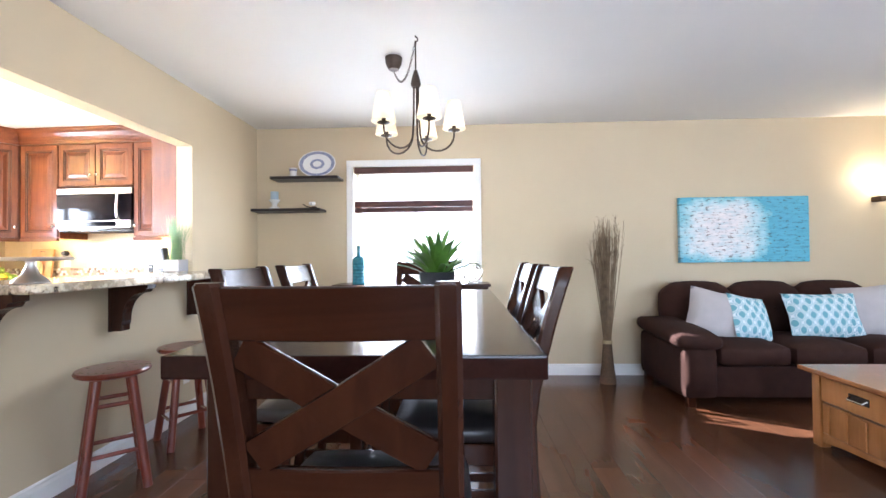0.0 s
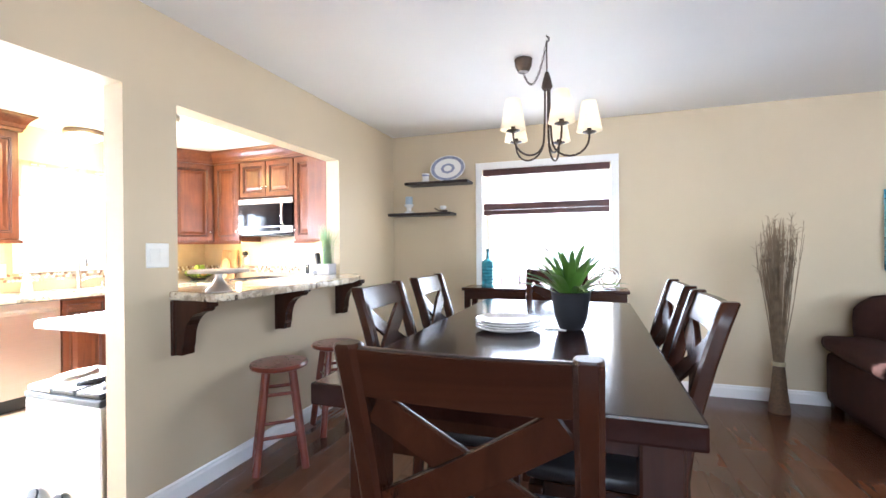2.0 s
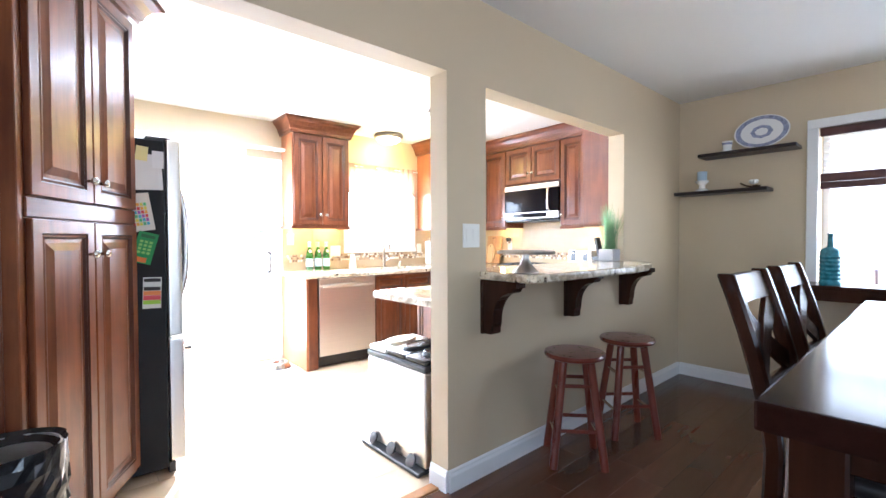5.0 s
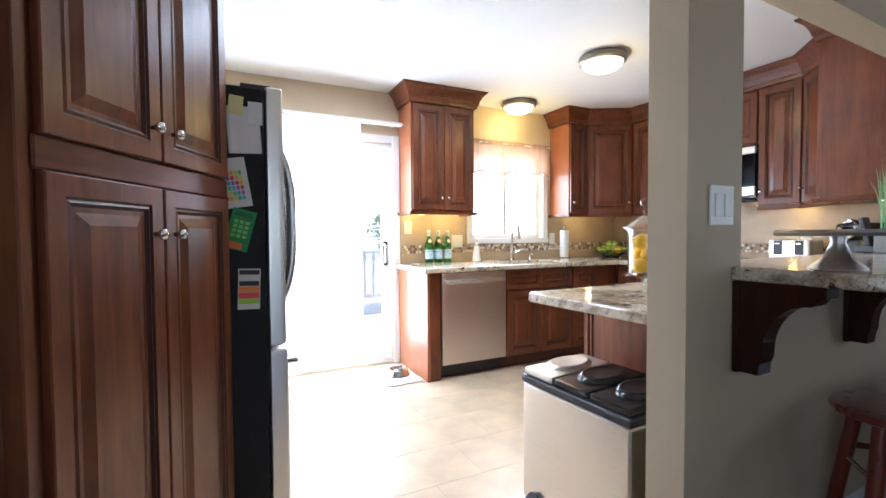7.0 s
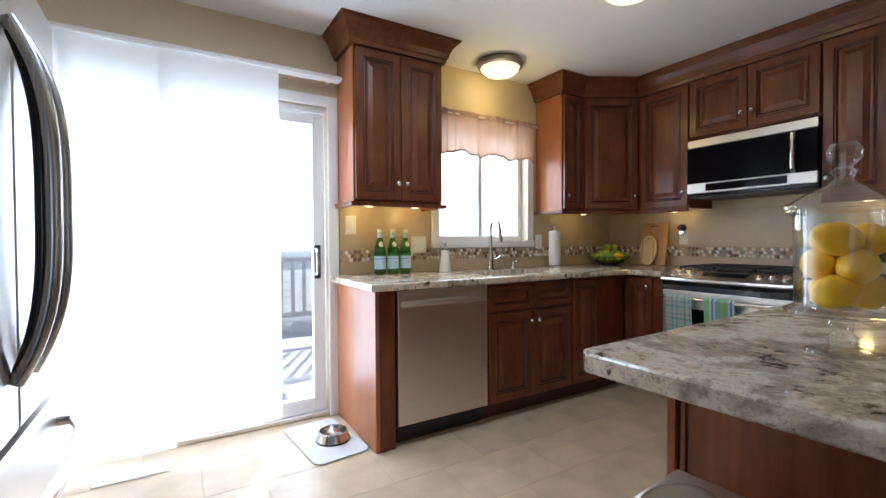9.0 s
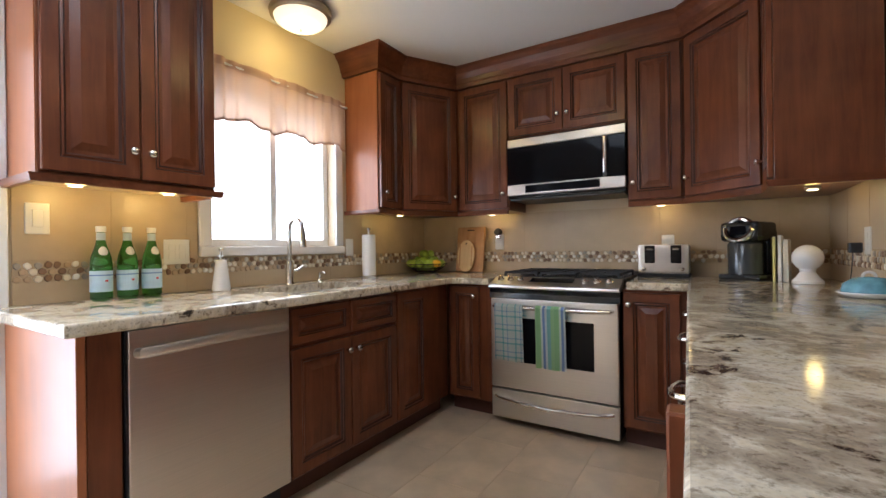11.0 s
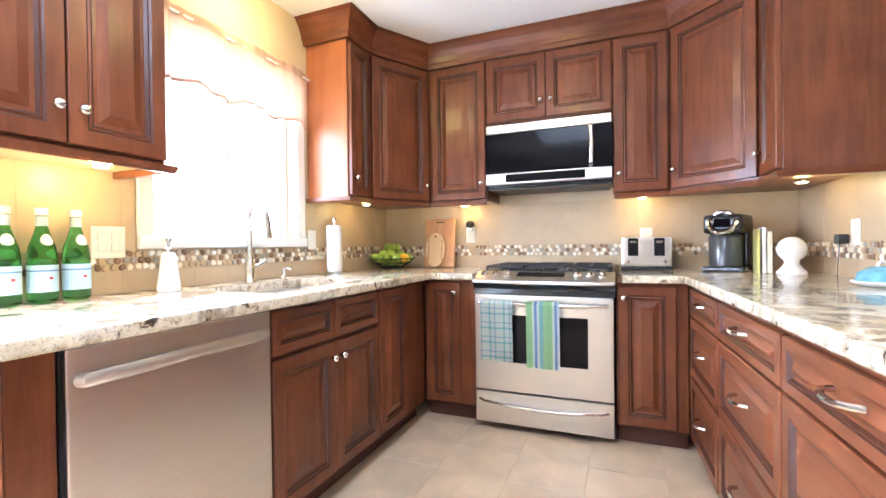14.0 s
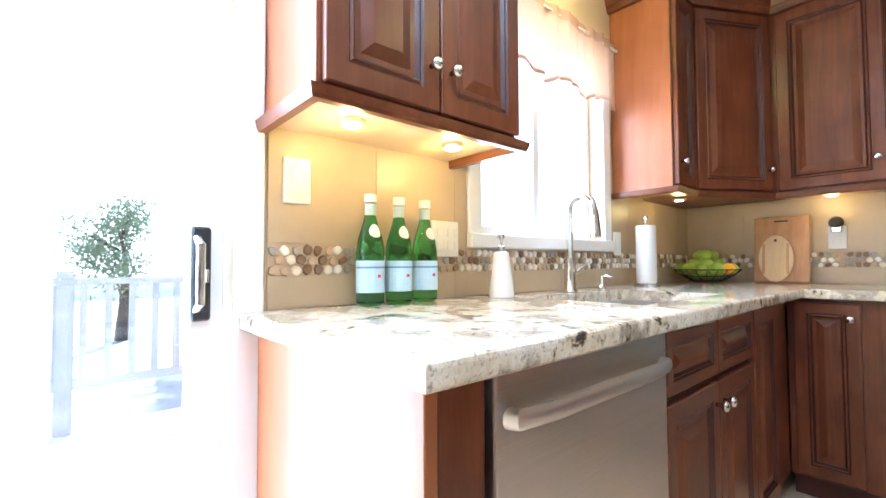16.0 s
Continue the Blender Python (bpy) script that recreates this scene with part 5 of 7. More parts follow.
chain((_cx, _cy, 2.30), (0, 0, 2.35), 0.14, ch)
part("cord", tube([(0, 0, 2.35), (0, 0, 2.26), (0, 0, 2.18)], 0.004, 6), M_BRONZE, ch)
part("hub", lathe([(0.0, 2.185), (0.010, 2.18), (0.022, 2.14), (0.030, 2.10), (0.022, 2.085), (0.0, 2.08)], 18), M_BRONZE, ch, "", True)
for _i in range(5):
    _a = 6 + 72 * _i
    _m = pose(0, 0, 0, 0, 0, _a)
    _p = [(0.013, 0, 2.09), (0.015, 0, 1.95), (0.020, 0, 1.86)] + arc((0.119, 0, 1.82), 0.096, 180, 355, 10) + [(0.215, 0, 1.83)]
    arm = part("arm", moved(tube([Vector(q) for q in _p], 0.0055, 7), _m), M_BRONZE, ch, "", True)
    _e = (_m @ Vector((0.215, 0, 0)))
    part("cup", lathe([(0.0, 1.830), (0.012, 1.835), (0.036, 1.843), (0.034, 1.847), (0.012, 1.843), (0.011, 1.880), (0.0, 1.880)], 16, at=(_e.x, _e.y, 0)), M_BRONZE, arm)
    part("bulb", lathe([(0.0, 1.881), (0.010, 1.881), (0.015, 1.905), (0.008, 1.930), (0.0, 1.935)], 12, at=(_e.x, _e.y, 0)), M_BULB, arm, "lit candle bulb")
    part("shade", lathe([(0.066, 1.850), (0.037, 2.005), (0.0365, 2.005), (0.0655, 1.850)], 24, at=(_e.x, _e.y, 0)), M_SHADE, arm, "cream fabric cone shade", True)
    _w = HERE @ Vector((0.31 + _e.x, 3.01 + _e.y, 1.92))
    point_lamp("chandelier_bulb", _w, 0.75, (1.0, 0.85, 0.64), 0.015)

# bar stools
def bar_stool(at, turn):
    s = thing("bar_stool", "round red-cherry wooden bar stool with wood and steel rungs", "stool", at, turn, "stools at the bar")
    part("seat", lathe([(0.0, 0.552), (0.135, 0.552), (0.158, 0.562), (0.163, 0.574), (0.158, 0.585), (0.12, 0.588), (0.0, 0.583)], 36), M_STOOL, s, "round polished seat", True)
    feet = [(0.185 * math.cos(radians(45 + 90 * i)), 0.185 * math.sin(radians(45 + 90 * i))) for i in range(4)]
    tops = [(0.098 * math.cos(radians(45 + 90 * i)), 0.098 * math.sin(radians(45 + 90 * i))) for i in range(4)]
    for f, t in zip(feet, tops):
        part("leg", tube([(f[0], f[1], 0), (f[0] * 0.86 + t[0] * 0.14, f[1] * 0.86 + t[1] * 0.14, 0.08), ((f[0] + t[0]) / 2, (f[1] + t[1]) / 2, 0.28), (t[0], t[1], 0.552)], 0.0215, 12), M_STOOL, s, "", True)
    for i in range(4):
        for z in ((0.16, 0.38) if i % 2 else (0.19, 0.42)):
            k = z / 0.552
            a = [feet[i][j] + (tops[i][j] - feet[i][j]) * k for j in (0, 1)]
            b = [feet[(i + 1) % 4][j] + (tops[(i + 1) % 4][j] - feet[(i + 1) % 4][j]) * k for j in (0, 1)]
            part("rung", tube([(*a, z), ((a[0] + b[0]) / 2, (a[1] + b[1]) / 2, z), (*b, z)], 0.0085 if i % 2 else 0.0105, 8), M_CHROME if i % 2 else M_STOOL, s, "thin steel rung" if i % 2 else "", True)
    return s


_stool = bar_stool((-1.20, 2.70, 0), 42)
copy_thing(_stool, HERE @ pose(-1.17, 3.25, 0, 0, 0, 50))


def wall_plate(name, label, at, turn, kind="switch", gangs=2):
    """A switch or socket plate on a wall; it faces local -y."""
    p = thing(name, label, kind, at, turn)
    w = 0.0135 + 0.0225 * gangs
    part("plate", box(-w, w, -0.006, 0.0, -0.058, 0.058, 0.003), M_PLASTIC, p)
    for g in range(gangs):
        x = (g - (gangs - 1) / 2) * 0.046
        if kind == "switch":
            part("rocker", box(x - 0.016, x + 0.016, -0.009, -0.0062, -0.033, 0.033, 0.002), M_PLASTIC, p)
        else:
            for z in (-0.02, 0.02):
                part("socket", box(x - 0.015, x + 0.015, -0.008, -0.0062, z - 0.014, z + 0.014, 0.002), M_PLASTIC, p)
    return p


wall_plate("light_switch", "white double light switch on the beige wall", (DX1 + 0.001, 2.115, 1.215), 90, "switch", 2)
wall_plate("wall_outlet", "white wall outlet low under the bar", (DX1 + 0.001, 3.62, 0.30), 90, "outlet", 1)

# ---- living room ----
vs = thing("reed_vase", "tall cone of dried reeds in a woven fibre base", "vase", (1.835, 4.475, 0))
part("base", lathe([(0.0, 0.0), (0.069, 0.0), (0.070, 0.02), (0.052, 0.16), (0.036, 0.36), (0.034, 0.37), (0.0, 0.37)], 24), M_WICKER, vs, "woven fibre cone", True)
part("band", lathe([(0.036, 0.345), (0.042, 0.345), (0.042, 0.375), (0.036, 0.375)], 20), plain("pale_raffia", (0.42, 0.34, 0.20), 0.8), vs)
_rng = random.Random(9)
_bm = bmesh.new()
for _i in range(150):
    _a, _r = _rng.random() * 6.283, _rng.random() ** 0.6
    _top = 1.12 + 0.34 * _rng.random()
    _k = _r * (0.085 + 0.075 * _rng.random())
    _c, _s = math.cos(_a), math.sin(_a)
    _pts = [(0.028 * _r * _c, 0.028 * _r * _s, 0.33), (0.045 * _r * _c, 0.045 * _r * _s, 0.5), (_k * 0.62 * _c, _k * 0.62 * _s, 0.8), (_k * _c, _k * _s, _top - 0.1), ((_k + 0.015 * _rng.uniform(-1, 1)) * _c, (_k + 0.015 * _rng.uniform(-1, 1)) * _s, _top)]
    tube(_pts, 0.0032, 4, _bm, 0.0012)
    for _t in range(3):
        _q = Vector(_pts[3]).lerp(Vector(_pts[4]), _rng.uniform(-1.2, 1.0))
        _d = Vector((_rng.uniform(-1, 1), _rng.uniform(-1, 1), _rng.uniform(0.2, 1.4))).normalized() * _rng.uniform(0.025, 0.06)
        tube([_q, _q + _d * 0.6 + Vector((0, 0, 0.006)), _q + _d], 0.0019, 3, _bm, 0.0008)
part("reeds", _bm, M_REED, vs, "bundle of thin dried reeds")


sofa = thing("sofa", "dark brown microfibre three-seat sofa with padded rolled arms", "sofa", (2.140, 3.80, 0))
part("base", soft_box(0.20, 1.98, 0.06, 0.86, 0.06, 0.30, 0.03), M_SOFA, sofa, "", True)
for _i in range(3):
    part("seat_cushion", soft_box(0.29 + _i * 0.535, 0.815 + _i * 0.535, 0.02, 0.66, 0.290, 0.455, 0.055, 0.025), M_SOFA, sofa, "plump seat cushion", True)
    part("back_cushion", moved(soft_box(0.21 + _i * 0.575, 0.775 + _i * 0.575, -0.11, 0.11, 0.0, 0.44, 0.085, 0.035), pose(0, 0.70, 0.415, -10)), M_SOFA, sofa, "plump back cushion", True)
    part("tuft_button", ball(0.012, (0.49 + _i * 0.575, 0.575, 0.66), (1, 0.6, 1), n=8), M_SOFA, sofa)
part("back_frame", soft_box(0.24, 1.92, 0.74, 0.88, 0.30, 0.77, 0.05), M_SOFA, sofa, "", True)
for _x0 in (0.03, 1.90):
    part("arm", soft_box(_x0, _x0 + 0.255, 0.02, 0.84, 0.06, 0.45, 0.05, 0.02), M_SOFA, sofa, "", True)
    part("arm_pad", moved(soft_box(_x0 - 0.045, _x0 + 0.285, -0.02, 0.82, -0.062, 0.062, 0.06, 0.02), pose(0, 0.0, 0.478, 3)), M_SOFA, sofa, "rounded arm pad", True)
for _x in (0.10, 2.08):
    for _y in (0.08, 0.80):
        part("foot", box(_x - 0.03, _x + 0.03, _y - 0.03, _y + 0.03, 0.0, 0.07, 0.004), M_ESPRESSO, sofa)


def trellis(name):
    """Aqua cloth with a white interlaced ring pattern."""
    m, nt, b = shader(name)
    tc = nt.nodes.new("ShaderNodeTexCoord")
    sp = nt.nodes.new("ShaderNodeSeparateXYZ")
    nt.links.new(tc.outputs["Object"], sp.inputs[0])

    def mt(op, a, c):
        n = nt.nodes.new("ShaderNodeMath")
        n.operation = op
        for i, v in enumerate((a, c)):
            if isinstance(v, (int, float)):
                n.inputs[i].default_value = v
            elif v is not None:
                nt.links.new(v, n.inputs[i])
        return n.outputs[0]
    u = mt("COSINE", mt("MULTIPLY", sp.outputs[0], 75.0), None)
    w = mt("COSINE", mt("MULTIPLY", sp.outputs[2], 55.0), None)
    d = mt("ABSOLUTE", mt("ADD", u, w), None)
    e = mt("ABSOLUTE", mt("SUBTRACT", d, 0.75), None)
    r = ramp(nt, mt("MINIMUM", d, e), [(0.16, (0.74, 0.78, 0.78)), (0.26, (0.16, 0.36, 0.42))])
    nt.links.new(r.outputs[0], b.inputs["Base Color"])
    b.inputs["Roughness"].default_value = 0.85
    n2 = nd(nt, "ShaderNodeTexNoise", Scale=300.0)
    nt.links.new(tc.outputs["Object"], n2.inputs["Vector"])
    bump(nt, b, n2.outputs[0], 0.4, 0.001)
    return m


M_TRELLIS = trellis("aqua_trellis_cloth")


def pillow(label, at, size, tilt, turn, roll, material):
    w, h, t = size
    bm = bmesh.new()
    n = 12
    rows = {}
    for s in (-1, 1):
        for i in range(n + 1):
            for k in range(n + 1):
                u, v = i / n * 2 - 1, k / n * 2 - 1
                edge = abs(u) == 1 or abs(v) == 1
                if s == 1 and edge:
                    rows[s, i, k] = rows[-1, i, k]
                    continue
                f = ((1 - u * u) * (1 - v * v)) ** 0.45
                pinch = 1 - 0.06 * (1 - abs(u * v))
                rows[s, i, k] = bm.verts.new((u * w / 2 * pinch, s * t / 2 * f, h / 2 + v * h / 2 * pinch))
    for s in (-1, 1):
        for i in range(n):
            for k in range(n):
                bm.faces.new((rows[s, i, k], rows[s, i + 1, k], rows[s, i + 1, k + 1], rows[s, i, k + 1]))
    ob = part("throw_pillow", bm, material, None, "", True)
    ob.matrix_basis = HERE @ pose(*at, 0, 0, turn) @ pose(0, 0, 0, -tilt, 0, 0) @ pose(0, 0, 0, 0, roll, 0)
    return tagged(ob, label, "pillow", "pillows on the sofa")


pillow("grey linen throw pillow leaning in the sofa corner", (2.54, 4.11, 0.455), (0.42, 0.40, 0.15), 22, -12, 14, M_LINEN)
pillow("aqua and white trellis pillow leaning on the grey one", (2.83, 4.05, 0.455), (0.36, 0.36, 0.14), 24, 20, 12, M_TRELLIS)
pillow("aqua and white trellis lumbar pillow upright on the sofa", (3.43, 4.10, 0.455), (0.57, 0.36, 0.15), 20, 0, 0, M_TRELLIS)
pillow("grey linen throw pillow beside the lumbar pillow", (3.86, 4.14, 0.455), (0.46, 0.42, 0.15), 20, -14, -6, M_LINEN)

# painting
def seascape(name):
    m, nt, b = shader(name)
    mp = coords(nt)
    sp = nt.nodes.new("ShaderNodeSeparateXYZ")
    nt.links.new(mp.outputs[0], sp.inputs[0])
    n1 = nd(nt, "ShaderNodeTexNoise", Scale=4.0, Detail=6.0)
    nt.links.new(mp.outputs[0], n1.inputs["Vector"])
    n1.inputs["Scale"].default_value, n1.inputs["Roughness"].default_value = 5.0, 0.7

    def mt(op, a, c, e=0.0):
        n = nt.nodes.new("ShaderNodeMath")
        n.operation = op
        for k, v in enumerate((a, c, e)):
            if isinstance(v, (int, float)):
                n.inputs[k].default_value = v
            else:
                nt.links.new(v, n.inputs[k])
        return n.outputs[0]
    # white field left of the middle, aqua towards the right end and round the rims
    across = mt("POWER", mt("MULTIPLY", mt("ABSOLUTE", mt("ADD", sp.outputs[0], 0.20), 0.0), 1.75), 2.4)
    rim = mt("POWER", mt("MULTIPLY", mt("ABSOLUTE", sp.outputs[2], 0.0), 3.4), 5.0)
    tone = mt("ADD", mt("MULTIPLY_ADD", n1.outputs[0], 0.9, across), mt("MULTIPLY", rim, 0.45))
    base = ramp(nt, tone, [(0.42, (0.70, 0.67, 0.68)), (0.58, (0.64, 0.68, 0.70)), (0.74, (0.40, 0.60, 0.65)), (0.95, (0.17, 0.46, 0.56)), (1.0, (0.10, 0.38, 0.52))])
    dash = nt.nodes.new("ShaderNodeMapping")
    dash.inputs["Scale"].default_value = (20, 1, 62)
    nt.links.new(mp.outputs[0], dash.inputs["Vector"])
    n2 = nd(nt, "ShaderNodeTexNoise", Scale=1.0, Detail=2.5, Roughness=0.55)
    nt.links.new(dash.outputs[0], n2.inputs["Vector"])
    stroke = nt.nodes.new("ShaderNodeMapping")
    stroke.inputs["Scale"].default_value = (7, 1, 40)
    stroke.inputs["Location"].default_value = (3, 0, 7)
    nt.links.new(mp.outputs[0], stroke.inputs["Vector"])
    n3 = nd(nt, "ShaderNodeTexNoise", Scale=1.0, Detail=4.0, Roughness=0.6)
    nt.links.new(stroke.outputs[0], n3.inputs["Vector"])
    fl = ramp(nt, n2.outputs[0], [(0.33, (0.26, 0.20, 0.19)), (0.385, (0.62, 0.55, 0.52)), (0.42, (1, 1, 1)), (0.72, (1.12, 1.1, 1.08))])
    st_ = ramp(nt, n3.outputs[0], [(0.36, (0.74, 0.86, 0.90)), (0.5, (1, 1, 1)), (0.64, (1.12, 1.08, 1.06))])
    last = base.outputs[0]
    for layer in (st_, fl):
        mx = nt.nodes.new("ShaderNodeMix")
        mx.data_type, mx.blend_type = "RGBA", "MULTIPLY"
        mx.inputs[0].default_value = 0.85
        nt.links.new(last, mx.inputs[6])
        nt.links.new(layer.outputs[0], mx.inputs[7])
        last = mx.outputs[2]
    nt.links.new(last, b.inputs["Base Color"])
    b.inputs["Roughness"].default_value = 0.55
    bump(nt, b, n2.outputs[0], 0.6, 0.004)
    return m


art = thing("wall_painting", "large abstract canvas in aqua and white over the sofa", "painting", (3.165, NY - 0.001, 1.345))
part("canvas", box(-0.583, 0.583, -0.042, 0.0, -0.302, 0.302, 0.004), seascape("aqua_oil_paint"), art)
sc = thing("wall_sconce", "lit frosted glass uplight sconce on a dark bracket", "wall lamp", (4.36, NY, 1.64))
part("bracket", box(-0.03, 0.03, -0.10, -0.001, -0.06, -0.01, 0.005), M_BRONZE, sc)
part("bowl", lathe([(0.0, -0.01), (0.05, 0.0), (0.10, 0.04), (0.13, 0.09), (0.125, 0.09), (0.095, 0.045), (0.045, 0.01), (0.0, 0.0)], 28, at=(0, -0.135, 0)), M_LIGHTGLASS, sc, "frosted glass bowl", True)
point_lamp("sconce_bulb", HERE @ Vector((4.36, NY - 0.14, 1.76)), 2.6, (1.0, 0.74, 0.46), 0.04)

# coffee table
ct = thing("coffee_table", "mission-style honey oak coffee table with drawer and slats", "coffee table", (2.62, 2.10, 0))
part("top", box(-0.04, 0.72, -0.06, 1.20, 0.425, 0.452, 0.006), M_OAK_TOP, ct, "darker oak top")
for _x in (0.0, 0.62):
    for _y in (0.0, 1.08):
        part("leg", box(_x, _x + 0.06, _y, _y + 0.06, 0, 0.424, 0.004), M_OAK, ct)
part("side_board", box(0.01, 0.03, 0.06, 1.08, 0.09, 0.26, 0.002), M_OAK, ct)
part("end_board", box(0.06, 0.62, 1.09, 1.11, 0.09, 0.42, 0.002), M_OAK, ct)
part("end_board", box(0.06, 0.62, 0.03, 0.05, 0.09, 0.42, 0.002), M_OAK, ct)
part("side_board", box(0.65, 0.67, 0.06, 1.08, 0.09, 0.42, 0.002), M_OAK, ct)
for _y0, _y1 in ((0.07, 0.56), (0.58, 1.07)):
    d = part("drawer", box(-0.004, 0.03, _y0, _y1, 0.275, 0.415, 0.004), M_OAK, ct, "oak drawer front")
    part("handle_plate", box(-0.008, -0.004, (_y0 + _y1) / 2 - 0.06, (_y0 + _y1) / 2 + 0.06, 0.335, 0.375, 0.001), M_BRONZE, d)
    part("handle", tube([(-0.008, (_y0 + _y1) / 2 - 0.05, 0.36), (-0.028, (_y0 + _y1) / 2 - 0.045, 0.345), (-0.028, (_y0 + _y1) / 2 + 0.045, 0.345), (-0.008, (_y0 + _y1) / 2 + 0.05, 0.36)], 0.005, 6), M_CHROME, d)
for _i in range(9):
    part("slat", box(-0.002, 0.009, 0.10 + _i * 0.115, 0.145 + _i * 0.115, 0.095, 0.255, 0.003), M_OAK, ct)
part("apron_arch", prism([(0.06, 0.0), (1.08, 0.0), (1.08, -0.06), (0.95, -0.04), (0.57, -0.02), (0.19, -0.04), (0.06, -0.06)], 0, 0.018), M_OAK, ct).matrix_basis = Matrix(((0, 0, 1, 0.011), (1, 0, 0, 0), (0, 1, 0, 0.089), (0, 0, 0, 1)))
HERE = Matrix()

# ---- kitchen fittings and loose things ----
ZC = CT1 + 0.001


def flush_light(at, watts):
    f = thing("ceiling_light", "lit frosted dome ceiling light with aged nickel rim", "ceiling light", at, 0, "kitchen ceiling lights")
    part("rim", lathe([(0.0, -0.001), (0.155, -0.001), (0.165, -0.02), (0.160, -0.042), (0.142, -0.050), (0.135, -0.042), (0.0, -0.04)], 36), M_NICKEL, f, "aged nickel rim", True)
    part("dome", lathe([(0.140, -0.046), (0.132, -0.066), (0.105, -0.088), (0.06, -0.103), (0.0, -0.108)], 36), M_LIGHTGLASS, f, "lit frosted glass dome", True)
    part("finial", lathe([(0.0, -0.107), (0.008, -0.110), (0.010, -0.118), (0.0, -0.126)], 12), M_NICKEL, f)
    point_lamp("ceiling_bulb", (at[0], at[1], at[2] - 0.16), watts, (1.0, 0.70, 0.20), 0.08)


flush_light((-3.97, 3.39, CEIL), 18)
flush_light((-2.84, 3.29, CEIL), 11)

# valance over the sink window
_bm = bmesh.new()
_cols = []
for _i in range(121):
    _u = _i / 120
    _row = []
    for _k in range(9):
        _v = _k / 8
        _dx = (0.010 + 0.007 * math.sin(_u * 17)) * math.sin(_u * 74 + 2.2 * math.sin(_u * 9)) * (0.45 + 0.55 * _v) + 0.008 * math.sin(_u * 23 + 1)
        _z = 2.035 - _v * (0.295 + 0.014 * math.sin(_u * 19 + 0.6) + 0.006 * math.sin(_u * 47))
        _row.append(_bm.verts.new((WX + 0.055 + _dx, 2.97 + 0.95 * _u, _z)))
    _cols.append(_row)
for _a, _b in zip(_cols, _cols[1:]):
    for _k in range(8):
        _bm.faces.new((_a[_k], _b[_k], _b[_k + 1], _a[_k + 1]))
_head, _hem = bmesh.new(), bmesh.new()
for _a, _b in zip(_cols, _cols[1:]):
    for _edge, _row, _hi, _lo in ((_head, 0, 0.016, -0.028), (_hem, 8, 0.014, -0.002)):
        _p, _q = _a[_row].co, _b[_row].co
        _up, _dn = Vector((0.004, 0, _hi)), Vector((0.004, 0, _lo))
        _edge.faces.new([_edge.verts.new(w) for w in (_p + _up, _q + _up, _q + _dn, _p + _dn)])
val = thing("window_valance", "sheer peach ruffled valance over the sink window", "curtain")
part("cloth", _bm, M_VALANCE, val, "sheer peach cloth", True)
part("heading", _head, M_VALANCE_HEM, val, "gathered heading", True)
part("hem", _hem, M_VALANCE_HEM, val, "stitched hem", True)
part("rod", tube([(WX + 0.05, 2.95, 2.025), (WX + 0.05, 3.94, 2.025)], 0.006, 8), M_TRIM, val)
for _y in (2.96, 3.93):
    part("rod_bracket", box(WX + 0.001, WX + 0.05, _y - 0.006, _y + 0.006, 2.018, 2.032, 0.002), M_TRIM, val)

# sink and tap
sk = thing("kitchen_sink", "stainless double-bowl undermount sink", "sink", (0, 0, 0))
for _y0, _y1 in ((3.045, 3.345), (3.375, 3.675)):
    bm = bmesh.new()
    box(-4.035, -4.030, _y0, _y1, 0.68, CT0 - 0.001, bm=bm)
    box(-3.660, -3.655, _y0, _y1, 0.68, CT0 - 0.001, bm=bm)
    box(-4.030, -3.660, _y0, _y0 + 0.005, 0.68, CT0 - 0.001, bm=bm)
    box(-4.030, -3.660, _y1 - 0.005, _y1, 0.68, CT0 - 0.001, bm=bm)
    box(-4.030, -3.660, _y0, _y1, 0.674, 0.680, bm=bm)
    bowl = part("bowl", bm, M_STEEL, sk, "stainless bowl")
    part("drain", lathe([(0.0, 0.681), (0.04, 0.681), (0.045, 0.684), (0.03, 0.683), (0.0, 0.682)], 18, at=(-3.85, (_y0 + _y1) / 2, 0)), M_CHROME, bowl)
part("divider", box(-4.030, -3.660, 3.346, 3.374, 0.70, CT0 - 0.012, 0.006), M_STEEL, sk)

fa = thing("kitchen_faucet", "brushed nickel pull-down gooseneck faucet", "faucet", (-4.10, 3.40, ZC))
part("base", lathe([(0.0, 0.0), (0.028, 0.0), (0.028, 0.006), (0.022, 0.014), (0.023, 0.09), (0.017, 0.13), (0.0, 0.13)], 20), M_CHROME, fa, "", True)
part("spout", tube([(0, 0, 0.12), (0, 0, 0.295)] + arc((0.052, 0, 0.31), 0.052, 170, 20, 12) + [(0.106, 0, 0.295)], 0.0125, 12), M_CHROME, fa, "", True)
part("spray_head", tube([(0.105, 0, 0.305), (0.109, 0, 0.265), (0.113, 0, 0.205)], 0.015, 14, None, 0.019), M_CHROME, fa, "", True)
part("lever", tube([(0.0, 0.02, 0.07), (0.0, 0.05, 0.075), (0.012, 0.09, 0.10)], 0.007, 8), M_CHROME, fa, "", True)
sd = thing("soap_pump", "small brushed nickel soap pump beside the faucet", "soap dispenser", (-4.08, 3.60, ZC))
part("stem", lathe([(0.0, 0.0), (0.017, 0.0), (0.017, 0.01), (0.009, 0.018), (0.008, 0.055), (0.0, 0.056)], 14), M_CHROME, sd, "", True)
part("spout", tube([(0, 0, 0.052), (0.02, 0, 0.058), (0.045, 0, 0.05)], 0.005, 8), M_CHROME, sd, "", True)
dp = thing("soap_dispenser", "white ceramic soap bottle with steel pump", "soap dispenser", (-4.10, 3.00, ZC))
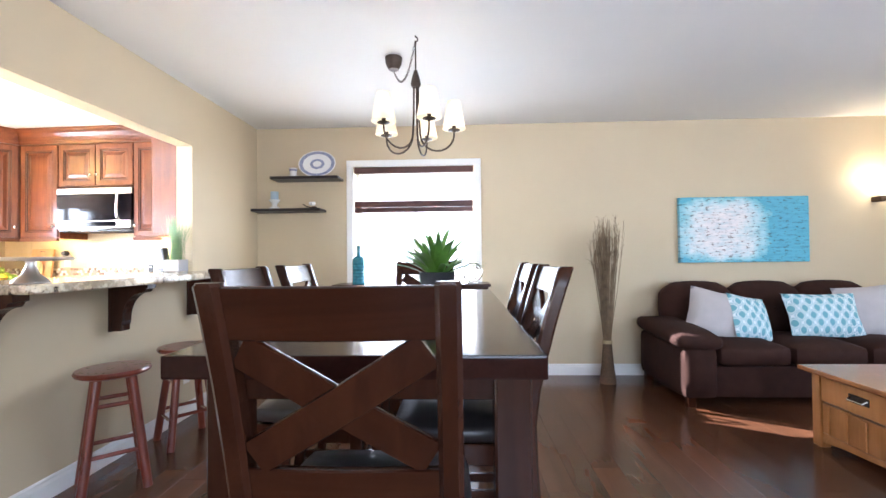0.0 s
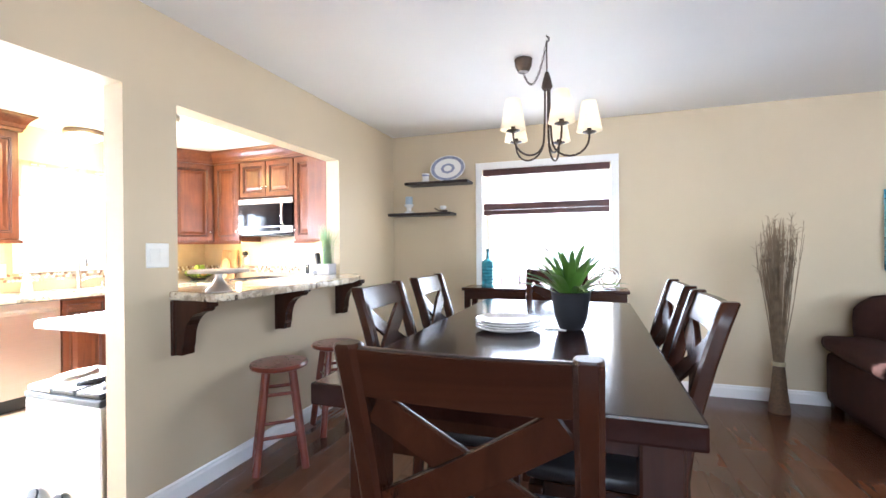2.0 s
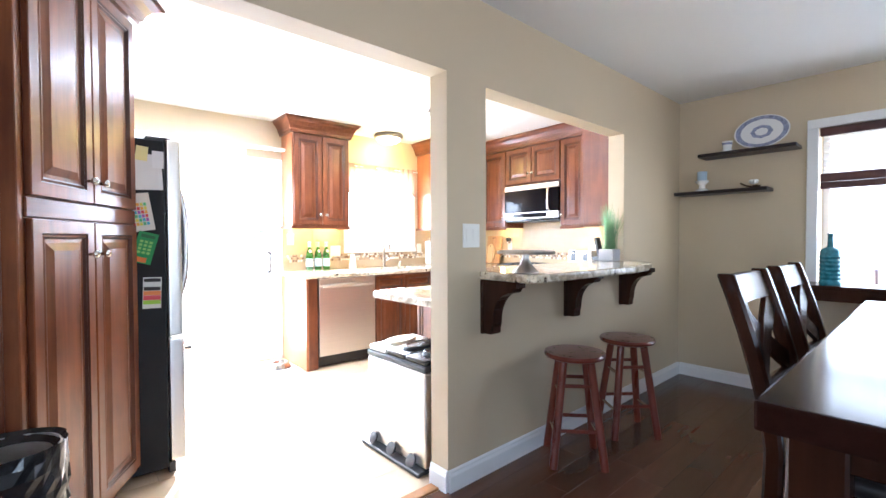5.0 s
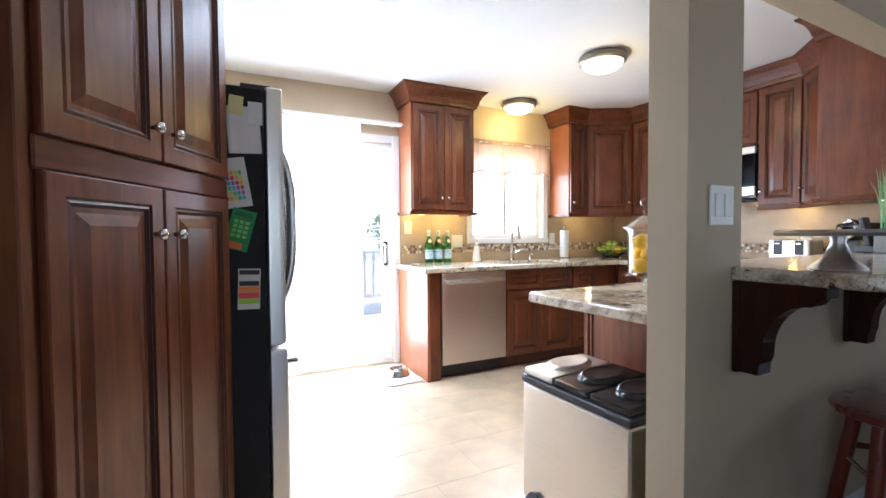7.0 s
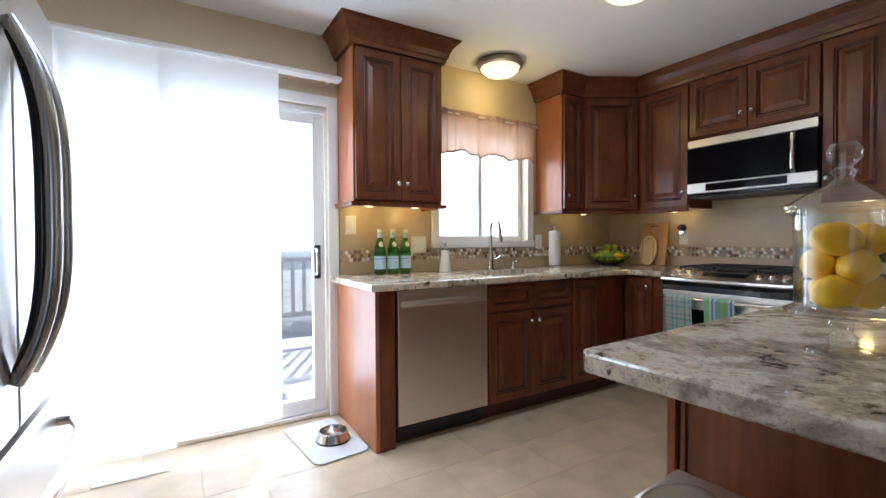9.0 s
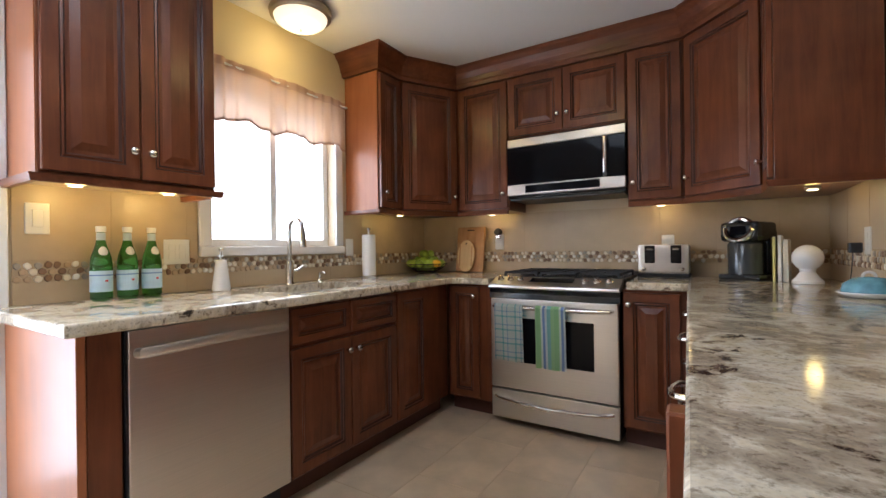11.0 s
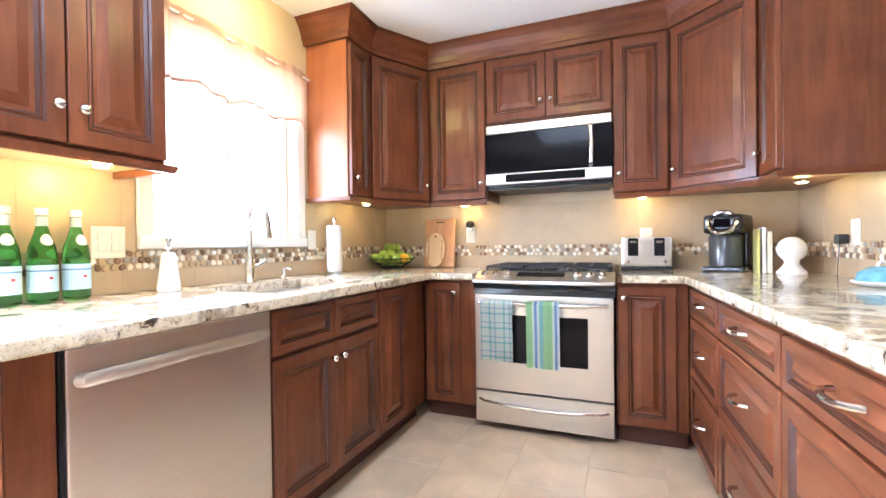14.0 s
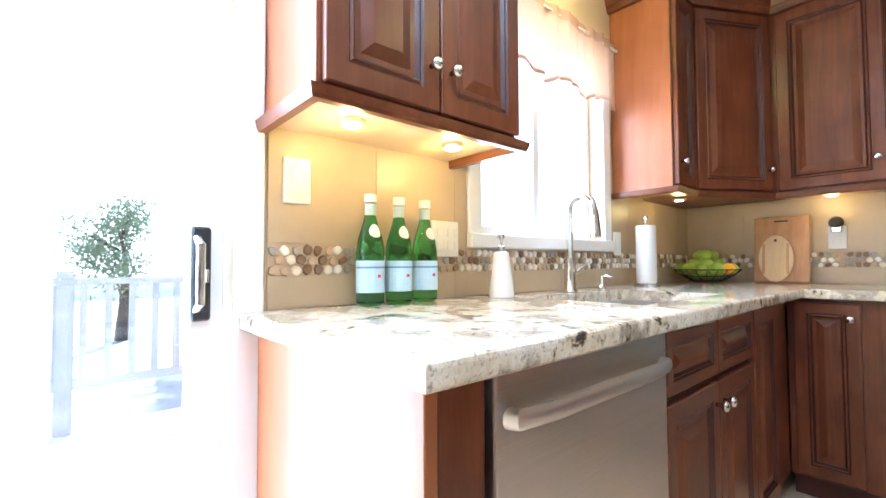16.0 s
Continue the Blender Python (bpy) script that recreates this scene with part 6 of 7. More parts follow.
part("bottle", lathe([(0.0, 0.0), (0.040, 0.0), (0.042, 0.01), (0.034, 0.07), (0.028, 0.12), (0.025, 0.145), (0.012, 0.15), (0.0, 0.15)], 22), M_WHITE, dp, "", True)
part("pump", lathe([(0.0, 0.1505), (0.012, 0.1505), (0.012, 0.165), (0.005, 0.168), (0.005, 0.19), (0.011, 0.192), (0.011, 0.203), (0.0, 0.204)], 14), M_CHROME, dp, "steel pump", True)


def water_bottle(y):
    b = thing("water_bottle", "green glass water bottle with pale blue label", "bottle", (-4.145, y, ZC), 0, "row of water bottles")
    part("glass", lathe([(0.0, 0.002), (0.030, 0.0), (0.037, 0.008), (0.037, 0.145), (0.033, 0.175), (0.020, 0.215), (0.0145, 0.24), (0.0135, 0.27), (0.0, 0.272)], 24), M_BOTTLE, b, "green glass", True)
    part("label", lathe([(0.0374, 0.035), (0.0380, 0.035), (0.0380, 0.118), (0.0374, 0.118)], 24), M_LABEL, b, "pale blue paper label")
    part("label_mark", lathe([(0.0381, 0.098), (0.0384, 0.098), (0.0384, 0.103), (0.0381, 0.103)], 24), M_LABELBAR, b)
    patch = bmesh.new()
    cols = []
    for i in range(-6, 7):
        a, half = i / 6 * 0.62 + (y - 2.6), 0.0175 * math.sqrt(max(0.02, 1 - (i / 6) ** 2))
        cols.append([patch.verts.new(((0.0340 - (z - 0.175) * 0.325) * math.cos(a), (0.0340 - (z - 0.175) * 0.325) * math.sin(a), z)) for z in (0.196 - half, 0.196, 0.196 + half)])
    for c, e in zip(cols, cols[1:]):
        for k in range(2):
            patch.faces.new((c[k], e[k], e[k + 1], c[k + 1]))
    part("neck_label", patch, M_PAPER, b, "white oval neck label", True)
    part("neck_band", lathe([(0.0152, 0.238), (0.0158, 0.238), (0.0150, 0.2685), (0.0145, 0.2685)], 18), M_NECK, b, "grey-blue neck band")
    part("cap", lathe([(0.0, 0.2725), (0.0170, 0.2725), (0.0172, 0.292), (0.0160, 0.294), (0.0, 0.294)], 20), M_PLASTIC, b, "cream cap")
    part("label_star", moved(box(-0.005, 0.005, -0.0004, 0.0004, -0.004, 0.004), pose(0.0382 * math.cos(0.1), 0.0382 * math.sin(0.1), 0.078, 0, 0, 95)), M_RED, b, "small red mark")
    return b


M_NECK = plain("grey_blue_foil", (0.50, 0.60, 0.66), 0.35)
M_RED = plain("red_print", (0.55, 0.06, 0.06), 0.5)
M_LABEL = plain("pale_blue_label", (0.52, 0.70, 0.80), 0.5, vary=0.06, scale=30)
M_LABELBAR = plain("blue_label_print", (0.16, 0.30, 0.52), 0.5)
for _y in (2.53, 2.622, 2.714):
    water_bottle(_y)

pt = thing("paper_towel", "white paper towel roll on a steel holder", "paper towel", (-4.10, 4.06, ZC))
part("foot", lathe([(0.0, 0.0), (0.06, 0.0), (0.06, 0.008), (0.0, 0.010)], 24), M_CHROME, pt, "", True)
part("roll", lathe([(0.016, 0.012), (0.044, 0.012), (0.046, 0.03), (0.046, 0.275), (0.044, 0.29), (0.016, 0.29)], 26), M_PAPER, pt, "", True)
part("pole", lathe([(0.0, 0.01), (0.006, 0.01), (0.006, 0.315), (0.013, 0.322), (0.011, 0.335), (0.0, 0.338)], 12), M_CHROME, pt, "", True)

fb = thing("fruit_bowl", "dark wire bowl heaped with green and yellow limes", "fruit bowl", (-4.03, 4.66, ZC))
for _z, _r in ((0.004, 0.07), (0.035, 0.125), (0.07, 0.165)):
    part("wire_ring", tube(arc((0, 0, _z), _r, 0, 360, 32, "xy"), 0.0035, 6), M_IRON, fb)
for _i in range(20):
    _a = radians(_i * 18)
    part("wire", tube([(0.07 * math.cos(_a), 0.07 * math.sin(_a), 0.004), (0.125 * math.cos(_a), 0.125 * math.sin(_a), 0.035), (0.165 * math.cos(_a), 0.165 * math.sin(_a), 0.07)], 0.002, 5), M_IRON, fb)
_rng = random.Random(5)
for _i, (_r, _z, _n) in enumerate(((0.0, 0.045, 1), (0.062, 0.047, 6), (0.122, 0.074, 11), (0.0, 0.104, 1), (0.066, 0.10, 6), (0.034, 0.148, 3))):
    for _k in range(_n):
        _a = 6.283 * _k / _n + _i
        ob = part("lime", ball(0.031 + 0.004 * _rng.random(), (0, 0, 0), (1.12, 0.95, 0.95), n=12), M_LIME if (_i + _k) % 9 else M_LEMON, None, "", True)
        ob.matrix_basis = pose(-4.03 + _r * math.cos(_a), 4.66 + _r * math.sin(_a), ZC + _z, 0, 20 * _rng.random(), 180 * _rng.random())
        tagged(ob, "small green lime lying in the wire bowl" if (_i + _k) % 9 else "small yellow lemon lying in the wire bowl", "fruit", "fruit in the bowl")

b1 = thing("cutting_board", "tall rectangular wooden cutting board leaning on the wall", "cutting board", (-3.72, 4.80, ZC))
part("board", moved(box(-0.12, 0.12, -0.011, 0.011, 0.0, 0.355, 0.008, None, 2), pose(0, 0, 0.002, -8)), M_BOARD, b1)
part("brand_mark", moved(box(-0.03, 0.03, -0.0122, -0.0112, 0.325, 0.333), pose(0, 0, 0.002, -8)), M_LEATHER, b1)
b2 = thing("oval_cutting_board", "small pale oval striped board before the large one", "cutting board", (-3.735, 4.765, ZC))
_o = [(0.075 * math.cos(radians(a)) , 0.125 + 0.125 * math.sin(radians(a))) for a in range(0, 360, 12)]
_m = pose(0, 0, 0.003, 82, 0, 0)
part("board", moved(prism(_o, 0, 0.014, 0.003), _m), M_BOARD_PALE, b2)
for _x in (-0.052, 0.052):
    part("dark_stripe", moved(prism([(_x - 0.006, 0.045), (_x + 0.006, 0.045), (_x + 0.006, 0.205), (_x - 0.006, 0.205)], 0.0141, 0.0150), _m), M_BOARD, b2, "darker wood stripe")
part("hang_hole", moved(lathe([(0.0, 0.0153), (0.007, 0.0153), (0.007, 0.0157), (0.0, 0.0157)], 12, at=(0, 0.222, 0)), _m), M_LEATHER, b2)

ts = thing("toaster", "brushed steel four-slice toaster with black lever slots", "toaster", (-2.345, 4.76, ZC))
part("body", box(-0.137, 0.137, -0.095, 0.095, 0.022, 0.195, 0.020, None, 4), M_STEEL, ts, "brushed steel shell", True)
part("base", box(-0.140, 0.140, -0.098, 0.098, 0.0, 0.0215, 0.006), M_RUBBER, ts)
for _x in (-0.07, 0.07):
    part("lever_panel", box(_x - 0.028, _x + 0.028, -0.099, -0.0955, 0.085, 0.19, 0.003), M_BLACK, ts)
    part("lever", box(_x - 0.018, _x + 0.018, -0.112, -0.0995, 0.162, 0.174, 0.003), M_CHROME, ts)
    part("dial", lathe([(0.0, 0.0), (0.014, 0.0), (0.012, 0.010), (0.0, 0.011)], 16), M_CHROME, ts).matrix_basis = pose(_x * 1.45, -0.0955, 0.05, 90)
    for _o in (-0.028, 0.028):
        part("slot", box(_x + _o - 0.012, _x + _o + 0.012, -0.07, 0.07, 0.1952, 0.1965), M_BLACK, ts)

km = thing("coffee_maker", "black and smoked grey single-serve coffee maker with chrome ring", "coffee maker", (-1.93, 4.70, ZC), -25)
part("base", box(-0.10, 0.10, -0.11, 0.13, 0.0, 0.028, 0.008, None, 2), M_BLACK, km)
part("tower", box(-0.095, 0.095, 0.02, 0.13, 0.029, 0.27, 0.022, None, 3), M_BLACK, km, "black water tank body", True)
part("front_column", lathe([(0.0, 0.03), (0.082, 0.03), (0.084, 0.19), (0.074, 0.204), (0.0, 0.204)], 28, at=(-0.005, -0.012, 0)), plain("smoked_grey_plastic", (0.085, 0.09, 0.095), 0.22, 0.4), km, "smoked grey front column", True)
part("brew_head", box(-0.095, 0.095, -0.105, 0.13, 0.205, 0.312, 0.035, None, 4), M_BLACK, km, "black rounded brew head", True)
part("chrome_collar", moved(tube(arc((0, 0, 0), 0.062, 0, 360, 28, "xz"), 0.014, 8), pose(0, -0.098, 0.268, -24)), M_CHROME, km, "chrome ring", True)
part("screen", moved(box(-0.04, 0.04, -0.012, 0.006, -0.03, 0.03, 0.004), pose(0, -0.100, 0.268, -24)), M_BLACKGLASS, km)

for _i, (_c, _h, _t, _lab) in enumerate((((0.66, 0.62, 0.22), 0.225, 0.012, "tall yellow-green spined cookbook standing"), ((0.78, 0.76, 0.70), 0.232, 0.016, "tall white cookbook standing upright"), ((0.70, 0.66, 0.52), 0.21, 0.022, "thick cream cookbook standing upright"))):
    bk = thing("cookbook", _lab, "book", (-1.823 + _i * 0.026, 4.58, ZC), -6 - 2 * _i, "row of cookbooks")
    _mat = plain("book_cover_" + ("green", "white", "cream")[_i], _c, 0.4)
    part("cover", box(-_t / 2, _t / 2, -0.075, 0.085, 0.0, _h, 0.002), _mat, bk)
    part("pages", box(-_t / 2 + 0.002, _t / 2 - 0.002, -0.07, 0.0865, 0.004, _h + 0.0015), M_PAPER, bk)
st = part("round_figurine", join(lathe([(0.0, 0.0), (0.062, 0.0), (0.062, 0.012), (0.045, 0.03), (0.030, 0.055), (0.034, 0.07), (0.0, 0.07)], 26), ball(0.062, (0, 0, 0.122), n=22)), M_WHITE, None, "", True)
st.matrix_basis = pose(-1.705, 4.47, ZC)
tagged(st, "white ceramic ball-shaped figurine on a small foot", "figurine")

HERE = ROOM
bd = thing("butter_dish", "blue-lidded round dish on a white plate", "dish", (-1.655, 3.79, ZC))
part("plate", lathe(plate_profile(0.09), 32), M_WHITE, bd, "white plate", True)
part("lid", lathe([(0.072, 0.014), (0.076, 0.02), (0.070, 0.045), (0.040, 0.068), (0.0, 0.072)], 28), plain("blue_glaze", (0.16, 0.36, 0.45), 0.2, vary=0.25, scale=30), bd, "blue glazed lid", True)
part("knob", tube(arc((0, 0, 0.07), 0.018, 0, 180, 8), 0.005, 8), M_WHITE, bd, "", True)
tp = thing("cordless_phone", "black cordless phone on its cradle on the ledge", "telephone", (-1.555, 3.64, 1.038), 75)
part("cradle", box(-0.05, 0.05, -0.04, 0.05, 0.0, 0.03, 0.008, None, 2), M_RUBBER, tp)
part("handset", moved(box(-0.022, 0.022, -0.011, 0.011, 0.0, 0.145, 0.006, None, 2), pose(0, 0.01, 0.028, -14)), M_RUBBER, tp)
gp = thing("grass_planter", "tall green grass plant in a square grey planter", "plant", (-1.472, 3.60, 1.038))
part("planter", box(-0.055, 0.055, -0.055, 0.055, 0.0, 0.085, 0.004), plain("pale_grey_planter", (0.34, 0.325, 0.32), 0.5, vary=0.08), gp, "grey square planter")
_rng = random.Random(12)
_bm = bmesh.new()
for _i in range(130):
    _x, _y = _rng.uniform(-0.042, 0.042), _rng.uniform(-0.042, 0.042)
    _h, _dx, _dy = _rng.uniform(0.20, 0.34), _rng.gauss(0, 0.035), _rng.gauss(0, 0.035)
    _w = 0.0032
    _vs = []
    for _k in range(4):
        _u = _k / 4
        _c = Vector((_x + _dx * _u ** 1.6, _y + _dy * _u ** 1.6, 0.084 + _h * _u))
        _vs.append([_bm.verts.new(_c + Vector((_w, 0, 0))), _bm.verts.new(_c + Vector((-_w * 0.3, _w, 0)))])
    _tip = _bm.verts.new((_x + _dx, _y + _dy, 0.084 + _h))
    for _a, _b in zip(_vs, _vs[1:]):
        _bm.faces.new((_a[0], _a[1], _b[1], _b[0]))
    _bm.faces.new((_vs[-1][0], _vs[-1][1], _tip))
part("grass_tuft", _bm, M_GRASS, gp, "upright green grass blades")
ck = thing("cake_stand", "silver pedestal cake stand on the granite bar", "cake stand", (-1.20, 2.27, 1.038))
part("foot", lathe([(0.0, 0.0), (0.062, 0.0), (0.060, 0.006), (0.030, 0.035), (0.016, 0.07), (0.018, 0.088), (0.0, 0.088)], 28), M_STEEL, ck, "", True)
part("plate", lathe([(0.0, 0.089), (0.12, 0.092), (0.135, 0.089), (0.138, 0.097), (0.132, 0.105), (0.0, 0.099)], 36), M_STEEL, ck, "", True)
wall_plate("wall_outlet", "white wall outlet above the peninsula with black charger", (DX0 - 0.0085, 4.22, 1.085), -90, "outlet", 1)
cg = thing("phone_charger", "black plug-in charger with thin cord", "charger", (DX0 - 0.018, 4.27, 1.055), -90)
part("plug", box(-0.018, 0.018, -0.045, -0.001, -0.022, 0.022, 0.004), M_RUBBER, cg)
part("cord", tube([(0, -0.03, -0.022), (0.0, -0.035, -0.10), (0.03, -0.05, -0.178), (0.12, -0.06, -0.18)], 0.002, 5), M_RUBBER, cg)
HERE = Matrix()

jar = thing("apothecary_jar", "footed clear glass jar filled with lemons", "jar", (-1.795, 2.47, ZC))
part("foot", lathe([(0.0, 0.0), (0.058, 0.0), (0.056, 0.006), (0.020, 0.014), (0.024, 0.03), (0.014, 0.042), (0.022, 0.055), (0.018, 0.066), (0.0, 0.068)], 32), M_GLASS, jar, "clear glass foot", True)
part("bowl", lathe([(0.0, 0.0685), (0.060, 0.069), (0.090, 0.074), (0.090, 0.081), (0.074, 0.090), (0.076, 0.262), (0.088, 0.268), (0.088, 0.273), (0.0725, 0.273), (0.0705, 0.094), (0.0, 0.080)], 36), M_GLASS, jar, "clear glass body", True)
part("lid", lathe([(0.094, 0.2735), (0.094, 0.279), (0.06, 0.302), (0.028, 0.318), (0.014, 0.33), (0.020, 0.345), (0.012, 0.352), (0.026, 0.368), (0.028, 0.382), (0.020, 0.396), (0.0, 0.40)], 32), M_GLASS, jar, "clear glass lid with ball finial", True)
_rng = random.Random(3)
for _x, _y, _z in ((0.036, 0.02, 0.118), (-0.034, 0.026, 0.116), (0.0, -0.04, 0.118), (0.032, -0.022, 0.166), (-0.037, -0.012, 0.168), (0.004, 0.04, 0.170), (0.034, 0.022, 0.214), (-0.032, 0.024, 0.216), (0.002, -0.038, 0.216)):
    ob = part("lemon", lathe([(0.0, -0.042), (0.008, -0.037), (0.022, -0.027), (0.031, -0.010), (0.0315, 0.008), (0.023, 0.026), (0.009, 0.036), (0.006, 0.041), (0.0, 0.043)], 18), M_LEMON, None, "", True)
    ob.matrix_basis = pose(-1.795 + _x * 0.84, 2.47 + _y * 0.84, ZC + _z, 60 + 50 * _rng.random(), 30 * _rng.random(), 360 * _rng.random())
    tagged(ob, "ripe yellow lemon inside the glass jar", "lemon", "lemons in the jar")


def hanging_towel(x0, x1, z_low, label, material):
    """A towel folded over the oven handle."""
    bm = bmesh.new()
    prof = [(-0.012, z_low + 0.10), (-0.028, 0.66), (-0.052, 0.728), (-0.080, 0.742), (-0.097, 0.728), (-0.094, 0.66), (-0.088, 0.56), (-0.084, z_low)]
    rows = []
    n = 10
    for i in range(n + 1):
        u = i / n
        x = x0 + (x1 - x0) * u
        rows.append([bm.verts.new((x, y - 0.004 * math.sin(u * 9 + z * 6) * (1 if y < -0.08 else 0), z)) for y, z in prof])
    for a, b in zip(rows, rows[1:]):
        for k in range(len(prof) - 1):
            bm.faces.new((a[k], b[k], b[k + 1], a[k + 1]))
    bmesh.ops.solidify(bm, geom=bm.faces[:], thickness=0.004)
    ob = part("dish_towel", bm, material, None, "", True)
    ob.matrix_basis = pose(-3.266, 4.262, 0)
    return tagged(ob, label, "towel", "towels on the oven handle")


def striped(name, across, along, colours, scale):
    m, nt, b = shader(name)
    tc = nt.nodes.new("ShaderNodeTexCoord")
    sp = nt.nodes.new("ShaderNodeSeparateXYZ")
    nt.links.new(tc.outputs["Object"], sp.inputs[0])
    last = None
    for axis in ((0,) if not along else (0, 2)):
        mu = nd(nt, "ShaderNodeMath")
        mu.operation = "MULTIPLY"
        mu.inputs[1].default_value = scale
        nt.links.new(sp.outputs[axis], mu.inputs[0])
        fr_ = nt.nodes.new("ShaderNodeMath")
        fr_.operation = "FRACT"
        nt.links.new(mu.outputs[0], fr_.inputs[0])
        r = ramp(nt, fr_.outputs[0], colours)
        r.color_ramp.interpolation = "CONSTANT"
        if last is None:
            last = r.outputs[0]
        else:
            mx = nt.nodes.new("ShaderNodeMix")
            mx.data_type, mx.blend_type = "RGBA", "MULTIPLY"
            mx.inputs[0].default_value = 1.0
            nt.links.new(last, mx.inputs[6])
            nt.links.new(r.outputs[0], mx.inputs[7])
            last = mx.outputs[2]
    nt.links.new(last, b.inputs["Base Color"])
    b.inputs["Roughness"].default_value = 0.95
    n2 = nd(nt, "ShaderNodeTexNoise", Scale=400.0)
    nt.links.new(tc.outputs["Object"], n2.inputs["Vector"])
    bump(nt, b, n2.outputs[0], 0.5, 0.001)
    return m


M_CHECK = striped("aqua_check_towel", True, True, [(0.0, (0.80, 0.84, 0.80)), (0.30, (0.40, 0.66, 0.66)), (0.42, (0.82, 0.85, 0.82)), (0.70, (0.45, 0.60, 0.72)), (0.78, (0.82, 0.85, 0.82))], 12.5)
M_STRIPE = striped("green_blue_stripe_towel", True, False, [(0.0, (0.36, 0.62, 0.30)), (0.25, (0.72, 0.80, 0.70)), (0.36, (0.24, 0.36, 0.62)), (0.50, (0.74, 0.80, 0.80)), (0.62, (0.30, 0.58, 0.56)), (0.82, (0.42, 0.66, 0.34))], 9.5)
hanging_towel(0.055, 0.235, 0.405, "aqua and white checked towel over the oven handle", M_CHECK)
hanging_towel(0.31, 0.485, 0.385, "green and blue striped towel over the oven handle", M_STRIPE)

for _at, _turn, _k, _g, _lab in (((WX + 0.009, 2.355, 1.205), 90, "switch", 1, "white switch plate on the tan tiles"), ((WX + 0.009, 2.85, 1.075), 90, "outlet", 2, "wide white outlet plate behind the bottles"),
                                 ((WX + 0.009, 3.985, 1.09), 90, "outlet", 1, "white outlet plate beside the window"), ((-2.335, NKY - 0.009, 1.085), 0, "outlet", 1, "white outlet plate behind the toaster"),
                                 ((-3.50, NKY - 0.009, 1.12), 0, "outlet", 1, "white outlet plate beside the cutting boards")):
    wall_plate("wall_outlet" if _k == "outlet" else "light_switch", _lab, _at, _turn, _k, _g)
ut = thing("plug_in_timer", "small dark plug-in gadget above an outlet", "plug", (-3.50, NKY - 0.018, 1.165))
part("body", lathe([(0.0, 0.0), (0.028, 0.0), (0.03, 0.02), (0.022, 0.045), (0.0, 0.048)], 18), M_IRON, ut, "", True).matrix_basis = pose(0, 0, 0.03, 90)
part("face", box(-0.02, 0.02, -0.03, -0.001, -0.02, 0.012, 0.004), M_CHROME, ut)

# trash can with three bins
tr = thing("trash_can", "stainless three-bin trash can with black lids and pedals", "trash can", (-2.03, 2.01, 0), 2.4)
part("body", box(0.0, 0.535, 0.0, 0.34, 0.025, 0.515, 0.018, None, 3), M_STEEL, tr, "brushed steel body")
part("rim", box(-0.004, 0.539, -0.004, 0.344, 0.516, 0.548, 0.014, None, 3), M_RUBBER, tr)
for _i in range(3):
    lid = part("lid", moved(box(0.006 + _i * 0.178, 0.172 + _i * 0.178, 0.0, 0.325, 0.0, 0.028, 0.010, None, 2), pose(0, 0.008, 0.549, 3)), M_STEEL if _i == 0 else M_LID, tr, "steel lid" if _i == 0 else "black plastic lid")
    part("lid_bump", moved(moved(lathe([(0.0, 0.0285), (0.076, 0.0285), (0.070, 0.040), (0.060, 0.044), (0.056, 0.042), (0.0, 0.045)], 30), pose(0.089 + _i * 0.178, 0.17, 0) @ Matrix.Diagonal((1, 1.45, 1, 1))), pose(0, 0.008, 0.549, 3)), M_STEEL if _i == 0 else M_LID, lid, "", True)
    part("pedal", moved(lathe([(0.0, 0.0), (0.032, 0.0), (0.034, 0.012), (0.0, 0.016)], 18), pose(0.09 + _i * 0.178, -0.018, 0.05, 62)), M_RUBBER, tr, "black round pedal", True)
part("foot_bar", box(-0.004, 0.539, -0.05, 0.34, 0.0, 0.024, 0.006), M_RUBBER, tr)

bn = thing("waste_bin", "round steel bin lined with a black bag", "trash can", (-1.475, 0.53, 0))
part("bin", lathe([(0.0, 0.0), (0.105, 0.0), (0.112, 0.02), (0.122, 0.60), (0.117, 0.60), (0.107, 0.03), (0.0, 0.02)], 30), M_STEEL, bn, "", True)
_bm = bmesh.new()
_rng = random.Random(8)
_rings = []
for _k in range(7):
    _rings.append([_bm.verts.new(((0.126 + 0.014 * _rng.random() + 0.008 * math.sin(_k * 2)) * math.cos(6.283 * _i / 36), (0.126 + 0.014 * _rng.random()) * math.sin(6.283 * _i / 36), 0.42 + 0.032 * _k)) for _i in range(36)])
_rings.append([_bm.verts.new((0.10 * math.cos(6.283 * _i / 36), 0.10 * math.sin(6.283 * _i / 36), 0.58)) for _i in range(36)])
for _a, _b in zip(_rings, _rings[1:]):
    for _i in range(36):
        _bm.faces.new((_a[_i], _a[(_i + 1) % 36], _b[(_i + 1) % 36], _b[_i]))
part("bag", _bm, plain("black_bin_bag", (0.012, 0.012, 0.013), 0.22, vary=0.2), bn, "shiny crumpled black bag")

